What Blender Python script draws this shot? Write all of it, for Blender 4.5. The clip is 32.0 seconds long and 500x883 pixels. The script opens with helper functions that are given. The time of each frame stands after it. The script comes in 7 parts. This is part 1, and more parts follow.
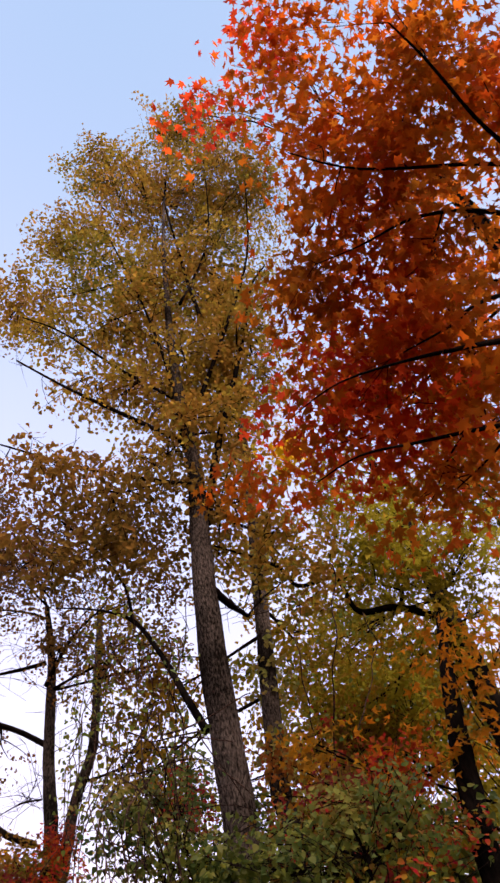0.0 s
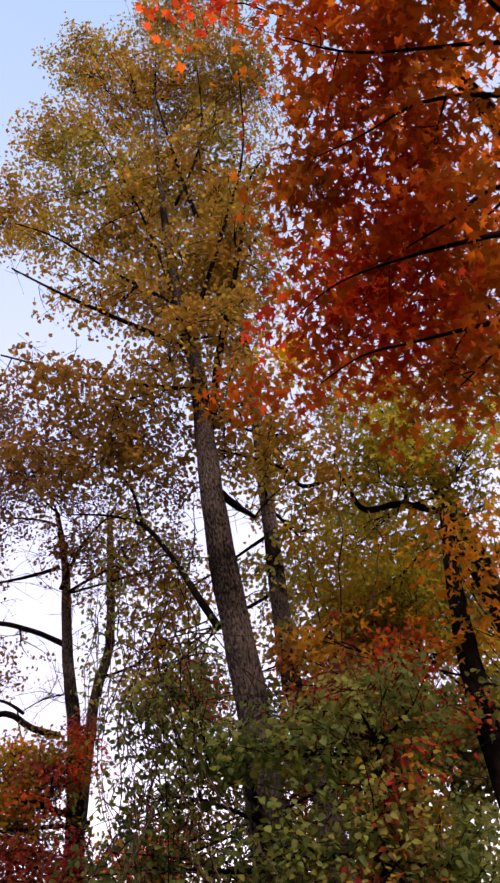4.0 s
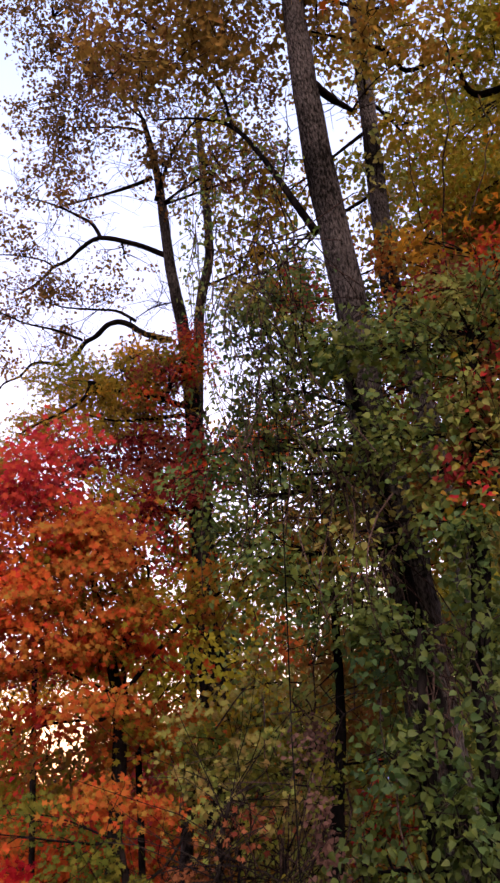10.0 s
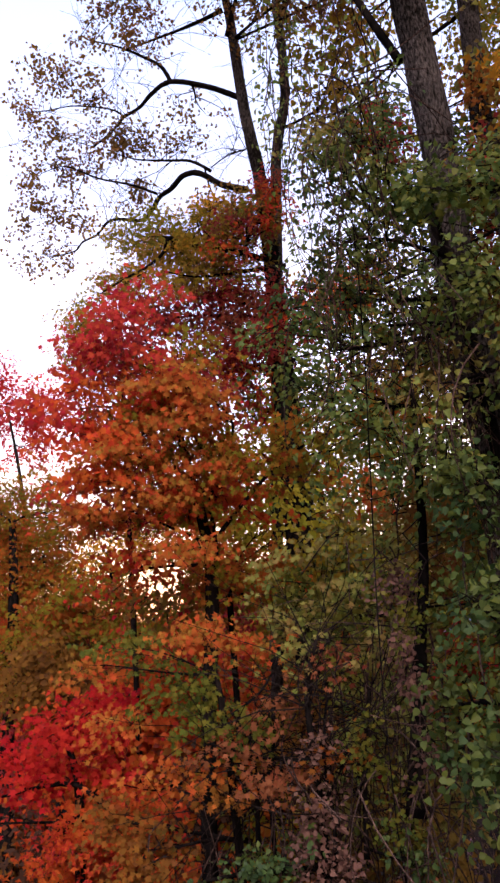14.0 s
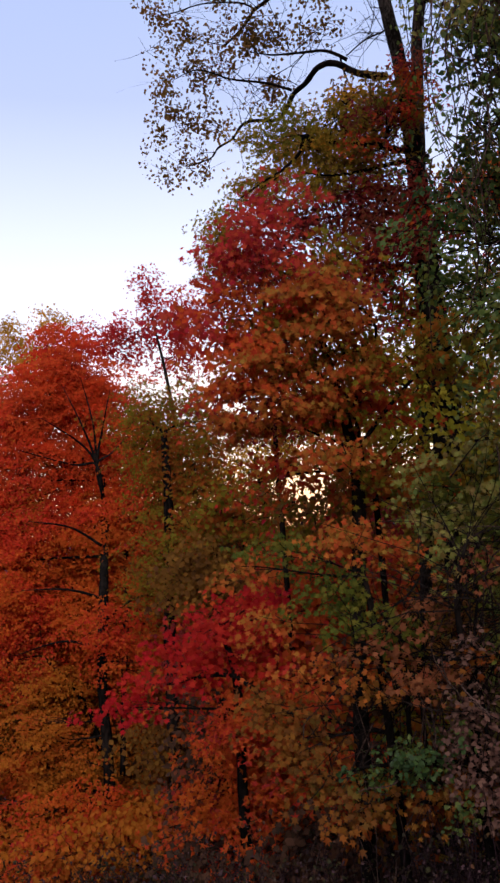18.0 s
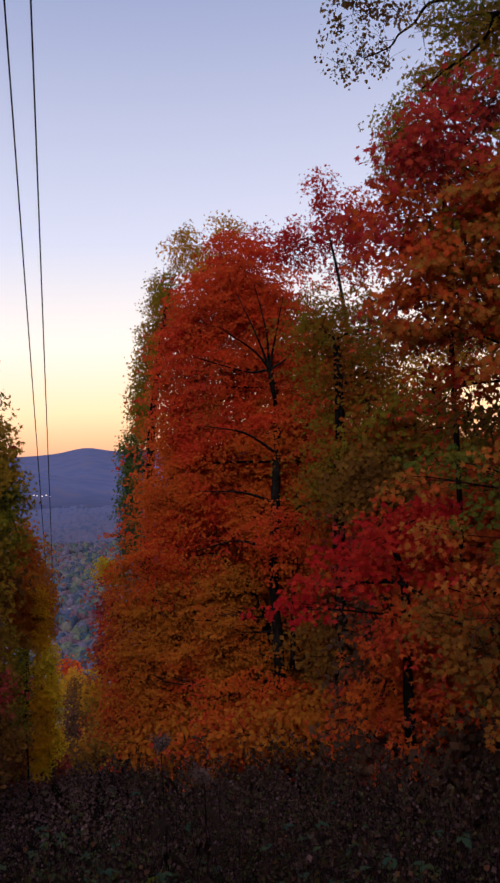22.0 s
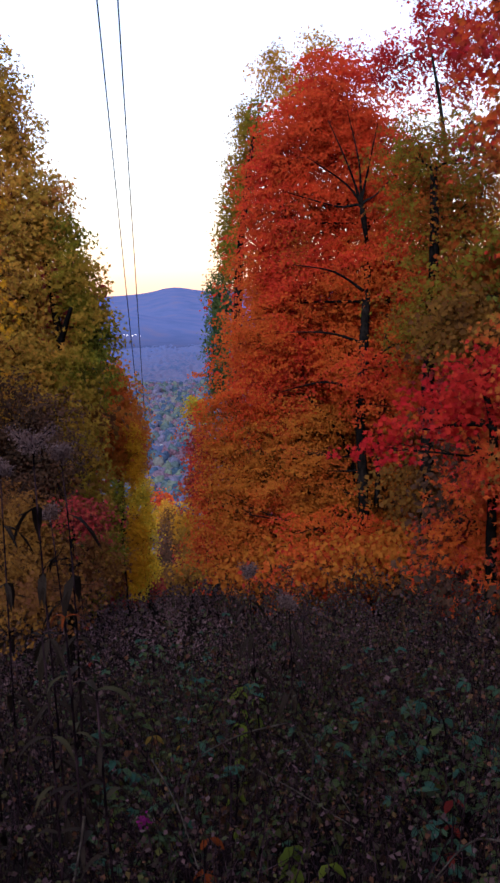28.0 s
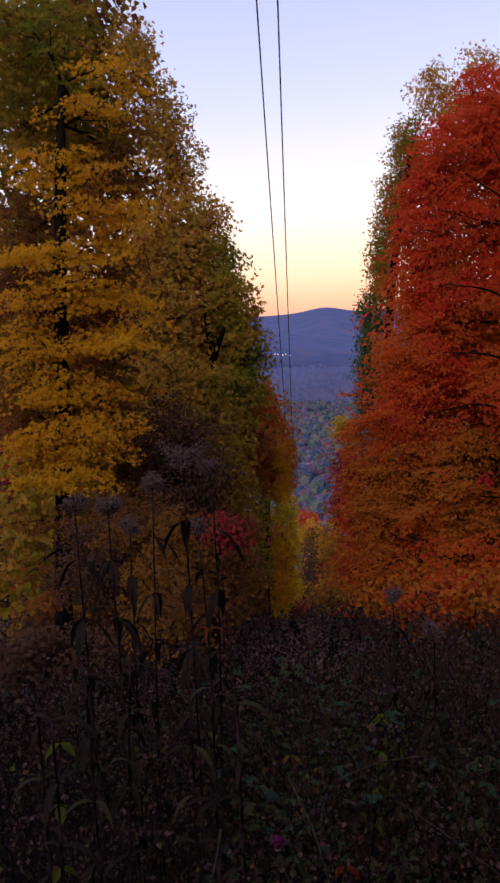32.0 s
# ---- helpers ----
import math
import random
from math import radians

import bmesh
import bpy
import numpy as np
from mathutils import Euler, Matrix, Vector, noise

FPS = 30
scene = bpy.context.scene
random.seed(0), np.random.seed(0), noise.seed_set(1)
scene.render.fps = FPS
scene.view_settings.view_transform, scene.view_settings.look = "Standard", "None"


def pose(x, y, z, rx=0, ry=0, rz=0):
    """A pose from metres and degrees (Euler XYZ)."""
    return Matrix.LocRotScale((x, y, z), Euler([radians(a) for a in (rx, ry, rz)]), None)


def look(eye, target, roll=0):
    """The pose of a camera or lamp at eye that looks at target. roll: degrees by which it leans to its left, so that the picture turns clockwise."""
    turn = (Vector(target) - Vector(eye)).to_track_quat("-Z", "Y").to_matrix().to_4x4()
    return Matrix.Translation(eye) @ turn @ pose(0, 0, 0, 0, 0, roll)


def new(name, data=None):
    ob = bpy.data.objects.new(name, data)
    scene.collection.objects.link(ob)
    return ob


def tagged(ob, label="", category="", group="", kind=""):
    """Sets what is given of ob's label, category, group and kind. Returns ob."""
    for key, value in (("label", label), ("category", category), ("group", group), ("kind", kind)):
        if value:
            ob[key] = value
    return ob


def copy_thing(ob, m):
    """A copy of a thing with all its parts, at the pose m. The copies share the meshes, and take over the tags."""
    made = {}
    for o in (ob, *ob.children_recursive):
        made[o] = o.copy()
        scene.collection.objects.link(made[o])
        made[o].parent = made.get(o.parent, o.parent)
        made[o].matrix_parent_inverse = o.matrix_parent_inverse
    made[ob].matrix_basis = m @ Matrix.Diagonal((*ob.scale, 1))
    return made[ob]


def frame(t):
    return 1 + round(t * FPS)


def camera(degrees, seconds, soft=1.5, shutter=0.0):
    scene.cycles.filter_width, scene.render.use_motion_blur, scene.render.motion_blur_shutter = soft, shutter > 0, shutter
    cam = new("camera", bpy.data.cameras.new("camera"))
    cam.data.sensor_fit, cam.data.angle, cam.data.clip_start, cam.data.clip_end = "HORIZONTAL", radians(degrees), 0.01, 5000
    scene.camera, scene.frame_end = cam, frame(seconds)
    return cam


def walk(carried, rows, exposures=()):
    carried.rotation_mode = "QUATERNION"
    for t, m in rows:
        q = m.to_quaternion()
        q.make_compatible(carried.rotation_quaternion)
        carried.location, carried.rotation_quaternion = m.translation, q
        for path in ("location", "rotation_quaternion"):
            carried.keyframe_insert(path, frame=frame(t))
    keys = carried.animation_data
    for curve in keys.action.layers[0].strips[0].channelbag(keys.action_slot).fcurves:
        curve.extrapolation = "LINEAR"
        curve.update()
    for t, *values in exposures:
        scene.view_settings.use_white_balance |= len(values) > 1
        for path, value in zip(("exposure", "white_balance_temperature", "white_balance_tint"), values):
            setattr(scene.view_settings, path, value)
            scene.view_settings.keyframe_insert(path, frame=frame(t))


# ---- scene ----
cam = camera(34.40, 32.0, soft=2.6)
# seconds, eye in metres, turn in degrees
PATH = [
    (0, 0, 0, 1.6, 145.78, 6.17, -48.97), (0.5, 0, 0, 1.6, 145.39, 6.36, -49.01), (1, 0, 0, 1.6, 145.00, 6.56, -48.93),
    (1.5, 0, 0, 1.6, 144.58, 7.01, -48.62), (2, 0, 0, 1.6, 144.33, 7.22, -48.34), (2.5, 0, 0, 1.6, 143.98, 7.41, -48.27),
    (3, 0, 0, 1.6, 143.09, 7.35, -48.09), (3.5, 0, 0, 1.6, 140.88, 7.19, -47.80), (5.5, 0, 0, 1.6, 135.53, 6.76, -46.09),
    (6, 0, 0, 1.6, 133.32, 6.80, -45.53), (6.5, 0, 0, 1.6, 129.93, 6.80, -45.11), (7, 0, 0, 1.6, 126.68, 6.81, -44.75),
    (7.5, 0, 0, 1.6, 122.86, 6.55, -44.54), (8, 0, 0, 1.6, 120.03, 6.22, -43.73), (8.5, 0, 0, 1.6, 118.24, 6.06, -42.83),
    (9, 0, 0, 1.6, 116.48, 5.90, -41.98), (9.5, 0, 0, 1.6, 114.43, 5.49, -41.27), (10, 0, 0, 1.6, 112.39, 4.94, -40.61),
    (10.5, 0, 0, 1.6, 110.68, 4.68, -40.03), (11, 0, 0, 1.6, 109.62, 4.57, -39.52), (11.5, 0, 0, 1.6, 108.34, 4.53, -38.81),
    (12, 0, 0, 1.6, 106.83, 4.43, -38.09), (12.5, 0, 0, 1.6, 105.23, 4.52, -37.29), (13, 0, 0, 1.6, 104.33, 4.47, -36.39),
    (13.5, 0, 0, 1.6, 103.52, 4.41, -35.53), (15.5, 0, 0, 1.6, 99.91, 4.86, -31.98), (16, 0, 0, 1.6, 99.36, 4.97, -30.98),
    (16.5, 0, 0, 1.6, 99.02, 4.97, -29.91), (17, 0, 0, 1.6, 98.43, 4.91, -28.65), (17.5, 0, 0, 1.6, 97.63, 4.58, -26.77),
    (18, 0, 0, 1.6, 96.75, 4.36, -24.37), (18.5, 0, 0, 1.6, 95.80, 4.20, -21.88), (19, 0, 0, 1.6, 95.20, 4.09, -20.01),
    (19.5, 0, 0, 1.6, 94.66, 3.82, -18.81), (20, 0, 0, 1.6, 94.41, 3.47, -17.50), (20.5, 0, 0, 1.6, 94.21, 3.07, -15.75),
    (21, 0, 0, 1.6, 93.71, 2.87, -14.27), (21.5, 0, 0, 1.6, 92.67, 2.78, -12.98), (22, 0, 0, 1.6, 90.98, 2.71, -12.32),
    (22.5, 0, 0, 1.6, 89.04, 3.03, -11.92), (23, 0, 0, 1.6, 86.77, 3.39, -12.53), (23.5, 0, 0, 1.6, 84.71, 3.65, -13.88),
    (24, 0, 0, 1.6, 83.09, 3.88, -14.48), (24.5, 0, 0, 1.6, 82.23, 4.09, -14.63), (26.5, 0, 0, 1.6, 80.55, 4.10, -13.65),
    (27, 0, 0, 1.6, 79.95, 3.95, -10.77), (27.5, 0, 0, 1.6, 79.85, 3.20, -8.35), (28, 0, 0, 1.6, 80.00, 2.64, -6.13),
    (28.5, 0, 0, 1.6, 80.30, 2.19, -3.49), (29, 0, 0, 1.6, 80.47, 2.07, -1.50), (29.5, 0, 0, 1.6, 80.53, 2.08, 0.26),
    (30, 0, 0, 1.6, 80.73, 1.84, 1.42), (30.5, 0, 0, 1.6, 80.96, 1.86, 2.67), (31, 0, 0, 1.6, 81.21, 1.97, 3.41),
    (31.5, 0, 0, 1.6, 81.51, 2.24, 4.03), (32, 0, 0, 1.6, 81.86, 2.61, 4.41),
]

EYE = Vector((0, 0, 1.6))
# seconds, stops, kelvin, tint
EXPOSURES = [(0, 1.22, 8700, 26), (4, 1.26, 8600, 26), (7, 1.37, 8000, 27), (9, 1.38, 7500, 26), (15.5, 1.35, 6850, 18), (16.5, 1.19, 6700, 14), (17.2, 0.95, 6600, 13), (18, 0.42, 6700, 12), (18.7, 0.08, 6600, 14), (20, -0.05, 6850, 14), (20.8, -0.28, 6850, 14), (22.2, -0.22, 6800, 14), (23, 0.0, 6700, 14),
             (24.2, 0.95, 6500, 12), (26.5, 1.38, 5550, 8), (27.2, 1.3, 5550, 8), (28, 0.7, 5600, 8), (28.8, -0.05, 6150, 16), (29.2, -0.1, 6200, 17), (30, -0.15, 6250, 19), (32, -0.15, 6250, 19)]
walk(cam, [(t, pose(*p)) for t, *p in PATH], EXPOSURES)

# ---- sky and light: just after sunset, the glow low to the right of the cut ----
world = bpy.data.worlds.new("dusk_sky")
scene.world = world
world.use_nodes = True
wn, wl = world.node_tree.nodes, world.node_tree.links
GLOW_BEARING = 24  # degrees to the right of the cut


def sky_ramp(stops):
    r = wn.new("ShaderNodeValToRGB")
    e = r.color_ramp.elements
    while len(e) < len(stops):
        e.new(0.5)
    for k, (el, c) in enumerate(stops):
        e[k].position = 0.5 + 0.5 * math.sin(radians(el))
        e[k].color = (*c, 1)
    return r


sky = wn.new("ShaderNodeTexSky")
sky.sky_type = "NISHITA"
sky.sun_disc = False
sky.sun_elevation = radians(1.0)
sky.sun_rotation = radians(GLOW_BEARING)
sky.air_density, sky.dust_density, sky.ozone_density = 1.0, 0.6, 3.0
geo_w = wn.new("ShaderNodeTexCoord")
sep_w = wn.new("ShaderNodeSeparateXYZ")
wl.new(geo_w.outputs["Generated"], sep_w.inputs[0])
height = wn.new("ShaderNodeMath")
height.operation = "MULTIPLY_ADD"
height.inputs[1].default_value, height.inputs[2].default_value = 0.5, 0.5
wl.new(sep_w.outputs["Z"], height.inputs[0])
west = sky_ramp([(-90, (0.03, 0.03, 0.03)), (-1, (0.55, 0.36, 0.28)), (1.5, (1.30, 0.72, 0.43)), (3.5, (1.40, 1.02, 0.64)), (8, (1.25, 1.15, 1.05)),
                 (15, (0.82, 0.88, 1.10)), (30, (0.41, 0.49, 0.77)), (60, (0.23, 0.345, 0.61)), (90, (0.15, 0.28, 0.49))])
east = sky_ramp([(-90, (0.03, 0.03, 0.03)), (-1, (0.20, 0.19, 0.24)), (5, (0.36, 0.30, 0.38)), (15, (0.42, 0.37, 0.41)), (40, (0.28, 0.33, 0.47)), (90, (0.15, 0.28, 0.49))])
for r in (west, east):
    wl.new(height.outputs[0], r.inputs[0])
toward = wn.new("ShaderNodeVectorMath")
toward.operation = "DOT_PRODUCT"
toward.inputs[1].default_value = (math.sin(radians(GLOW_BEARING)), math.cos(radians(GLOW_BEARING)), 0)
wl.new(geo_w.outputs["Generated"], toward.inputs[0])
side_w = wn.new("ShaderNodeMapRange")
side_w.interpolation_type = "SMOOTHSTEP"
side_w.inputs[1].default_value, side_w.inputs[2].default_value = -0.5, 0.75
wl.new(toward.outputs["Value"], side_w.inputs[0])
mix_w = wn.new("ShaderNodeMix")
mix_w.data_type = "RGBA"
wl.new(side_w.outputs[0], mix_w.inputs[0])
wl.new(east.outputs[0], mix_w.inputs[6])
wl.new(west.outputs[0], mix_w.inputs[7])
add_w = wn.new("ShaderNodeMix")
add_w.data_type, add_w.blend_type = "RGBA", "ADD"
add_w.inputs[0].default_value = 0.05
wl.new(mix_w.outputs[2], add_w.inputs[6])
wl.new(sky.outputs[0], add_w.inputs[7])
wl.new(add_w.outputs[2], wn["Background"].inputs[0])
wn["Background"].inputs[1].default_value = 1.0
# wide lamp added behind as soft skylight on the leaves; no sun there
fill_data = bpy.data.lights.new("sky_fill", "SUN")
fill_data.energy, fill_data.angle, fill_data.color = 3.2, radians(60), (1.0, 0.93, 0.86)
sky_fill = new("sky_fill", fill_data)
sky_fill.matrix_world = look((-25, -55, 60), (0, 0, 0))


# ---- materials ----
def material(name, rough=0.8):
    m = bpy.data.materials.new(name)
    m.use_nodes = True
    n, l = m.node_tree.nodes, m.node_tree.links
    b = n["Principled BSDF"]
    b.inputs["Roughness"].default_value = rough
    b.inputs["Specular IOR Level"].default_value = 0.0
    return m, n, l, b


def ramp(n, colors, stops=None):
    r = n.new("ShaderNodeValToRGB")
    e = r.color_ramp.elements
    while len(e) < len(colors):
        e.new(0.5)
    for i, c in enumerate(colors):
        e[i].position = stops[i] if stops else i / max(1, len(colors) - 1)
        e[i].color = (*c, 1)
    return r


def coords(n, l, scale, detail=3.0):
    tc = n.new("ShaderNodeTexCoord")
    t = n.new("ShaderNodeTexNoise")
    t.inputs["Scale"].default_value = scale
    t.inputs["Detail"].default_value = detail
    l.new(tc.outputs["Object"], t.inputs["Vector"])
    return tc, t


def foliage(name, colors, patch=0.9, through_light=0.55, rough=0.6, spread=0.26, gloss=0.03):
    """Leaves: patches of colour over the crown, and every leaf a little different."""
    m, n, l, b = material(name, rough)
    b.inputs["Specular IOR Level"].default_value = gloss
    tc, t = coords(n, l, patch, 2.0)
    geo = n.new("ShaderNodeNewGeometry")
    mix = n.new("ShaderNodeMath")
    mix.operation = "MULTIPLY_ADD"
    mix.inputs[1].default_value = spread
    l.new(geo.outputs["Random Per Island"], mix.inputs[0])
    add = n.new("ShaderNodeMath")
    add.operation = "MULTIPLY_ADD"
    add.inputs[1].default_value = 1.9
    add.inputs[2].default_value = -0.45 - spread / 2
    l.new(t.outputs["Fac"], add.inputs[0])
    l.new(add.outputs[0], mix.inputs[2])
    r = ramp(n, colors)
    l.new(mix.outputs[0], r.inputs[0])
    val = n.new("ShaderNodeHueSaturation")
    vr = n.new("ShaderNodeMapRange")
    vr.inputs[3].default_value, vr.inputs[4].default_value = 0.82, 1.14
    wn2 = n.new("ShaderNodeTexWhiteNoise")
    wn2.noise_dimensions = "1D"
    l.new(geo.outputs["Random Per Island"], wn2.inputs["W"])
    l.new(wn2.outputs["Value"], vr.inputs[0])
    l.new(vr.outputs[0], val.inputs["Value"])
    l.new(r.outputs[0], val.inputs["Color"])
    l.new(val.outputs[0], b.inputs["Base Color"])
    tr = n.new("ShaderNodeBsdfTranslucent")
    l.new(val.outputs[0], tr.inputs["Color"])
    ms = n.new("ShaderNodeMixShader")
    ms.inputs[0].default_value = through_light
    l.new(b.outputs[0], ms.inputs[1])
    l.new(tr.outputs[0], ms.inputs[2])
    l.new(ms.outputs[0], n["Material Output"].inputs[0])
    return m


def bark_material(name, dark, light, scale=9.0):
    m, n, l, b = material(name, 0.9)
    tc = n.new("ShaderNodeTexCoord")
    mp = n.new("ShaderNodeMapping")
    mp.inputs["Scale"].default_value = (1, 1, 0.4)
    l.new(tc.outputs["Object"], mp.inputs[0])
    t = n.new("ShaderNodeTexNoise")
    t.inputs["Scale"].default_value = scale * 2.2
    t.inputs["Detail"].default_value = 6
    l.new(mp.outputs[0], t.inputs["Vector"])
    v = n.new("ShaderNodeTexVoronoi")
    v.feature = "DISTANCE_TO_EDGE"
    v.inputs["Scale"].default_value = scale * 1.6
    l.new(mp.outputs[0], v.inputs["Vector"])
    t2 = n.new("ShaderNodeTexNoise")
    t2.inputs["Scale"].default_value = 1.3
    l.new(tc.outputs["Object"], t2.inputs["Vector"])
    a = n.new("ShaderNodeMath")
    a.operation = "MULTIPLY"
    l.new(t.outputs["Fac"], a.inputs[0])
    l.new(t2.outputs["Fac"], a.inputs[1])
    r = ramp(n, [dark, light], [0.18, 0.40])
    l.new(a.outputs[0], r.inputs[0])
    l.new(r.outputs[0], b.inputs["Base Color"])
    bp = n.new("ShaderNodeBump")
    bp.inputs["Strength"].default_value = 0.8
    bp.inputs["Distance"].default_value = 0.02
    ad = n.new("ShaderNodeMath")
    l.new(v.outputs["Distance"], ad.inputs[0])
    l.new(t.outputs["Fac"], ad.inputs[1])
    l.new(ad.outputs[0], bp.inputs["Height"])
    l.new(bp.outputs[0], b.inputs["Normal"])
    return m


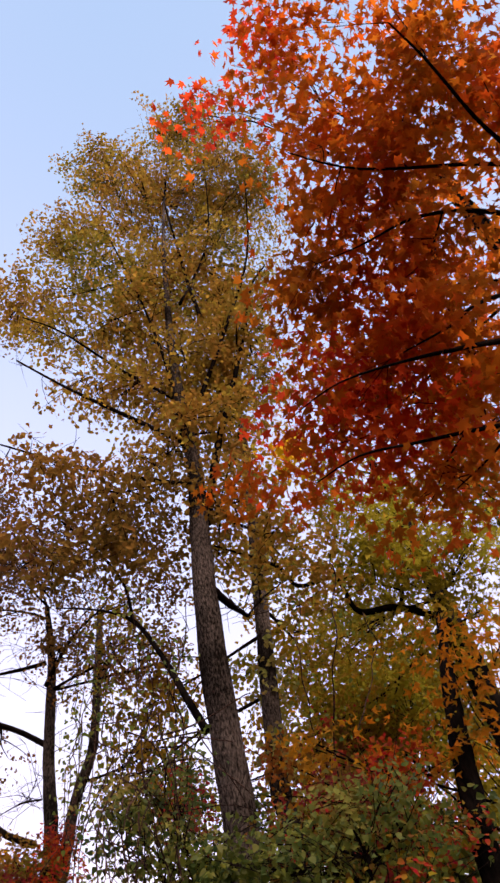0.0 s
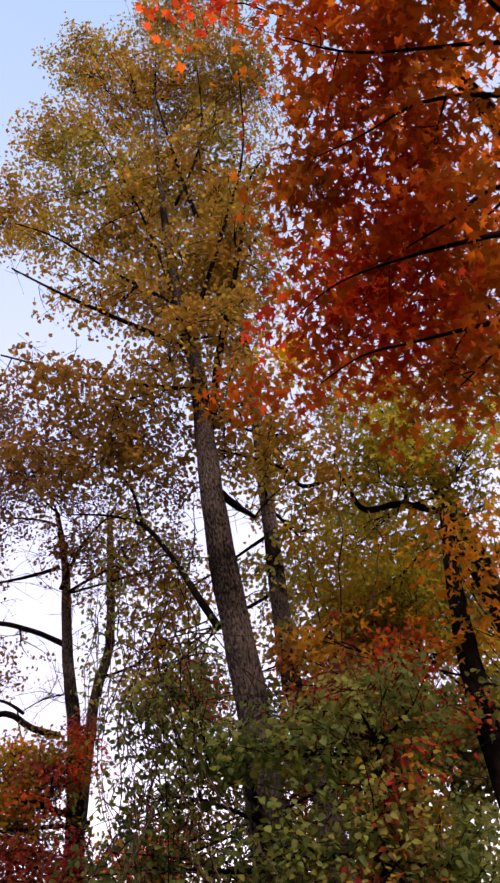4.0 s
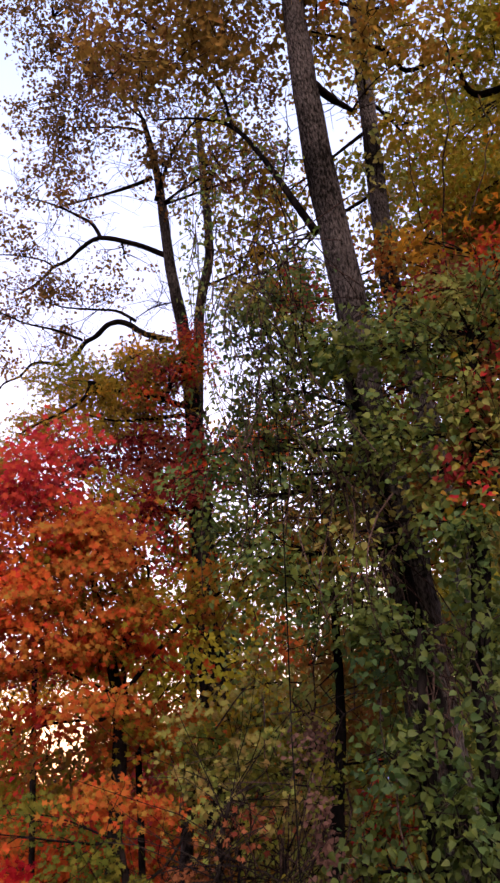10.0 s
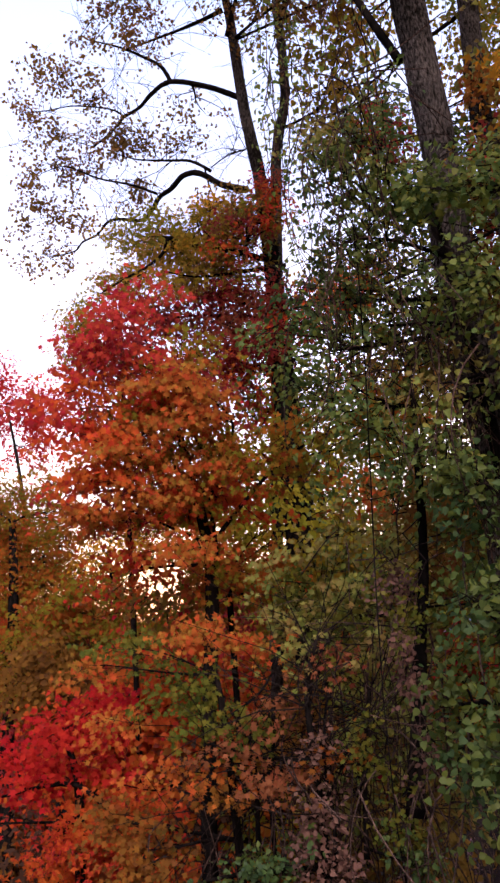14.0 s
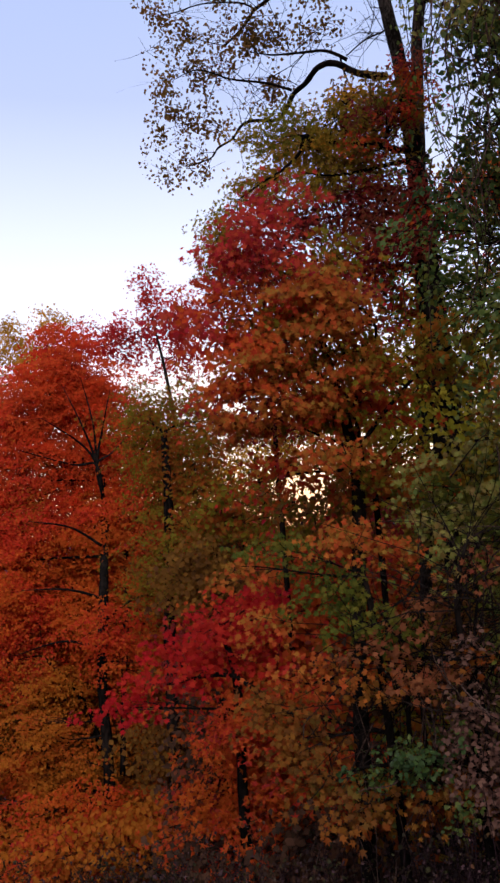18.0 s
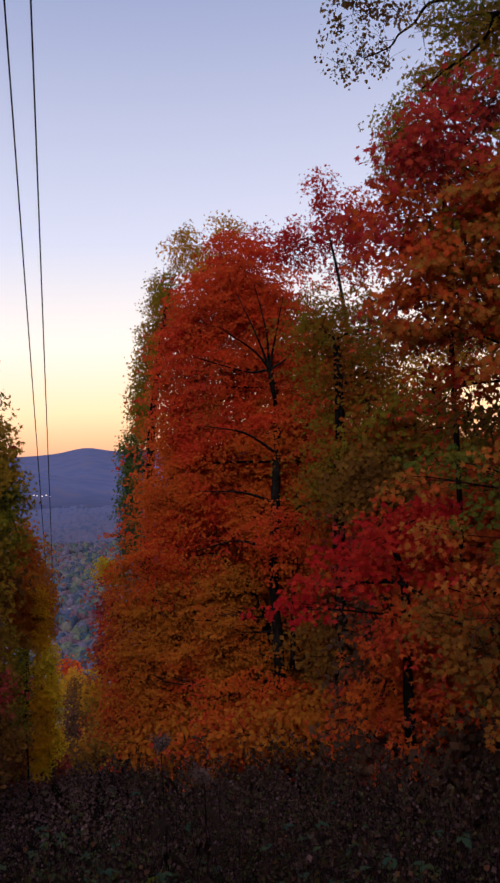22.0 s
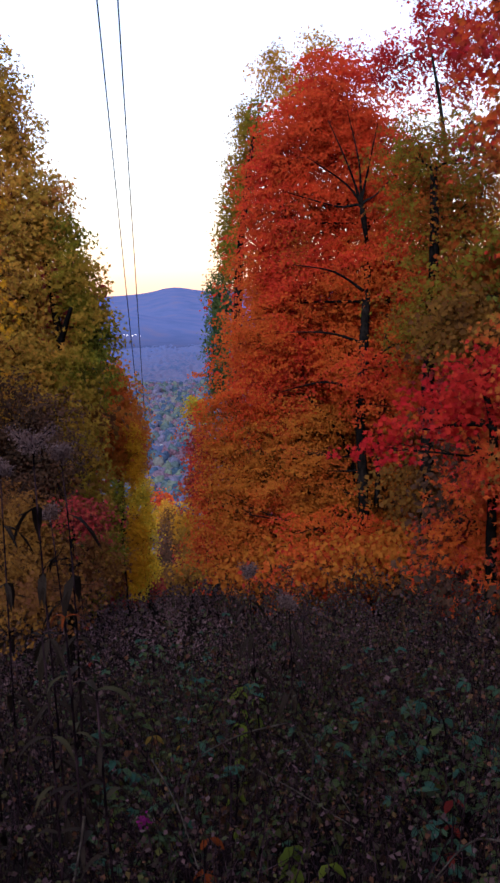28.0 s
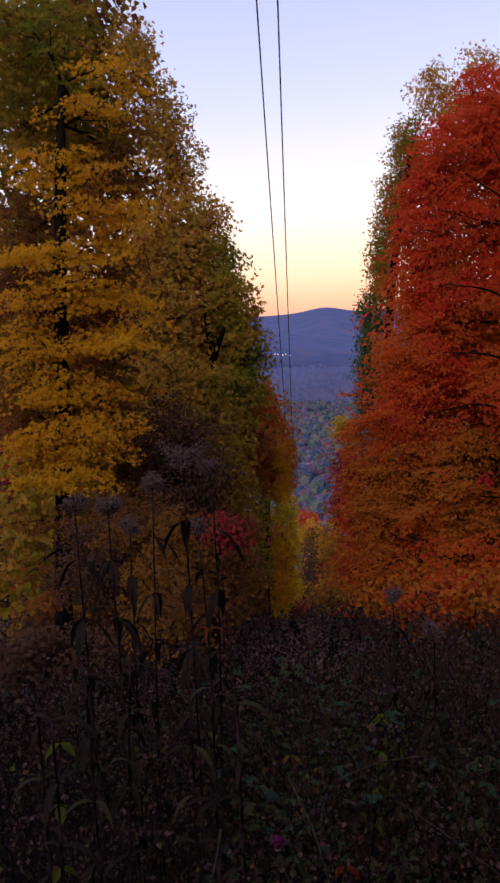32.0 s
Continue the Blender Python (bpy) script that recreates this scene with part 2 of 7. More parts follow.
CRIMSON, RED, ORANGE_RED = (0.42, 0.012, 0.03), (0.53, 0.035, 0.022), (0.55, 0.082, 0.02)
AMBER, GOLD = (0.57, 0.182, 0.018), (0.57, 0.24, 0.017)
OCHRE, OLIVE, GREEN = (0.34, 0.18, 0.025), (0.19, 0.155, 0.014), (0.09, 0.125, 0.022)
BROWN = (0.19, 0.08, 0.03)
LIME = (0.28, 0.27, 0.025)
LEAF = ({"tulip": foliage("tulip_leaves", [(0.13, 0.135, 0.026), (0.23, 0.18, 0.030), (0.32, 0.215, 0.034), (0.34, 0.17, 0.036), (0.25, 0.20, 0.032), (0.17, 0.16, 0.027)], 0.6, 0.66),
      "tulip_brown": foliage("browning_tulip_leaves", [(0.17, 0.06, 0.024), (0.25, 0.125, 0.028), (0.17, 0.11, 0.024), (0.20, 0.07, 0.026)], 0.8),
      # brown leaf, darkened in colour for its silhouette against the sky
      "locust": foliage("browned_locust_leaves", [(0.14, 0.052, 0.03), (0.21, 0.10, 0.028), (0.14, 0.085, 0.026), (0.17, 0.06, 0.032)], 0.8, 0.5, spread=0.4),
      "mauve": foliage("dry_mauve_vine_leaves", [(0.10, 0.055, 0.05), (0.17, 0.09, 0.07), (0.13, 0.06, 0.05), (0.21, 0.115, 0.085)], 1.4, 0.4, spread=0.4),
      "leaf_green": foliage("fading_green_maple_leaves", [(0.045, 0.065, 0.014), (0.095, 0.11, 0.016), (0.14, 0.115, 0.018), (0.06, 0.085, 0.016), (0.11, 0.08, 0.016)], 1.6, 0.5, spread=0.45),
      # amber leaf with the shade of low sprays darkened into its colour
      "low_amber": foliage("shade_toned_amber_leaves", [(0.25, 0.035, 0.016), (0.26, 0.07, 0.016), (0.22, 0.09, 0.016), (0.15, 0.05, 0.016), (0.14, 0.085, 0.018)], 1.2, 0.5, spread=0.5),
      "blush": foliage("pinkish_orange_maple_leaves", [(0.25, 0.06, 0.03), (0.20, 0.07, 0.03), (0.28, 0.09, 0.04), (0.18, 0.035, 0.022)], 1.2, 0.5, spread=0.4),
      "maple_over": foliage("orange_red_maple_leaves", [(0.52, 0.06, 0.014), (0.53, 0.095, 0.014), (0.50, 0.12, 0.014), (0.42, 0.14, 0.016), (0.50, 0.115, 0.014), (0.55, 0.08, 0.016), (0.32, 0.16, 0.02)], 0.7, 0.8),
      "maple_over_red": foliage("scarlet_maple_leaves", [RED, (0.62, 0.06, 0.02), (0.60, 0.09, 0.018), RED], 0.6, 0.8),
      "maple_red": foliage("red_maple_leaves", [RED, (0.60, 0.048, 0.016), ORANGE_RED, RED], 0.6, 0.58),
      "maple_orange": foliage("orange_maple_leaves", [RED, (0.56, 0.078, 0.018), (0.52, 0.125, 0.019), (0.55, 0.066, 0.018), RED, (0.44, 0.13, 0.02)], 0.5, 0.58),
      "maple_amber": foliage("amber_maple_leaves", [ORANGE_RED, (0.46, 0.122, 0.02), (0.45, 0.16, 0.02), (0.47, 0.082, 0.02), (0.28, 0.155, 0.024)], 0.5, 0.58),
      "maple_rust": foliage("rusty_maple_leaves", [(0.26, 0.026, 0.028), (0.45, 0.032, 0.02), (0.52, 0.075, 0.018), (0.47, 0.11, 0.02), (0.47, 0.032, 0.02), BROWN], 1.1, 0.5, spread=0.4),
      "maple_dull": foliage("dull_orange_maple_leaves", [(0.46, 0.04, 0.024), (0.45, 0.10, 0.022), (0.37, 0.145, 0.026), (0.48, 0.07, 0.022), (0.29, 0.16, 0.028), (0.43, 0.105, 0.022)], 1.2, 0.52, spread=0.45),
      "scarlet": foliage("scarlet_and_crimson_maple_leaves", [(0.32, 0.02, 0.036), (0.42, 0.028, 0.032), (0.43, 0.06, 0.026), (0.36, 0.016, 0.036), (0.38, 0.09, 0.026)], 1.2, 0.5, spread=0.45),
      "amber_olive": foliage("amber_and_olive_maple_leaves", [(0.40, 0.17, 0.025), (0.48, 0.13, 0.02), (0.26, 0.19, 0.025), (0.34, 0.20, 0.025)], 1.2, 0.55, spread=0.45),
      "turning": foliage("turning_leaves", [(0.15, 0.115, 0.015), (0.27, 0.08, 0.015), (0.31, 0.06, 0.012), (0.17, 0.14, 0.015), (0.21, 0.16, 0.016), (0.27, 0.04, 0.014), (0.12, 0.11, 0.015)], 1.1, spread=0.4)} |
     {"birch": foliage("bright_birch_leaves", [(0.60, 0.36, 0.02), (0.66, 0.38, 0.02), (0.54, 0.38, 0.024), (0.38, 0.30, 0.03)], 1.4, 0.35, spread=0.5),
      "yellow": foliage("yellow_maple_leaves", [OCHRE, GOLD, AMBER, OLIVE], 0.7),
      "maple_gold": foliage("golden_maple_leaves", [OCHRE, (0.60, 0.26, 0.014), (0.58, 0.31, 0.012), GOLD, (0.36, 0.22, 0.014)], 0.6, 0.62),
      "olive_light": foliage("light_olive_leaves", [(0.11, 0.15, 0.026), (0.23, 0.19, 0.02), (0.30, 0.24, 0.024), (0.32, 0.31, 0.03), (0.22, 0.18, 0.018)], 0.8, 0.42),
      "grey_green": foliage("dull_green_leaves", [(0.12, 0.16, 0.04), (0.19, 0.22, 0.045), (0.24, 0.21, 0.05), (0.21, 0.13, 0.04), (0.15, 0.20, 0.045)], 1.5, 0.45, 0.5, 0.5, 0.1),
      "crimson": foliage("crimson_leaves", [(0.29, 0.012, 0.019), (0.43, 0.014, 0.019), (0.48, 0.030, 0.018), (0.36, 0.012, 0.02)], 1.2, 0.55, spread=0.4),
      "olive": foliage("olive_leaves", [GREEN, OLIVE, OCHRE, OLIVE], 0.7),
      "green": foliage("green_leaves", [(0.024, 0.052, 0.022), (0.052, 0.095, 0.028), (0.10, 0.12, 0.022), (0.04, 0.08, 0.032)], 1.8, 0.5, 0.45, 0.35, 0.15)} |
     {"vine": foliage("vine_leaves", [(0.05, 0.095, 0.026), (0.10, 0.16, 0.034), (0.17, 0.175, 0.03), (0.08, 0.14, 0.042), (0.17, 0.20, 0.034), (0.042, 0.085, 0.032)], 1.6, 0.55, 0.45, 0.5, 0.18),
      "oak": foliage("dull_oak_leaves", [(0.34, 0.14, 0.034), (0.43, 0.20, 0.03), (0.29, 0.19, 0.025), (0.40, 0.135, 0.036)], 0.9, 0.45, spread=0.4),
      "ochre": foliage("ochre_leaves", [BROWN, OCHRE, GOLD, OLIVE], 0.7, 0.42),
      # brown leaf, deepened to paint the dark gaps between golden sprays
      "brown": foliage("brown_leaves", [(0.10, 0.03, 0.018), (0.14, 0.055, 0.02), (0.24, 0.11, 0.02), (0.12, 0.05, 0.018)], 1.0),
      "maroon": foliage("maroon_leaves", [(0.26, 0.03, 0.035), (0.22, 0.07, 0.03), (0.31, 0.032, 0.032), (0.20, 0.026, 0.03), (0.17, 0.12, 0.02)], 1.0),
      # near-black leaf carrying the shade of low brush in its colour
      "dark": foliage("shade_dark_leaves", [(0.03, 0.02, 0.014), (0.08, 0.035, 0.022), (0.05, 0.03, 0.02)], 1.0, 0.25),
      "lime": foliage("yellow_green_leaves", [OLIVE, LIME, GOLD, LIME], 0.9),
      "mix": foliage("mixed_autumn_leaves", [GREEN, OLIVE, BROWN, OLIVE, CRIMSON, OCHRE, OLIVE], 1.3, 0.42)})
BARK = bark_material("grey_bark", (0.008, 0.0065, 0.006), (0.105, 0.086, 0.082), 26)
# near-black bark puts the backlit silhouette of the limbs into colour
DARK_BARK = bark_material("dark_bark", (0.004, 0.0035, 0.0035), (0.020, 0.015, 0.014))
DEAD_VINE = bark_material("dead_vine_bark", (0.022, 0.013, 0.012), (0.13, 0.078, 0.065), 30)
TWIG = bark_material("twig_bark", (0.008, 0.006, 0.006), (0.032, 0.022, 0.02), 30)


# ---- building helpers ----
def polar(az, el, d):
    """A place seen from the standpoint: bearing from the cut, elevation, slant distance."""
    a, e = radians(az), radians(el)
    return EYE + d * Vector((math.sin(a) * math.cos(e), math.cos(a) * math.cos(e), math.sin(e)))


def ground_z(x, y):
    """The hillside falls away along the cut and flattens on the valley floor."""
    drop = 0.315 * y if y > -12 else 0.12 * y - 2.34
    floor_z = -120.0
    z = -drop
    k = 18.0
    z = floor_z + k * math.log1p(math.exp(min(40.0, (z - floor_z) / k)))
    side = max(0.0, abs(x) - 16 - 0.14 * max(0.0, y))
    near = min(1.0, max(0.0, (420 - y) / 200))
    return z + near * (0.25 * noise.noise((x * 0.11, y * 0.11, 3.0)) + min(70.0, 0.30 * side))


def mesh_of(name, verts, faces, mat, smooth=False):
    me = bpy.data.meshes.new(name)
    me.from_pydata([tuple(v) for v in verts], [], faces)
    me.materials.append(mat)
    if smooth:
        me.polygons.foreach_set("use_smooth", [True] * len(me.polygons))
    me.update()
    return me


def thing(name, at, label, category, group="", kind=""):
    ob = new(name)
    ob.location = at
    ob.empty_display_size = 0.2
    return tagged(ob, label, category, group, kind)


def under(name, me, parent, label="", kind=""):
    ob = new(name, me)
    ob.parent = parent
    return tagged(ob, label, kind=kind)


def tube(points, radii, sides=8, wobble=0.0, seed=0):
    """Vertices and faces of a tapering round limb along points."""
    rnd = random.Random(seed)
    pts = [Vector(p) for p in points]
    verts, faces = [], []
    for i, p in enumerate(pts):
        d = (pts[min(i + 1, len(pts) - 1)] - pts[max(i - 1, 0)]).normalized()
        u = d.orthogonal().normalized() if i == 0 else (u - d * u.dot(d)).normalized()
        w = d.cross(u)
        for k in range(sides):
            a = 2 * math.pi * k / sides
            r = radii[i] * (1 + wobble * (rnd.random() - 0.5))
            verts.append(p + r * (math.cos(a) * u + math.sin(a) * w))
    for i in range(len(pts) - 1):
        for k in range(sides):
            a, b = i * sides + k, i * sides + (k + 1) % sides
            faces.append((a, b, b + sides, a + sides))
    faces.append(tuple(range(sides))[::-1])
    faces.append(tuple(range((len(pts) - 1) * sides, len(pts) * sides)))
    return verts, faces


def bent(a, b, n, amount, rnd, sag=0.0):
    """Points from a to b with a natural crook."""
    a, b = Vector(a), Vector(b)
    length = (b - a).length
    out = []
    p1 = Vector((rnd.uniform(-1, 1), rnd.uniform(-1, 1), rnd.uniform(-0.6, 1))) * amount * length
    p2 = Vector((rnd.uniform(-1, 1), rnd.uniform(-1, 1), rnd.uniform(-0.6, 1))) * amount * length
    for i in range(n + 1):
        s = i / n
        p = a.lerp(b, s) + p1 * 3 * s * (1 - s) ** 2 + p2 * 3 * s * s * (1 - s)
        p.z -= sag * length * math.sin(math.pi * s)
        out.append(p)
    return out


def smooth_line(pts, per=5):
    """A Catmull-Rom line through (place, radius) pairs."""
    q = [(Vector(p), r) for p, r in pts]
    if len(q) == 2:
        q = [q[0], (q[0][0].lerp(q[1][0], 0.5), (q[0][1] + q[1][1]) / 2), q[1]]
    out, rad = [], []
    for i in range(len(q) - 1):
        p0, p1, p2, p3 = (q[max(0, min(len(q) - 1, i + k))][0] for k in (-1, 0, 1, 2))
        for s in range(per):
            t = s / per
            out.append(0.5 * (2 * p1 + (p2 - p0) * t + (2 * p0 - 5 * p1 + 4 * p2 - p3) * t * t + (3 * p1 - p0 - 3 * p2 + p3) * t ** 3))
            rad.append(q[i][1] * (1 - t) + q[i + 1][1] * t)
    out.append(q[-1][0])
    rad.append(q[-1][1])
    return out, rad


def star(lobes, waist):
    """Outline of a lobed leaf with its stalk end at the origin."""
    pts = []
    for a, r in lobes:
        pts.append((math.sin(radians(a)) * r, 0.35 + math.cos(radians(a)) * r))
    return pts


MAPLE = star([(180, 0.35), (140, 0.33), (110, 0.55), (85, 0.27), (48, 0.66), (22, 0.30), (0, 0.75),
              (-22, 0.30), (-48, 0.66), (-85, 0.27), (-110, 0.55), (-140, 0.33)], 0.4)
TULIP = star([(180, 0.35), (115, 0.48), (70, 0.38), (35, 0.6), (0, 0.42), (-35, 0.6), (-70, 0.38), (-115, 0.48)], 0.4)
OVAL = star([(180, 0.35), (90, 0.30), (35, 0.45), (0, 0.65), (-35, 0.45), (-90, 0.30)], 0.4)
LOBED = [(0.0, 0.0), (0.46, 0.22), (0.40, 0.62), (0.0, 1.0), (-0.40, 0.62), (-0.46, 0.22)]
HEART = [(0.0, 0.0), (0.36, 0.12), (0.34, 0.5), (0.0, 1.0), (-0.34, 0.5), (-0.36, 0.12)]
LANCE = [(0.0, 0.0), (0.11, 0.3), (0.09, 0.65), (0.0, 1.0), (-0.09, 0.65), (-0.11, 0.3)]
TREFOIL = [(-0.2, 0.2), (0.2, 0.2), (0.0, 1.0), (0.0, 0.05), (0.12, 0.52), (0.62, 0.58), (-0.62, 0.58), (-0.12, 0.52)]
KITE = [(0.0, 0.0), (0.42, 0.45), (0.0, 1.0), (-0.42, 0.45)]
NARROW = [(0.0, 0.0), (0.2, 0.4), (0.06, 1.0), (-0.2, 0.5)]
SHAPES = {"narrow": NARROW, "maple": MAPLE, "tulip": TULIP, "oval": OVAL, "kite": KITE, "lobed": LOBED, "lance": LANCE, "trefoil": TREFOIL, "heart": HEART}


def leaf_mesh(name, shape, at, normal, size, mat, rng, droop=0.5):
    """One mesh of many single leaves: each lies about its normal, turned at will, folded along its midrib."""
    out = np.array(SHAPES[shape])
    k, count = len(out), len(at)
    nrm = normal / np.linalg.norm(normal, axis=1)[:, None]
    h = rng.normal(size=(count, 3))
    h[:, 2] -= droop
    fwd = h - nrm * (h * nrm).sum(1)[:, None]
    fwd /= np.linalg.norm(fwd, axis=1)[:, None] + 1e-9
    side = np.cross(fwd, nrm)
    fold = rng.uniform(-0.1, 0.5, count)
    curl = rng.uniform(-0.1, 0.45, count)
    x, y = out[:, 0], out[:, 1]
    v = (at[:, None] + size[:, None, None] * (side[:, None] * x[None, :, None] + fwd[:, None] * y[None, :, None]
         + nrm[:, None] * (np.abs(x)[None, :] * fold[:, None] - curl[:, None] * (y ** 2)[None, :])[:, :, None]))
    fan = k > 6 and shape != "trefoil"
    if fan:
        mid = at + size[:, None] * 0.35 * fwd - nrm * (size * curl * 0.12)[:, None]
        v = np.concatenate([v, mid[:, None]], 1)
        tri = np.array([(i, (i + 1) % k, k) for i in range(k)])
    else:
        tri = np.array([(0, i, i + 1) for i in range(1, k - 1)])
    if shape == "trefoil":
        tri = np.array([(0, 1, 2), (3, 5, 4), (3, 7, 6)])
    kk = v.shape[1]
    idx = (np.arange(count)[:, None, None] * kk + tri[None]).reshape(-1)
    nt = len(idx) // 3
    me = bpy.data.meshes.new(name)
    me.vertices.add(count * kk)
    me.vertices.foreach_set("co", v.reshape(-1).astype(np.float32))
    me.loops.add(nt * 3)
    me.loops.foreach_set("vertex_index", idx.astype(np.int32))
    me.polygons.add(nt)
    me.polygons.foreach_set("loop_start", (np.arange(nt) * 3).astype(np.int32))
    me.polygons.foreach_set("loop_total", np.full(nt, 3, np.int32))
    me.materials.append(mat)
    me.update(calc_edges=True)
    return me


def blob_axes(blob):
    """Centre, axes and radii of an ellipsoid of foliage."""
    az, el, d, rw, rh = blob[:5]
    c = polar(az, el, d)
    view = (c - EYE).normalized()
    side = Vector((view.y, -view.x, 0)).normalized()
    up = side.cross(view)
    depth = blob[6] if len(blob) > 6 else 0.75 * (rw + rh) / 2 + 0.15
    return c, (side, up, view), (rw, rh, depth)


def leaf_points(blob, size, flat, cover, rng, per=14, reach=2.1, face=1.0):
    """Clusters in the ellipsoid, thicker to its skin, and the leaves round each cluster."""
    c, ax, rad = blob_axes(blob)
    cov = (blob[5] if len(blob) > 5 else 1.0) * cover
    total = max(40, int(cov * math.pi * rad[0] * rad[1] / (0.28 * size * size)))
    nc = max(5, total // per)
    d = rng.normal(size=(nc, 3))
    d /= np.linalg.norm(d, axis=1)[:, None]
    r = rng.uniform(0.05, 1.0, nc) ** 0.46 * rng.uniform(0.86, 1.16, nc)
    lump = 1 + 0.22 * np.sin(d[:, 0] * 5 + c.x * 3) * np.sin(d[:, 1] * 6 + c.y) + 0.12 * np.clip(rng.normal(size=nc), -2, 0.8)
    q = d * (r * lump)[:, None] * np.array(rad)
    A = np.array([list(a) for a in ax])
    cl = np.array(c)[None] + q @ A
    out = (q @ A) * np.array([1, 1, 0.3])
    out /= np.linalg.norm(out, axis=1)[:, None] + 1e-6
    # every spray hangs outward: its own plane, its leaves laid about it
    n_c = np.array([0, 0, 1.0]) + 0.4 * min(1.0, rad[1] / rad[0]) * out + 0.22 * rng.normal(size=(nc, 3))
    n_c /= np.linalg.norm(n_c, axis=1)[:, None]
    f_c = out + 0.45 * rng.normal(size=(nc, 3))
    f_c -= n_c * (f_c * n_c).sum(1)[:, None]
    f_c /= np.linalg.norm(f_c, axis=1)[:, None] + 1e-6
    s_c = np.cross(f_c, n_c)
    k = rng.poisson(per, nc) + 2
    which = np.repeat(np.arange(nc), k)
    spray = size * rng.uniform(0.6, 1.4, nc) * reach
    g = np.clip(rng.normal(size=(len(which), 3)), -1.1, 1.1) * spray[which][:, None] * np.array([1.25, 0.8, flat])
    at = cl[which] + g[:, :1] * f_c[which] + g[:, 1:2] * s_c[which] + g[:, 2:] * n_c[which]
    at[:, 2] -= 0.08 * (g[:, 0] ** 2 + g[:, 1] ** 2) / np.maximum(0.05, spray[which])
    nrm = n_c[which] + 0.5 * out[which] + rng.normal(size=(len(which), 3)) * (0.38 + 0.4 * min(1.0, flat))
    # leaves at the wood's edge hang turned to the open sky over the cut
    edge = np.array(EYE)[None] - at
    edge /= np.linalg.norm(edge, axis=1)[:, None] + 1e-6
    return cl, at, nrm * np.array([1, 1, 1 - 0.25 * face]) + face * edge


def tree(name, label, trunk, limbs=(), crowns=(), size=0.1, shape="maple", flat=0.45, cover=2.0, bark=None, seed=1,
         category="tree", group="", twig_share=0.5, per=14, twig_r=0.006, sides=10, reach=2.1, bare=0, face=1.0):
    """trunk: (place, radius) pairs from low to high; limbs: the same, one line each; crowns: (leaf kind, ellipsoids)."""
    bark = bark or BARK
    rnd, rng = random.Random(seed), np.random.default_rng(seed)
    tp = [(polar(*p), r) for p, r in trunk]
    low, nxt = tp[0][0], tp[1][0]
    lean = Vector((low.x - nxt.x, low.y - nxt.y, 0)) / max(0.5, nxt.z - low.z)
    hang = low.z - ground_z(low.x, low.y)
    bx, by = low.x + lean.x * hang * 0.4, low.y + lean.y * hang * 0.4
    foot = Vector((bx, by, ground_z(bx, by) - 0.15))
    steps = max(1, int((low.z - foot.z) / 1.4))
    fill = [(foot.lerp(low, k / steps), tp[0][1] * (1.0 + 0.12 * (1 - k / steps) + (0.25 if k == 0 else 0))) for k in range(steps)]
    tp = fill + tp
    root = thing(name, foot, label, category, group)
    pts, rad = smooth_line(tp, 6)
    rel = lambda ps: [p - foot for p in ps]
    under("trunk", mesh_of("trunk", *tube(rel(pts), rad, sides, 0.16, seed), bark, True), root)
    spine, spines = list(zip(pts, rad)), [list(zip(pts, rad))[len(pts) // 2:]]
    for i, line in enumerate(limbs):
        lp, lr = smooth_line([(polar(*p), r) for p, r in line], 5)
        under("limb", mesh_of("limb", *tube(rel(lp), lr, 7, 0.15, seed + i), DARK_BARK, True), root)
        spine += list(zip(lp, lr))
        spines.append(list(zip(lp, lr)))
    tv, tf = [], []

    def add(ps, rs, n=3):
        v, f = tube(rel(ps), rs, n)
        o = len(tv)
        tv.extend(v)
        tf.extend([tuple(j + o for j in q) for q in f[:-2]])

    for line in spines:
        for k in range(bare):
            j = rnd.randrange(len(line) // 3, len(line))
            p, r0 = line[j]
            ln = rnd.uniform(0.35, 1.1)
            e = p + Vector((rnd.gauss(0, 1), rnd.gauss(0, 1), rnd.gauss(0.25, 0.8))).normalized() * ln
            q = bent(p, e, 4, 0.3, rnd)
            w = min(r0 * 0.5, 0.006)
            add(q, [w, w * 0.8, w * 0.6, w * 0.45, w * 0.3], 3)
            for m in range(3):
                a2 = q[rnd.randrange(1, 4)]
                e2 = a2 + Vector((rnd.gauss(0, 1), rnd.gauss(0, 1), rnd.gauss(0.1, 0.8))).normalized() * ln * rnd.uniform(0.3, 0.6)
                add(bent(a2, e2, 2, 0.15, rnd), [w * 0.5, w * 0.4, w * 0.25], 3)
    for kind, blobs in crowns:
        all_at, all_n = [], []
        for blob in blobs:
            c, ax, rr = blob_axes(blob)
            below = [s for s in spine if s[0].z < c.z + 0.2 * rr[1]] or spine
            a, ra = min(below, key=lambda s: (s[0] - c).length + 0.4 * max(0, c.z - s[0].z))
            r0 = min(0.6 * ra, 0.012 + 0.018 * max(rr))
            main = bent(a, c, 6, 0.10, rnd)
            rs = [r0 * (1 - 0.72 * j / 6) for j in range(7)]
            if (a - c).length > 0.3:
                under("limb", mesh_of("limb", *tube(rel(main), rs, 6, 0.12, seed), DARK_BARK, True), root)
            hubs = [(p, r) for p, r in zip(main[3:], rs[3:])]
            cl, at, nrm = leaf_points(blob, size, flat, cover, rng, per, reach, face)
            for j in range(5):
                e = cl[rnd.randrange(len(cl))]
                p0, q0 = main[rnd.randrange(2, 6)], r0 * 0.45
                ps = bent(p0, e, 4, 0.12, rnd)
                rs2 = [q0 * (1 - 0.75 * m / 4) for m in range(5)]
                add(ps, rs2, 4)
                hubs += list(zip(ps[1:], rs2[1:]))
            hp = np.array([list(h[0]) for h in hubs])
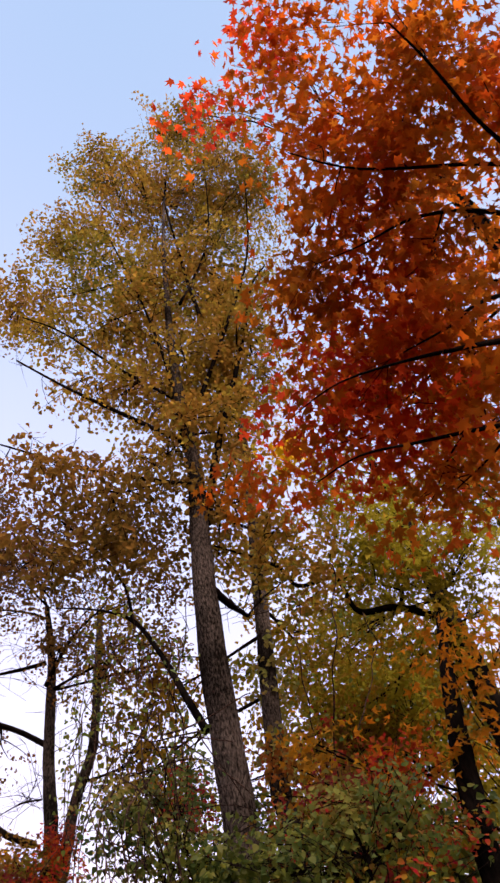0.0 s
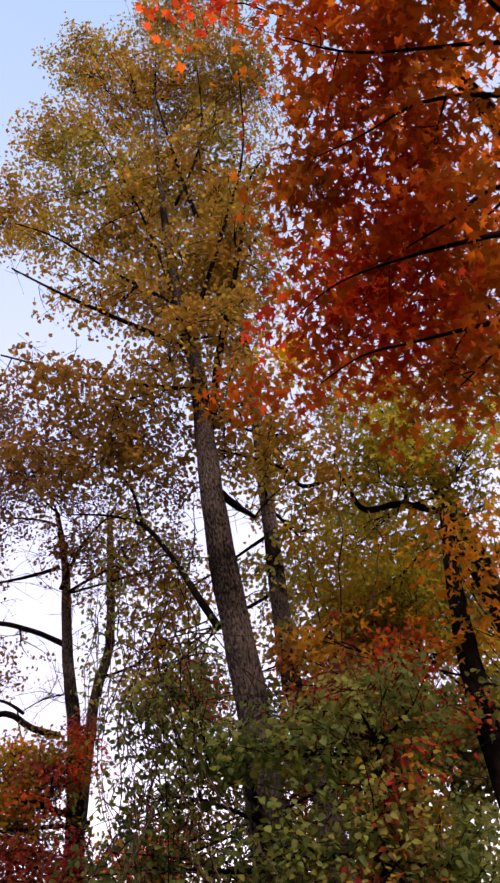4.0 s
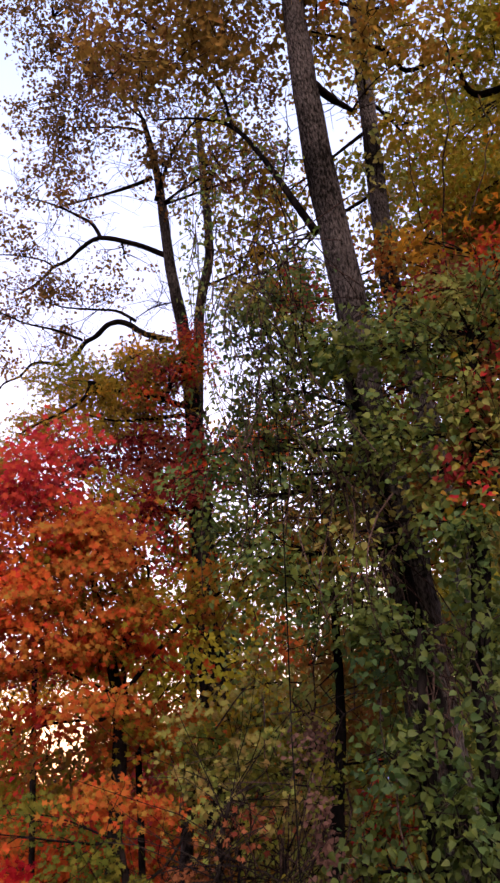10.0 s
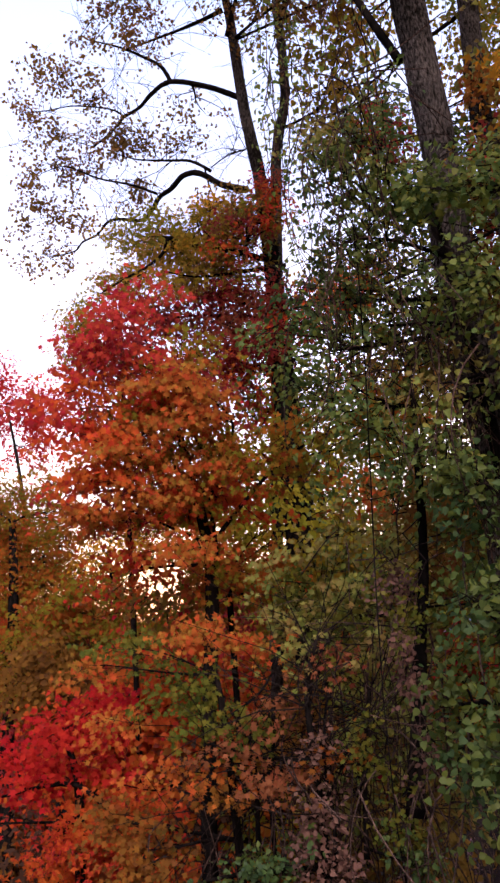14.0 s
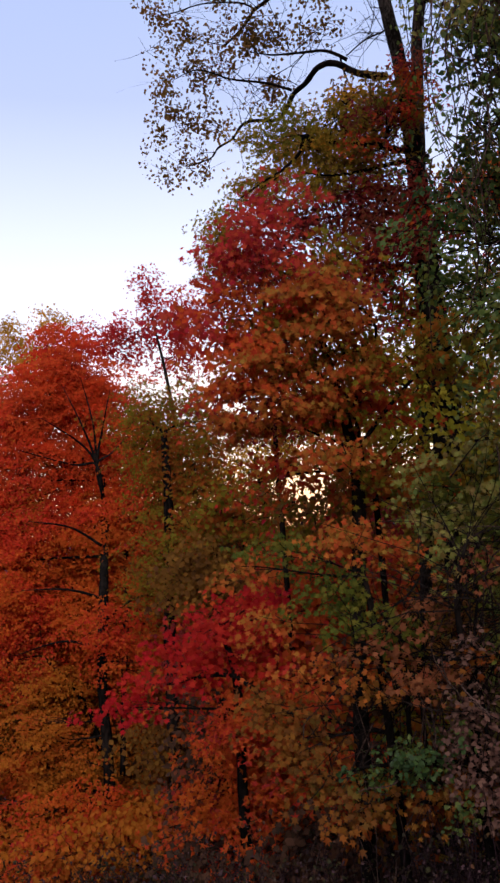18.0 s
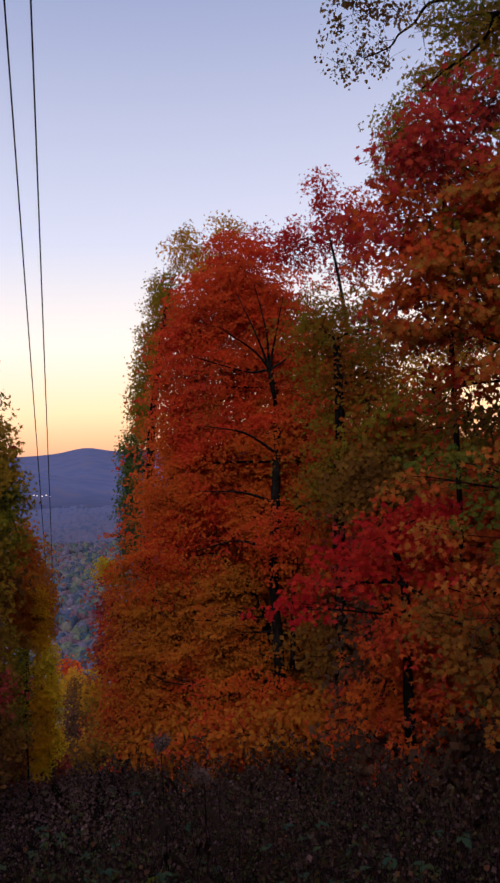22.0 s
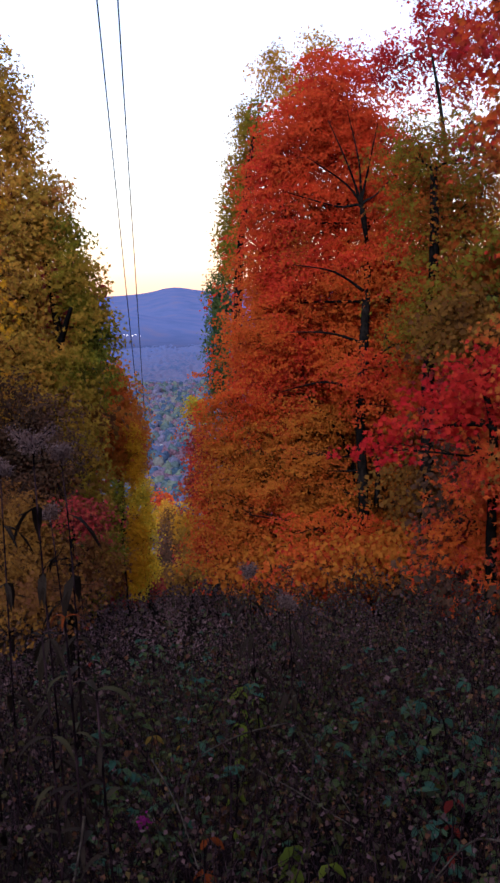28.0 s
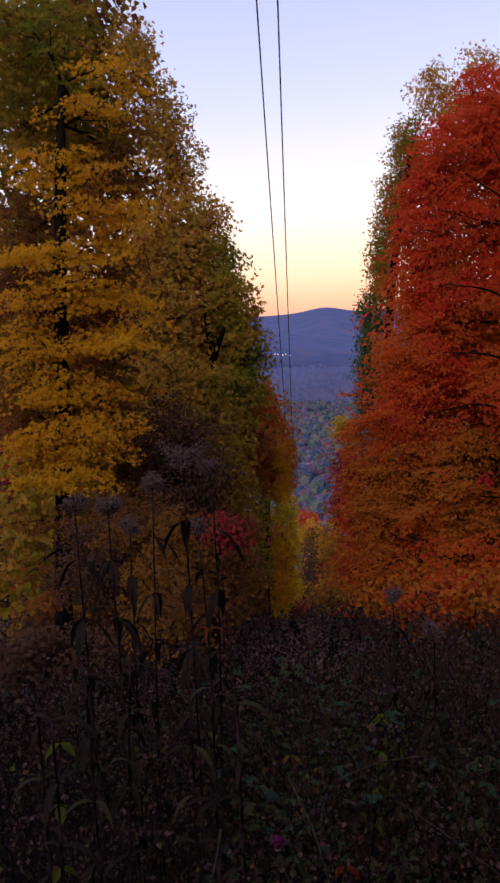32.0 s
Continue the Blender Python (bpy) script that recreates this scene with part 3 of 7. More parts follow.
            for e in cl[rng.random(len(cl)) < twig_share]:
                j = int(np.argmin(((hp - e) ** 2).sum(1)))
                add(bent(hubs[j][0], e, 2, 0.13, rnd), [min(hubs[j][1], twig_r), twig_r * 0.7, twig_r * 0.35])
            all_at.append(at)
            all_n.append(nrm)
        at = np.concatenate(all_at) - np.array(foot)
        nn = np.concatenate(all_n)
        sz = size * rng.uniform(0.65, 1.2, len(at))
        under("crown", leaf_mesh("crown", shape, at, nn, sz, LEAF[kind], rng), root, kind="stuff")
    if tv:
        under("twigwork", mesh_of("twigwork", tv, tf, TWIG), root, kind="stuff")
    return root


# ---- the ground, the valley and the hills ----
def ground_sheet():
    xs = sorted({*range(-60, 61, 2), *range(-400, 401, 20), *range(-4800, 4801, 200)})
    ys = sorted({*range(-60, 81, 2), *range(80, 601, 20), *range(600, 4801, 100), *range(-1000, -60, 100)})
    verts = []
    for y in ys:
        for x in xs:
            d = math.hypot(x, y)
            z = ground_z(x, y)
            if d > 1500:
                z += 10 * noise.noise((x * 0.002, y * 0.002, 5.0))
            if 1500 < y < 4000:
                slant = max(-8.0, min(8.0, math.degrees(math.atan2(x, y))))
                z += (62 - 9 * slant) * math.exp(-((y - 2650) / 380) ** 2)
            if y > 2400:
                s = min(1.0, (y - 2400) / 2100)
                bearing = math.degrees(math.atan2(x, y))
                rise = 165 + 30 * math.exp(-((bearing - 0.9) / 1.6) ** 2) + 14 * noise.noise((bearing * 0.28, 2.0, 0.0))
                rise += 20 * math.exp(-((bearing + 9) / 4) ** 2)
                z += rise * (s * s * (3 - 2 * s)) + 16 * s * noise.noise((x * 0.0016, y * 0.0016, 0.5))
            verts.append((x, y, z))
    w = len(xs)
    faces = [(j * w + i, j * w + i + 1, (j + 1) * w + i + 1, (j + 1) * w + i) for j in range(len(ys) - 1) for i in range(w - 1)]
    m, n, l, b = material("soil_and_far_haze", 0.95)
    tc, t = coords(n, l, 0.9, 8.0)
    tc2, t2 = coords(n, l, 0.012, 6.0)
    # near-black soil, the shade under the woods put into its colour
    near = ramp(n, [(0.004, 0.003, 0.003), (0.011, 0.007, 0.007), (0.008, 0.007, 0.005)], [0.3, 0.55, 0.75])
    # blue distance haze painted into the ground colour past 1500 m
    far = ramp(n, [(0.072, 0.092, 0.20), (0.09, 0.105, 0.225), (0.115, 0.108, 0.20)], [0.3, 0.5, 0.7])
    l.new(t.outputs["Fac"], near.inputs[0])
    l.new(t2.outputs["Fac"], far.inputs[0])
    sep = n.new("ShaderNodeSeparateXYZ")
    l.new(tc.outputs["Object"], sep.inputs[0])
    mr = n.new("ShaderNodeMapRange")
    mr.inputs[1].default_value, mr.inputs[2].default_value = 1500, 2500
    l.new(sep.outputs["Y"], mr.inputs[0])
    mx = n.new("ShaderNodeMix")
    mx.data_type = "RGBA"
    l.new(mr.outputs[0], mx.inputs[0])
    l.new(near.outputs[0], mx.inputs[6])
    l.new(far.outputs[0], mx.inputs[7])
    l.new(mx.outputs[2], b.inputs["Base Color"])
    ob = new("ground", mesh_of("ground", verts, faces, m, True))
    return tagged(ob, "wooded hillside falling to a broad valley and hills tinted haze-blue", "ground", kind="structure")


ground_sheet()


def valley_woods():
    """A closed canopy over the valley floor, heaving crown by crown."""
    wide, deep = 150, 190
    verts = []
    for j in range(deep + 1):
        d = 250 * (2400 / 250) ** (j / deep)
        for i in range(wide + 1):
            az = radians(-7.6 + 15.8 * i / wide)
            x, y = d * math.sin(az), d * math.cos(az)
            crown = 1 - abs(noise.noise((x * 0.075, y * 0.075, 2.0))) * 1.6
            small = 1 - abs(noise.noise((x * 0.19, y * 0.19, 7.0))) * 1.6
            stand = noise.noise((x * 0.012, y * 0.007, 4.0))
            edge = min(1.0, j / 6)
            verts.append((x, y, ground_z(x, y) + edge * (1 + 6 * crown + 3.4 * small + 6 * stand)))
    w = wide + 1
    faces = [(j * w + i, j * w + i + 1, (j + 1) * w + i + 1, (j + 1) * w + i) for j in range(deep) for i in range(wide)]
    m, n, l, b = material("far_hazed_woods", 0.95)
    tc, t = coords(n, l, 0.012, 5.0)
    fine, fine_t = coords(n, l, 0.07, 4.0)
    a = n.new("ShaderNodeMath")
    a.operation = "MULTIPLY_ADD"
    a.inputs[1].default_value = 0.9
    l.new(fine_t.outputs["Fac"], a.inputs[0])
    c = n.new("ShaderNodeMath")
    c.operation = "MULTIPLY_ADD"
    c.inputs[1].default_value, c.inputs[2].default_value = 0.9, -0.3
    l.new(t.outputs["Fac"], c.inputs[0])
    l.new(c.outputs[0], a.inputs[2])
    # leaf tones already muted toward mauve-blue, as haze would do
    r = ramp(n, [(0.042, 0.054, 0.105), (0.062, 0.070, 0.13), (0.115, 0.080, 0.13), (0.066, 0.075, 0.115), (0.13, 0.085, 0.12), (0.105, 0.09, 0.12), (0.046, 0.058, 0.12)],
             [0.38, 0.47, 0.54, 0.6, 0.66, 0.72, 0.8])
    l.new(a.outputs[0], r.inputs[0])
    # haze put into the base colour: bluer with distance from 600 to 2300 m
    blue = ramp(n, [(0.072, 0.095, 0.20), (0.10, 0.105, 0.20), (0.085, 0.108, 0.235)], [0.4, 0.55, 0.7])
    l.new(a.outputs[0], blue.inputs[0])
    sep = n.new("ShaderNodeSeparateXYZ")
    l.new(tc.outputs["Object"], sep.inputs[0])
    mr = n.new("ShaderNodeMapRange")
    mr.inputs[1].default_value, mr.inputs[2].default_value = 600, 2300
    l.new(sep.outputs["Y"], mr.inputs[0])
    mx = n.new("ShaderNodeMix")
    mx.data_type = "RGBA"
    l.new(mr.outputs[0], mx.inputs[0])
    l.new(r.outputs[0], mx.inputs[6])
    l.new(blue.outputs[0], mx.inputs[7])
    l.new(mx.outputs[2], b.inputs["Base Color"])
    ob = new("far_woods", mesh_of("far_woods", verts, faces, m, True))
    tagged(ob, "autumn woods over the valley floor, colours muted and blued as haze", "woods", kind="stuff")


HOUSES = ((-0.9, -9.6), (0.0, -8.6), (-0.1, -6.0), (-0.1, -4.4))


def valley_crowns():
    """Single rounded crowns of the nearer valley trees, each uneven and a colour of its own."""
    g = np.random.default_rng(88)
    bm = bmesh.new()
    bmesh.ops.create_icosphere(bm, subdivisions=2, radius=1.0)
    base = np.array([list(v.co) for v in bm.verts])
    tri = np.array([[v.index for v in f.verts] for f in bm.faces])
    bm.free()
    keep = np.where((base[tri][:, :, 2].max(1) > -0.35))[0]
    tri = tri[keep]
    count = 3000
    az = np.radians(g.uniform(-6.0, 5.0, count))
    d = np.sqrt(g.uniform(370.0 ** 2, 1150.0 ** 2, count))
    x, y = d * np.sin(az), d * np.cos(az)
    clear = np.ones(count, bool)
    for ha, he in HOUSES:
        hd = 112 / math.tan(radians(-he))
        hx, hy = hd * math.sin(radians(ha)), hd * math.cos(radians(ha))
        clear &= ~((np.abs(x - hx) < 9) & (y < hy + 6) & (y > hy - 45))
    x, y = x[clear], y[clear]
    z = np.array([ground_z(p, q) for p, q in zip(x, y)])
    rad = g.uniform(2.4, 5.4, len(x))
    tall = rad * g.uniform(0.9, 1.5, len(x))
    phase = g.uniform(0, 6.28, (len(x), 3))
    b0 = base[None]
    lump = 1 + 0.16 * np.sin(5 * b0[..., 0] + phase[:, :1]) * np.sin(6 * b0[..., 1] + phase[:, 1:2]) + 0.14 * np.sin(7 * b0[..., 2] + 4 * b0[..., 0] + phase[:, 2:]) + 0.05 * g.normal(size=(len(x), len(base)))
    v = b0 * lump[..., None] * np.stack([rad, rad, tall], 1)[:, None] + np.stack([x, y, z + 5 + g.uniform(0, 4, len(x))], 1)[:, None]
    f = (np.arange(len(x))[:, None, None] * len(base) + tri[None]).reshape(-1, 3)
    m, n, l, b = material("hazed_valley_leaf", 0.95)
    geo = n.new("ShaderNodeNewGeometry")
    # crown colours shifted to blue-grey, painting the valley haze into them
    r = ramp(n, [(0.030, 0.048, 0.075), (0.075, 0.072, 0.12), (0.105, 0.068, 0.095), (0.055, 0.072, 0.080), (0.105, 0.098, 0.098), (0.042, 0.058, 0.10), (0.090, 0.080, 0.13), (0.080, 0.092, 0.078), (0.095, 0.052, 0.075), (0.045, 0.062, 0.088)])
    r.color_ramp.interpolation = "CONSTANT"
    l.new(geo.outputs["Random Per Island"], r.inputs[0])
    tc, t = coords(n, l, 0.5, 4.0)
    hs = n.new("ShaderNodeHueSaturation")
    mr = n.new("ShaderNodeMapRange")
    mr.inputs[1].default_value, mr.inputs[2].default_value, mr.inputs[3].default_value, mr.inputs[4].default_value = 0.3, 0.7, 0.65, 1.35
    l.new(t.outputs["Fac"], mr.inputs[0])
    l.new(mr.outputs[0], hs.inputs["Value"])
    l.new(r.outputs[0], hs.inputs["Color"])
    l.new(hs.outputs[0], b.inputs["Base Color"])
    bp = n.new("ShaderNodeBump")
    bp.inputs["Strength"].default_value, bp.inputs["Distance"].default_value = 0.6, 0.5
    l.new(t.outputs["Fac"], bp.inputs["Height"])
    l.new(bp.outputs[0], b.inputs["Normal"])
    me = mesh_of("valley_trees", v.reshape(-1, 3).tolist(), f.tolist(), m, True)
    tagged(new("valley_trees", me), "rounded autumn treetops on the valley floor, colours shifted bluish as haze", "woods", kind="stuff")


def valley_house(az, el):
    """A small pale house with a gabled roof, far below among the trees."""
    d = 112 / math.tan(radians(-el))
    x, y = d * math.sin(radians(az)), d * math.cos(radians(az))
    root = thing("house", (x, y, ground_z(x, y)), "tiny pale house with a gabled roof among the valley trees", "house", "houses in the valley")
    w, p, h, top = 2.8, 2.2, 4.6, 6.6
    box = [(sx * w, sy * p, q) for q in (-1, h) for sx, sy in ((-1, -1), (1, -1), (1, 1), (-1, 1))]
    under("wall", mesh_of("wall", box, [(0, 1, 5, 4), (1, 2, 6, 5), (2, 3, 7, 6), (3, 0, 4, 7)], PALE_WALL), root)
    e = 0.5
    roof = [(-w - e, -p - e, h - 0.3), (w + e, -p - e, h - 0.3), (w + e, 0, top), (-w - e, 0, top), (-w - e, p + e, h - 0.3), (w + e, p + e, h - 0.3)]
    under("roof", mesh_of("roof", roof, [(0, 1, 2, 3), (3, 2, 5, 4), (0, 3, 4), (1, 5, 2)], PALE_ROOF), root)


PALE_WALL, pn, pl, pb = material("pale_siding", 0.7)
tc_p, t_p = coords(pn, pl, 0.8, 3)
r_p = ramp(pn, [(0.55, 0.55, 0.56), (0.72, 0.72, 0.74)])
pl.new(t_p.outputs["Fac"], r_p.inputs[0])
pl.new(r_p.outputs[0], pb.inputs["Base Color"])
PALE_ROOF, on_, ol_, ob_ = material("grey_roof_metal", 0.5)
tc_o, t_o = coords(on_, ol_, 0.8, 3)
r_o = ramp(on_, [(0.16, 0.16, 0.18), (0.24, 0.24, 0.26)])
ol_.new(t_o.outputs["Fac"], r_o.inputs[0])
ol_.new(r_o.outputs[0], ob_.inputs["Base Color"])
valley_woods()
valley_crowns()
for spot in HOUSES:
    valley_house(*spot)

# lamps of a distant settlement
LAMP, an, al, ab = material("distant_lamp", 0.5)
ab.inputs["Emission Color"].default_value = (1.0, 0.85, 0.65, 1)
ab.inputs["Emission Strength"].default_value = 1.6
for az, el in ((-2.75, -2.05), (-2.55, -2.1), (-2.2, -2.15), (-1.95, -2.1), (-1.7, -2.2)):
    p = polar(az, el, 2300)
    v, f = tube([p, p + Vector((0, 0, 1.6))], [1.5, 1.5], 6)
    tagged(new("distant_lamp", mesh_of("distant_lamp", v, f, LAMP)), "tiny warm lamp of a far settlement in the valley", "lamp", "lamps of the settlement")

# ---- power lines over the cut ----
WIRE, wn_, wl_, wb_ = material("weathered_cable", 0.5)
wb_.inputs["Base Color"].default_value = (0.03, 0.03, 0.033, 1)
for bearings, name_label in (((-3.0, -2.4, -2.05), "dark power cable strung down the cut in the woods"), ((-1.6, -1.7, -1.75), "second, thinner-looking power cable beside the first")):
    three = [polar(b, e, d) for b, e, d in zip(bearings, (20.4, 1.0, -12.5), (14.0, 27.5, 330.0))]
    ys = [p.y for p in three]
    cx, cz = np.polyfit(ys, [p.x for p in three], 2), np.polyfit(ys, [p.z for p in three], 2)
    line = [-14 + 344 * (k / 60) ** 1.6 for k in range(61)]
    ps = [Vector((np.polyval(cx, y) - 0.02 * max(0, 9 - y) ** 2, y, np.polyval(cz, y))) for y in line]
    ob = new("power_line", mesh_of("power_line", *tube(ps, [0.012 + 0.00016 * max(0, y) for y in line], 6), WIRE, True))
    tagged(ob, name_label, "cable", "power lines")

# ---- trees ----
# the tall tulip tree
tree("tulip_tree", "tall grey-barked tulip tree with thin yellowing leaves",
     [((53, 2.1, 5.5), 0.17), ((52.8, 12.8, 5.64), 0.16), ((51.8, 23.2, 5.98), 0.145), ((51.9, 29.8, 6.34), 0.135), ((50.8, 43.4, 7.29), 0.115), ((50.7, 54, 8.68), 0.085), ((48.9, 62.4, 10.38), 0.055), ((48.7, 70.9, 13.74), 0.025), ((51.6, 76.3, 18.09), 0.01)],
     ([[((49.9, 36.1, 6.74), 0.036), ((48.3, 38.5, 7.03), 0.03), ((46.2, 41.4, 7.6), 0.026), ((43.7, 43.6, 8.15), 0.022), ((40.4, 44.3, 8.66), 0.013), ((36.5, 44.3, 9.08), 0.007)],
      [((43.7, 43.6, 8.15), 0.02), ((42.5, 46.4, 8.55), 0.014), ((38.5, 49, 9.14), 0.012), ((32.7, 51.3, 9.91), 0.006)],
      [((51.6, 50, 8.09), 0.05), ((53.7, 55, 8.9), 0.042), ((56, 58.1, 9.46), 0.036), ((59.9, 62.6, 10.63), 0.026), ((63, 65.8, 11.72), 0.018), ((66.5, 67, 12.29), 0.01)],
      [((51.6, 45.3, 7.53), 0.045), ((53.1, 44.2, 7.67), 0.035), ((54.6, 43.3, 7.96), 0.018)]] +
     [[((50.6, 55.6, 8.86), 0.035), ((42.8, 57.7, 9.37), 0.025), ((34.4, 59.3, 9.78), 0.018), ((27.1, 60.4, 10.33), 0.01)],
      [((53.8, 64.6, 10.96), 0.03), ((52.2, 67.4, 11.97), 0.025), ((48.5, 73.1, 15.46), 0.015)],
      [((49.5, 55.7, 8.88), 0.03), ((48.2, 60.9, 9.87), 0.022), ((43.6, 66.3, 11.47), 0.015), ((36.2, 70.6, 13.52), 0.006)],
      [((51.2, 57.6, 9.34), 0.034), ((57.2, 63.2, 10.43), 0.024), ((64, 68.1, 12.05), 0.016), ((68, 72.7, 14.78), 0.006)],
      [((50.3, 58.5, 9.56), 0.026), ((41.7, 60.9, 10.08), 0.018), ((32.3, 63, 10.59), 0.012), ((26.3, 63.3, 10.68), 0.006)]] +
     [[((50.7, 65.5, 10.86), 0.022), ((57.4, 69.8, 12.74), 0.014), ((59.8, 74.8, 16.43), 0.006)],
      [((50.6, 52.8, 8.44), 0.03), ((44.4, 53.4, 8.72), 0.02), ((37.1, 54, 9.01), 0.015), ((27.8, 54.6, 9.49), 0.01)]]),
     ([("tulip", [(55.5, 49.5, 8.4, 0.6, 0.8, 0.5), (61, 45.6, 8.4, 0.54, 0.7, 0.45), (51.4, 60.8, 10.5, 0.8, 0.8, 0.7), (44.1, 64.8, 11.5, 0.86, 0.7, 0.7), (60, 63.3, 11, 0.61, 0.91, 0.7), (55.7, 56.5, 9.4, 0.59, 0.59, 0.6)]),
      ("tulip", [(56.5, 76.5, 19, 1.11, 0.82), (37.2, 73.9, 17.5, 1.02, 0.77), (50.1, 72, 16, 1.82, 1.15), (67.1, 72.5, 17, 0.9, 1.43), (30.3, 69, 14.5, 0.76, 0.66, 0.9), (25.7, 64.2, 12.5, 0.65, 0.74, 0.8)])] +
     [("tulip", [(42.2, 67.1, 13, 1.32, 0.79), (55.7, 66.1, 12.5, 1.11, 1.02), (57.9, 60.3, 10.5, 0.8, 0.8, 0.8), (36.6, 63, 11.5, 1.01, 0.47, 0.8), (44.3, 59.7, 10.2, 1.27, 0.49, 0.8), (50, 56.1, 9.2, 0.9, 0.57, 0.7)]),
      ("tulip_brown", [(32.7, 53.6, 8.8, 0.64, 0.36, 0.6), (41.2, 52.2, 8.6, 0.94, 0.47, 0.8), (35.3, 48, 8.4, 0.78, 0.44, 0.6), (43.2, 48.3, 8.2, 0.62, 0.39, 0.55), (53.8, 51, 8.3, 0.35, 0.57, 0.4)])]),
     0.054, "lobed", 0.75, 1.35, BARK, 3, bare=7, per=18, reach=2.0, twig_share=0.8, twig_r=0.007)
tree("tulip_tree", "slender grey tulip tree standing behind the tall one",
     [((55.7, 29.6, 8.63), 0.11), ((55.2, 32.7, 8.92), 0.105), ((56, 43.7, 10.37), 0.095), ((56.9, 52.7, 12.06), 0.075), ((57.7, 60.8, 14.33), 0.03)],
     [], [("olive", [(57.1, 46.7, 12, 0.58, 0.97, 0.35), (59.2, 40.5, 11, 0.52, 0.84, 0.3), (46.9, 38.8, 11, 0.8, 0.68, 0.25), (44.5, 33, 11, 0.84, 0.5, 0.3)]), ("grey_green", [(55.7, 33, 8.7, 0.2, 0.5, 0.5), (55.9, 39.5, 9.6, 0.2, 0.6, 0.4), (56.5, 46, 10.6, 0.22, 0.7, 0.35)]), ("birch", [(61.8, 53.3, 9, 0.26, 0.22, 1.2)])], 0.07, "lobed", 0.7, 1.4, BARK, 5, bare=20, twig_share=0.9)
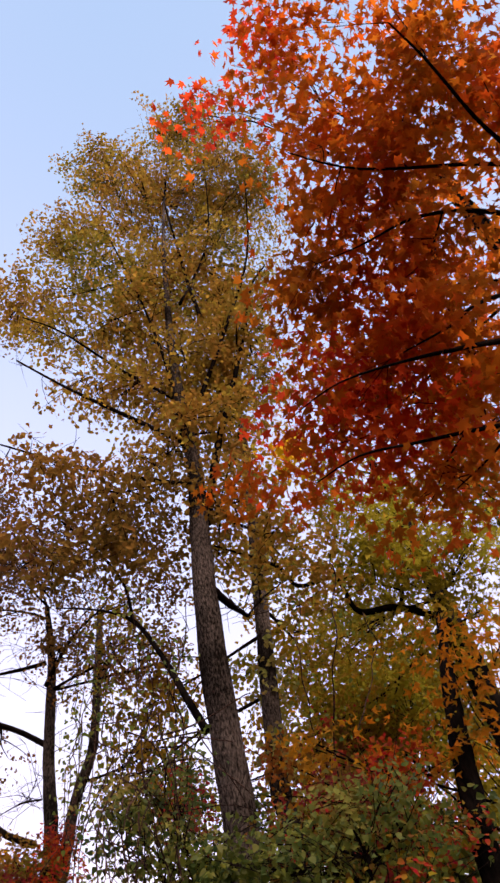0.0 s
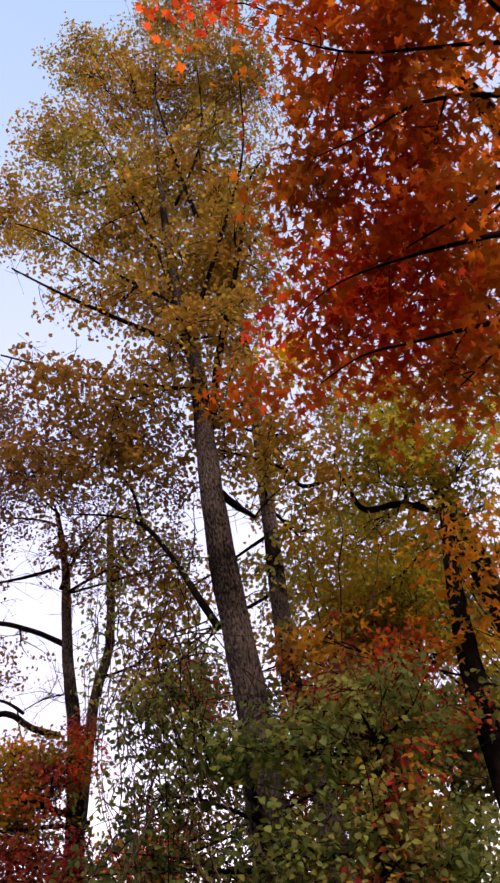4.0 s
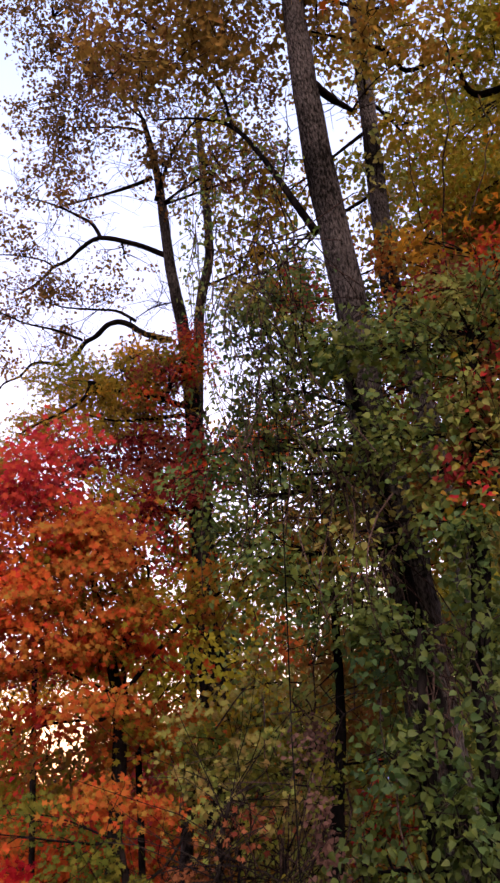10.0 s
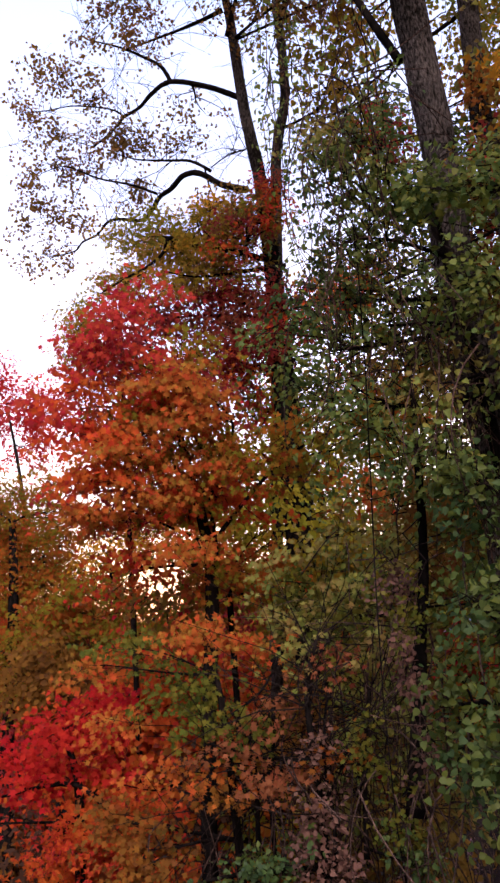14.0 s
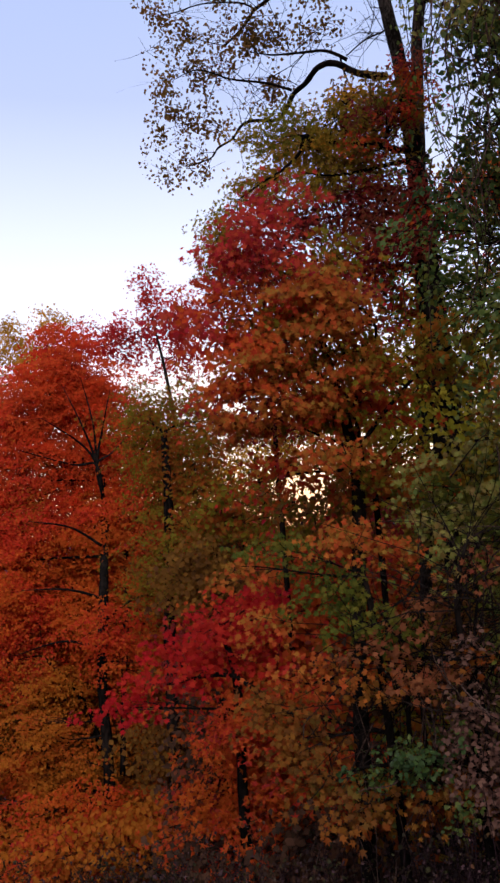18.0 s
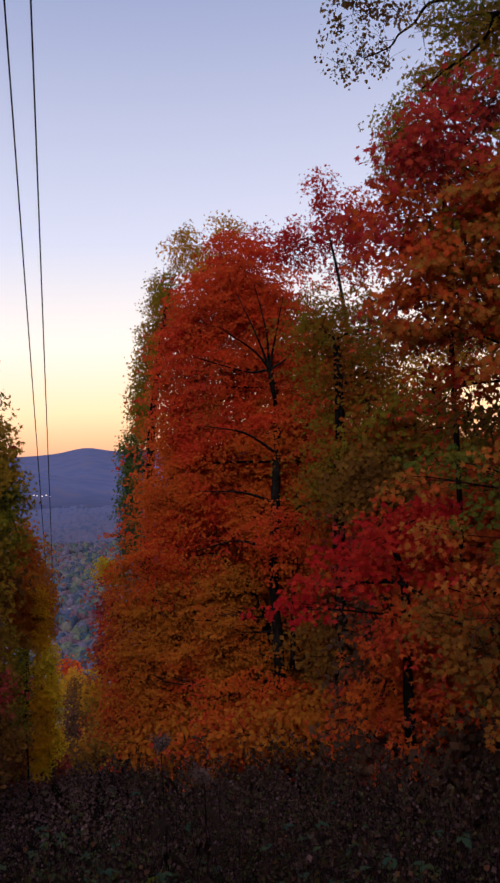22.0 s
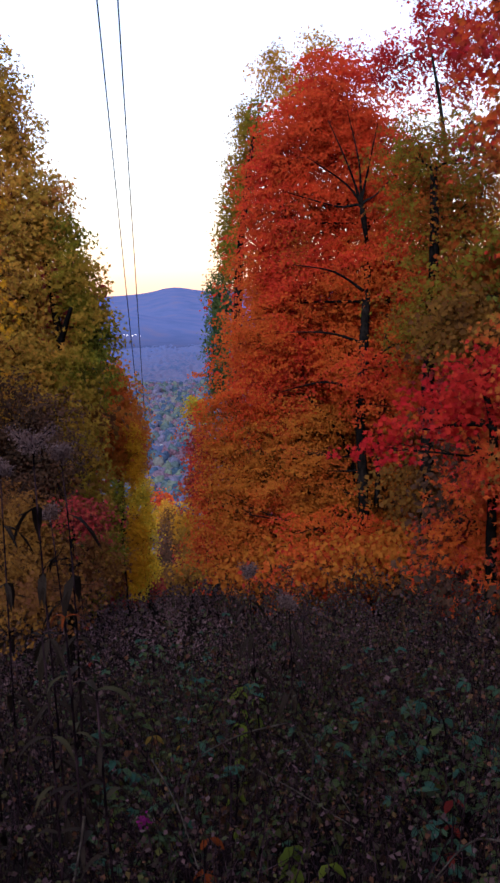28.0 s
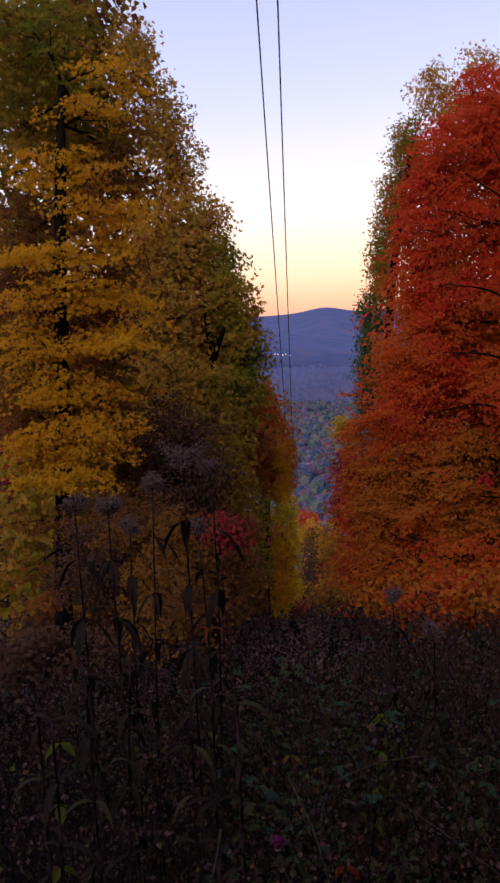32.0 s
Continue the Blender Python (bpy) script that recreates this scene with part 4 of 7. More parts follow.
# the pair of leaning stems with bare limbs
tree("locust_tree", "thin dark tree with bare crooked limbs and sparse small leaves",
     [((38.1, 30.2, 10.41), 0.085), ((37.3, 35, 10.98), 0.076), ((36.7, 40.7, 11.87), 0.058), ((35.6, 44.4, 12.31), 0.03)],
     [[((37, 35.6, 11.10), 0.040), ((34.5, 36.4, 11.20), 0.036), ((31.6, 36.8, 11.30), 0.032), ((30, 36.1, 11.40), 0.028), ((29, 35.3, 11.50), 0.024), ((27.7, 34.7, 11.60), 0.020), ((26.7, 33.8, 11.70), 0.016), ((25.3, 32.9, 11.80), 0.012)],
      [((31.6, 36.8, 11.40), 0.030), ((30.9, 37.7, 11.55), 0.025), ((29.4, 38.3, 11.70), 0.019), ((27.7, 38.8, 11.85), 0.013), ((25, 39.2, 12.00), 0.008)],
      [((27.7, 34.8, 11.60), 0.014), ((26.6, 35.2, 11.70), 0.011), ((23.8, 35.3, 11.80), 0.009), ((21.6, 34.9, 11.90), 0.007), ((19.7, 34.7, 12.00), 0.004)],
      [((37.1, 29.8, 10.40), 0.044), ((35, 30.3, 10.46), 0.041), ((33.4, 31.1, 10.52), 0.038), ((32.1, 31, 10.58), 0.035), ((31.1, 30.2, 10.65), 0.033), ((30.2, 29.7, 10.71), 0.030), ((29.4, 28.7, 10.77), 0.027), ((28.7, 28.2, 10.83), 0.024), ((27, 28.3, 10.89), 0.021), ((26.1, 28.1, 10.95), 0.018), ((25.3, 27.3, 11.02), 0.016), ((24.2, 26.8, 11.08), 0.013), ((23.6, 26.2, 11.14), 0.010), ((22.1, 25.8, 11.20), 0.007)],
      [((34.3, 31.2, 10.60), 0.024), ((32.8, 31.9, 10.75), 0.019), ((30.9, 32, 10.90), 0.015), ((28.7, 32.1, 11.05), 0.010), ((27.2, 32.4, 11.20), 0.006)],
      [((30, 29.9, 10.80), 0.020), ((28.1, 30.5, 10.95), 0.016), ((25.6, 30.9, 11.10), 0.012), ((23.1, 31.6, 11.25), 0.008), ((21.3, 31.1, 11.40), 0.004)],
      [((34.3, 31.4, 10.60), 0.006), ((35.7, 32.1, 10.60), 0.009), ((37.2, 32.4, 10.60), 0.012)],
      [((36.2, 40.7, 11.74), 0.034), ((33.2, 39.9, 11.87), 0.022), ((27.9, 38.6, 12.03), 0.010)],
      [((36.4, 39.2, 11.6), 0.03), ((38.2, 42.4, 11.6), 0.02), ((41.0, 44.6, 11.5), 0.008)]],
     [("locust", [(35.3, 27.3, 12, 0.56, 0.62, 0.6), (31.9, 24.5, 12, 0.44, 0.43, 0.4), (42.5, 49.8, 11.5, 1.1, 0.55, 0.6), (46.8, 46, 11, 0.51, 0.62, 0.4), (27.5, 49.9, 12, 0.73, 0.78, 0.55), (33.9, 47.2, 12, 1.16, 0.82, 0.6)]),
      ("locust", [(28.7, 43.8, 12, 0.84, 0.83, 0.5), (37.2, 41.8, 11, 0.44, 0.43, 0.5), (41.2, 40.9, 11, 0.82, 0.51, 0.3), (27.9, 39.7, 11.5, 0.67, 0.45, 0.3), (45.8, 40.6, 11, 0.67, 0.66, 0.35)]),
      ("locust", [(22.4, 33.5, 12, 0.50, 0.33, 0.4), (26.7, 33.3, 11.5, 0.56, 0.24, 0.75), (23.5, 31.4, 12, 0.50, 0.29, 0.45), (20.4, 30.1, 12, 0.29, 0.50, 0.4), (23.2, 28.4, 12, 0.50, 0.42, 0.3), (21, 25.9, 12, 0.50, 0.42, 0.3), (28.1, 30, 11.5, 0.32, 0.24, 0.6), (29.2, 32.7, 11.5, 0.32, 0.32, 0.3), (20, 35.3, 12, 0.33, 0.21, 0.35), (22.7, 37.1, 12, 0.50, 0.33, 0.45), (25.6, 36, 12, 0.50, 0.33, 0.25), (33.5, 35.4, 11.5, 0.48, 0.32, 0.15), (32.3, 33.2, 11.5, 0.56, 0.32, 0.15)])],
     0.044, "lobed", 0.9, 1.0, BARK, 7, bare=12, twig_share=1.0, twig_r=0.006)
tree("locust_tree", "very thin pale stem rising from the thicket",
     [((39.6, 32.1, 11.33), 0.07), ((40.7, 35.6, 11.8), 0.065), ((40.7, 40.9, 12.71), 0.06), ((40.6, 44.3, 13.27), 0.045)], [],
     [("olive", [(42.4, 41.6, 12, 0.81, 0.87, 0.3), (44.9, 34.9, 11, 0.61, 0.68, 0.4)])], 0.06, "lobed", 0.8, 1.4, BARK, 9, bare=20, twig_share=1.0)
# the maple that hangs over the standpoint
tree("maple_tree", "overhanging maple with dense orange and red leaves",
     [((96, 5, 5.2), 0.16), ((96, 40, 6.4), 0.13), ((98, 62, 8.5), 0.08), ((100, 72, 10), 0.04)],
     ([[((95.9, 52.4, 6.2), 0.04), ((88.7, 55, 5.5), 0.018), ((79.8, 56.9, 5.2), 0.011), ((70.8, 57.5, 5), 0.006), ((63.9, 56.3, 5), 0.003)],
      [((90.5, 48, 6.2), 0.035), ((85.1, 49.8, 5.4), 0.016), ((76.5, 51.5, 5.1), 0.011), ((70.1, 52.2, 4.9), 0.007), ((64.3, 51.3, 4.9), 0.003)],
      [((104.2, 57.3, 6.4), 0.035), ((99.3, 61.7, 6), 0.018), ((92.1, 64.5, 5.8), 0.012), ((82.5, 65.3, 5.6), 0.006), ((74.5, 65.7, 5.6), 0.003)],
      [((107.6, 58.9, 6.8), 0.035), ((107.9, 64.7, 6.2), 0.016), ((111.7, 70.4, 6.1), 0.01), ((114.3, 73.7, 6), 0.005)]] +
     [[((109.2, 59.5, 6.8), 0.03), ((104.1, 63.7, 6.2), 0.015), ((89.8, 69.4, 6), 0.009), ((79.4, 73.1, 5.9), 0.004)],
      [((98, 55.8, 6.6), 0.03), ((91, 57.4, 5.8), 0.015), ((86.7, 57.3, 5.6), 0.01), ((77.9, 57.5, 5.4), 0.004)]]),
     ([("maple_over", [(98.9, 78.4, 7.5, 0.56, 0.38, 0.7), (112.2, 72.1, 7, 0.63, 0.48), (110.6, 66.3, 6.8, 0.44, 0.65), (87.4, 73.2, 7, 0.49, 0.43, 0.85), (94.3, 67.9, 6.6, 0.62, 0.46), (79.3, 67.7, 6.5, 0.43, 0.34)]),
      ("maple_over", [(89.1, 61.6, 6.2, 0.59, 0.41), (73.2, 63.4, 6.2, 0.38, 0.38), (78, 58.4, 5.9, 0.55, 0.36), (86.6, 54.5, 5.8, 0.29, 0.47)])] +
     [("maple_over_red", [(74.2, 53.3, 5.7, 0.49, 0.27, 0.8), (87.1, 79.7, 8, 0.4, 0.27, 0.4), (72.9, 56.2, 5.7, 0.42, 0.24, 0.6), (63.9, 56.3, 6, 0.25, 0.33, 0.5), (64.1, 77.3, 8, 0.23, 0.07, 0.8)]),
      ("maple_over", [(77.8, 47.4, 5.7, 0.37, 0.27, 0.7), (76.7, 48.3, 5.6, 0.33, 0.19, 0.35), (65.4, 53.6, 5.8, 0.24, 0.16, 0.4), (56.5, 51.6, 6.5, 0.27, 0.14, 0.3), (83.7, 51.1, 5.8, 0.22, 0.31, 0.45)])] +
     [("maple_over", [(82, 57.5, 7.2, 0.7, 0.5, 0.4), (88, 53, 7, 0.5, 0.5, 0.5), (73, 60, 7.2, 0.45, 0.4, 0.4), (92, 60, 7.4, 0.7, 0.5, 0.4), (74, 54, 6.9, 0.55, 0.36, 0.4), (82, 49.5, 6.9, 0.45, 0.36, 0.5), (100, 66, 7.8, 0.6, 0.5, 0.3)])]),
     0.084, "maple", 0.22, 2.35, DARK_BARK, 11, per=26, reach=3.0)
tree("maple_tree", "olive and yellow maple with a dark bent bough",
     [((74, 4, 7.5), 0.16), ((73, 30, 8.6), 0.14), ((72, 45, 10.5), 0.10), ((71, 52, 12), 0.05)],
     [[((72.5, 39, 9.2), 0.05), ((70.7, 40.5, 9), 0.045), ((68.1, 41.6, 8.9), 0.04), ((65, 42, 8.8), 0.034), ((64.1, 43.8, 8.7), 0.022), ((63.5, 45.7, 8.6), 0.012)],
      [((63.1, 44.8, 8.7), 0.02), ((59.9, 44.7, 8.5), 0.022), ((58.1, 46.4, 8.4), 0.02), ((52.1, 48.4, 8.2), 0.008)]],
     ([("olive_light", [(65.4, 48.2, 9, 0.55, 0.49, 0.8), (70.7, 44.5, 9, 0.76, 0.54, 0.8), (76.7, 43.2, 9, 0.4, 0.53), (66.7, 50.8, 9.5, 0.39, 0.39, 0.6), (66.2, 44.8, 9, 0.54, 0.36, 0.6), (73.1, 48.5, 9.5, 0.57, 0.45, 0.7)]),
      ("olive_light", [(75.4, 39.5, 9, 0.28, 0.4, 0.7)]),
      ("lime", [(68.6, 38.3, 9, 0.4, 0.45, 0.5), (61.8, 55, 11, 0.28, 0.28, 0.9)])] +
     [("yellow", [(71, 36.2, 6.5, 0.32, 0.24, 0.6), (75, 38.1, 7, 0.17, 0.18, 0.5), (65.2, 32.5, 6.5, 0.52, 0.13, 0.35), (58.4, 34, 7, 0.27, 0.19, 0.2), (71.2, 32.8, 6.5, 0.2, 0.19, 0.4)]),
      ("olive", [(63.4, 40.6, 10, 0.6, 0.52, 0.4), (62.9, 35.1, 10, 0.7, 0.49, 0.35)])]),
     0.08, "trefoil", 0.35, 2.2, DARK_BARK, 13, per=24, reach=3)
# ivy, vines and thicket below the tulip tree
tree("vine_tangle", "thick tangle of climbing vines with broad green leaves",
     [((56.1, 0.1, 4.6), 0.06), ((57.9, 12.1, 4.91), 0.055), ((59.5, 21.4, 5.37), 0.045), ((60.5, 27.2, 5.73), 0.02)], [],
     ([("green", [(57.8, 11, 4.3, 0.12, 0.18, 0.6), (56.7, 6.8, 4.2, 0.13, 0.18, 0.6), (56.6, 2.3, 4.1, 0.13, 0.20, 0.6), (56.1, -1.5, 4.1, 0.11, 0.17, 0.6), (57.3, 14, 4.5, 0.13, 0.16, 0.5)]),
      ("vine", [(50.4, 28.2, 5.2, 0.32, 0.18, 0.6), (56.1, 27.3, 5.3, 0.39, 0.29, 0.7), (52.7, 21.4, 5, 0.37, 0.27, 0.7), (57.1, 14.8, 4.8, 0.31, 0.31, 0.5), (64, 28.7, 5.3, 0.2, 0.35, 0.8), (63.7, 19, 5.4, 0.32, 0.4, 0.7)]),
      ("grey_green", [(59.6, 21.8, 5.2, 0.37, 0.38, 0.8), (49.9, 15.1, 5, 0.3, 0.3, 0.5), (59.2, 15.6, 5.2, 0.34, 0.31, 0.7), (60.3, 28, 6, 0.4, 0.23, 0.6), (55.5, 18.6, 5.1, 0.27, 0.27, 0.6), (59.8, 29.7, 5.5, 0.32, 0.26, 0.7)])] +
     [("mix", [(56.4, 29.2, 6, 0.34, 0.23, 0.5), (65.4, 27.3, 6, 0.39, 0.23, 0.6), (62.1, 25.2, 5.2, 0.2, 0.21, 0.6), (58.5, 17.3, 4.9, 0.19, 0.2, 0.5)]),
      ("maroon", [(61.2, 23.5, 5.1, 0.2, 0.14, 0.5), (58.4, 18.9, 4.9, 0.16, 0.13, 0.5)])]),
     0.048, "heart", 0.9, 1.5, DARK_BARK, 17, face=0.3, bare=30, category="vine", twig_share=1.0, twig_r=0.005)
tree("vine_tangle", "climbing vine with heart-shaped green leaves over a dark stem",
     [((51.6, -11.4, 4.39), 0.04), ((52.3, 0.6, 4.4), 0.035), ((53, 8.1, 4.55), 0.02)], [],
     [("green", [(50.7, 7.6, 4.6, 0.27, 0.34, 0.45), (51, -1.1, 4.3, 0.21, 0.4, 0.6), (50.8, -9.8, 4.2, 0.2, 0.35, 0.7), (47.7, -6.2, 4.6, 0.17, 0.4, 0.35), (54.2, -4.7, 4, 0.17, 0.33, 0.6)])],
     0.047, "heart", 1.0, 2.4, DARK_BARK, 18, face=0.3, category="vine", twig_share=1.0, twig_r=0.005)
tree("maple_tree", "dark ivy-wrapped stem beside the vines", [((68.6, 26.3, 6.25), 0.09), ((69.1, 30.2, 6.48), 0.085), ((70, 34.9, 6.83), 0.07), ((71.5, 39.9, 7.3), 0.03)], [],
     [("vine", [(68.5, 27, 6.2, 0.18, 0.2, 0.5)]), ("olive", [(71.5, 37.9, 8, 0.4, 0.45, 0.5)])], 0.06, "heart", 0.9, 1.6, DARK_BARK, 21)
tree("ivy_mass", "dark ivy mass clinging round the tulip tree's trunk",
     [((51.8, 20.8, 5.67), 0.04), ((50.2, 26.7, 5.93), 0.03), ((46.6, 27.1, 6.07), 0.02)], [],
     [("grey_green", [(43.2, 32.3, 5.8, 0.28, 0.24, 0.35), (45.5, 28.8, 5.6, 0.31, 0.23, 0.5)]), ("green", [(50.4, 27.8, 5.3, 0.29, 0.15, 0.9), (44.6, 25.7, 5.4, 0.34, 0.26, 0.8), (43.4, 30.6, 5.6, 0.31, 0.23, 0.45), (47.4, 31.8, 5.6, 0.23, 0.31, 0.4), (41.6, 22, 5.6, 0.35, 0.27, 0.4)]),
      ("vine", [(45.2, 19.7, 5.4, 0.45, 0.33, 0.6), (39.6, 18.2, 5.6, 0.35, 0.34, 0.5), (42.9, 14, 5.2, 0.42, 0.31, 0.5), (48.4, 10.4, 5, 0.4, 0.29, 0.7)])],
     0.042, "heart", 0.9, 1.5, DARK_BARK, 19, face=0.2, bare=30, category="vine", twig_share=1.0, twig_r=0.005)
# the red and orange maples across the middle
tree("maple_tree", "small maroon and olive tree under the bare limbs",
     [((38.5, 13.6, 8.74), 0.13), ((38.5, 20, 9.04), 0.12), ((38.4, 26.2, 9.48), 0.09), ((38.3, 29.3, 9.74), 0.04)],
     [[((38.2, 25, 8.90), 0.035), ((35, 26, 8.90), 0.031), ((31.6, 26.6, 8.90), 0.027), ((30.7, 27, 8.90), 0.023), ((30.2, 26, 8.90), 0.020), ((28.9, 25.1, 8.90), 0.016), ((27.1, 24.3, 8.90), 0.012), ((25.6, 23.5, 8.90), 0.008)],
      [((39.5, 24.6, 8.80), 0.025), ((35.6, 24.4, 8.80), 0.019), ((32.6, 24.3, 8.80), 0.012), ((30.1, 24.8, 8.80), 0.006)]],
     [("olive", [(33.4, 27.2, 9, 0.66, 0.34, 0.7), (32.2, 24, 9, 0.85, 0.3, 0.7)]), ("mix", [(37.8, 28.2, 9, 0.47, 0.34, 0.7), (34.4, 25.3, 9, 0.54, 0.29, 0.6)]),
      ("olive", [(29.5, 27.1, 9.5, 0.57, 0.36, 0.8), (24.3, 20.2, 11, 0.45, 0.67, 0.9), (27.1, 23.9, 10, 0.4, 0.33, 0.8)]),
      ("maroon", [(36, 20.2, 9, 0.49, 0.55, 0.9), (39.4, 20.9, 9, 0.36, 0.54, 0.6), (33.3, 18.1, 9, 0.5, 0.43, 0.8), (30.5, 21.5, 9.2, 0.6, 0.3, 0.8), (35, 22.8, 8.8, 0.5, 0.3, 0.8)]),
      ("maple_rust", [(39.1, 29.9, 8.7, 0.16, 0.07, 0.4), (37.7, 27.8, 8.7, 0.27, 0.18, 0.35), (35, 26.1, 8.7, 0.21, 0.15, 0.4), (37.7, 20.8, 8.8, 0.31, 0.25, 0.3), (35.8, 17.9, 8.8, 0.31, 0.25, 0.35)]),
      ("maroon", [(36.2, 27.4, 8.8, 0.34, 0.2, 0.5), (38.9, 30.2, 8.8, 0.16, 0.14, 0.5), (35.5, 19.6, 8.6, 0.44, 0.3, 0.45)]), ("ochre", [(30.9, 26, 9.2, 0.5, 0.3, 0.5), (34, 29, 9.2, 0.3, 0.16, 0.5)])],
     0.052, "trefoil", 0.5, 2.3, DARK_BARK, 23, twig_share=0.7)
tree("maple_tree", "maple turning from crimson to orange at the edge of the wood",
     [((31.1, -10.5, 6.71), 0.06), ((32.2, 2.7, 6.61), 0.055), ((31.6, 8.7, 6.68), 0.04), ((29.8, 16.8, 6.89), 0.012)],
     [[((32.7, 3.4, 6.70), 0.020), ((32.6, 7, 6.70), 0.017), ((31.7, 9.9, 6.70), 0.014), ((29.4, 11.3, 6.70), 0.011), ((26.2, 12.5, 6.70), 0.008), ((23.9, 13.6, 6.70), 0.005)],
      [((32.4, 8.6, 6.70), 0.018), ((33.9, 11.7, 6.70), 0.015), ((34.5, 14, 6.70), 0.012), ((33, 15.8, 6.70), 0.010), ((30.7, 17.1, 6.70), 0.007), ((27.9, 18.5, 6.70), 0.004)],
      [((33, 6.2, 6.50), 0.020), ((35.7, 9.1, 6.50), 0.016), ((38.3, 11.3, 6.50), 0.012), ((41.7, 12.8, 6.50), 0.008), ((45, 13.6, 6.50), 0.004)],
      [((32.5, 5.4, 6.70), 0.014), ((29.8, 6.8, 6.70), 0.011), ((26.3, 8.3, 6.70), 0.007), ((23.1, 8, 6.70), 0.004)],
      [((33.3, 9.4, 6.80), 0.016), ((31.6, 13.5, 6.80), 0.012), ((29.6, 18.4, 6.80), 0.008), ((27.3, 21.6, 6.80), 0.004)],
      [((38.8, 8, 6.60), 0.010), ((36.7, 11.4, 6.60), 0.007), ((35.2, 12.8, 6.60), 0.004)]],
     [("scarlet", [(26.9, 22, 6.8, 0.27, 0.20, 0.6), (29.1, 23.2, 6.9, 0.14, 0.12, 0.45), (25.3, 19.6, 6.7, 0.31, 0.19, 0.65), (21.7, 14.9, 6.7, 0.26, 0.13, 0.4), (28.2, 19.1, 6.7, 0.26, 0.16, 0.5), (20.4, 15.8, 6.8, 0.14, 0.10, 0.3)]),
      ("maple_rust", [(27.8, 16.8, 6.7, 0.37, 0.17, 0.7), (24.3, 13.6, 6.6, 0.30, 0.17, 0.65), (25.3, 10.6, 6.6, 0.32, 0.17, 0.65), (23.5, 16.8, 6.7, 0.20, 0.17, 0.6), (30.1, 15.2, 6.9, 0.22, 0.13, 0.5), (33.2, 8.6, 6.9, 0.34, 0.22, 0.6), (26.8, 3.9, 7, 0.29, 0.20, 0.45), (29.6, 8.9, 6.8, 0.28, 0.19, 0.6)]),
      ("maple_dull", [(30.9, 17.3, 6.5, 0.32, 0.21, 0.7), (32.1, 14.5, 6.4, 0.31, 0.14, 0.7), (27.6, 14.2, 6.6, 0.18, 0.23, 0.5), (25.8, 12.3, 6.5, 0.32, 0.14, 0.6), (30.2, 11.2, 6.4, 0.36, 0.18, 0.6), (25.8, 7.6, 6.5, 0.36, 0.12, 0.65), (22.7, 8, 6.6, 0.28, 0.10, 0.5), (30.9, 5.4, 6.3, 0.33, 0.12, 0.65), (33.8, 10.9, 6.3, 0.22, 0.13, 0.45), (28.4, 9.4, 6.4, 0.27, 0.13, 0.6)]),
      ("turning", [(32.1, 19.2, 6.6, 0.23, 0.16, 0.55), (33.1, 12.2, 6.6, 0.28, 0.16, 0.55), (36.8, 12.2, 6.3, 0.31, 0.18, 0.45), (38.2, 9.7, 6.2, 0.26, 0.12, 0.4), (27.6, 15.4, 6.9, 0.29, 0.17, 0.4), (30.7, 8, 6.7, 0.33, 0.14, 0.45), (28.6, 11.7, 6.8, 0.28, 0.14, 0.5), (33.5, 3.7, 6.6, 0.28, 0.14, 0.4)]),
      ("maroon", [(26.6, 17.8, 7.4, 0.52, 0.31, 0.45), (27.5, 13.8, 7.4, 0.46, 0.31, 0.4), (30, 9.6, 7.4, 0.52, 0.26, 0.5), (32.2, 15.8, 7.3, 0.31, 0.31, 0.35), (25.2, 10, 7.4, 0.36, 0.21, 0.4)]),
      ("amber_olive", [(41.7, 12.6, 6.1, 0.26, 0.11, 0.4), (44.3, 14.5, 6.1, 0.20, 0.20, 0.35), (45.5, 11.6, 6, 0.19, 0.11, 0.3), (39.6, 11.9, 6.1, 0.21, 0.09, 0.35), (47.6, 15.7, 6.2, 0.16, 0.10, 0.3), (38.6, 13.6, 6.2, 0.17, 0.10, 0.3)])],
     0.052, "maple", 0.16, 2.8, DARK_BARK, 29, per=20, reach=3.4, twig_share=0.8)
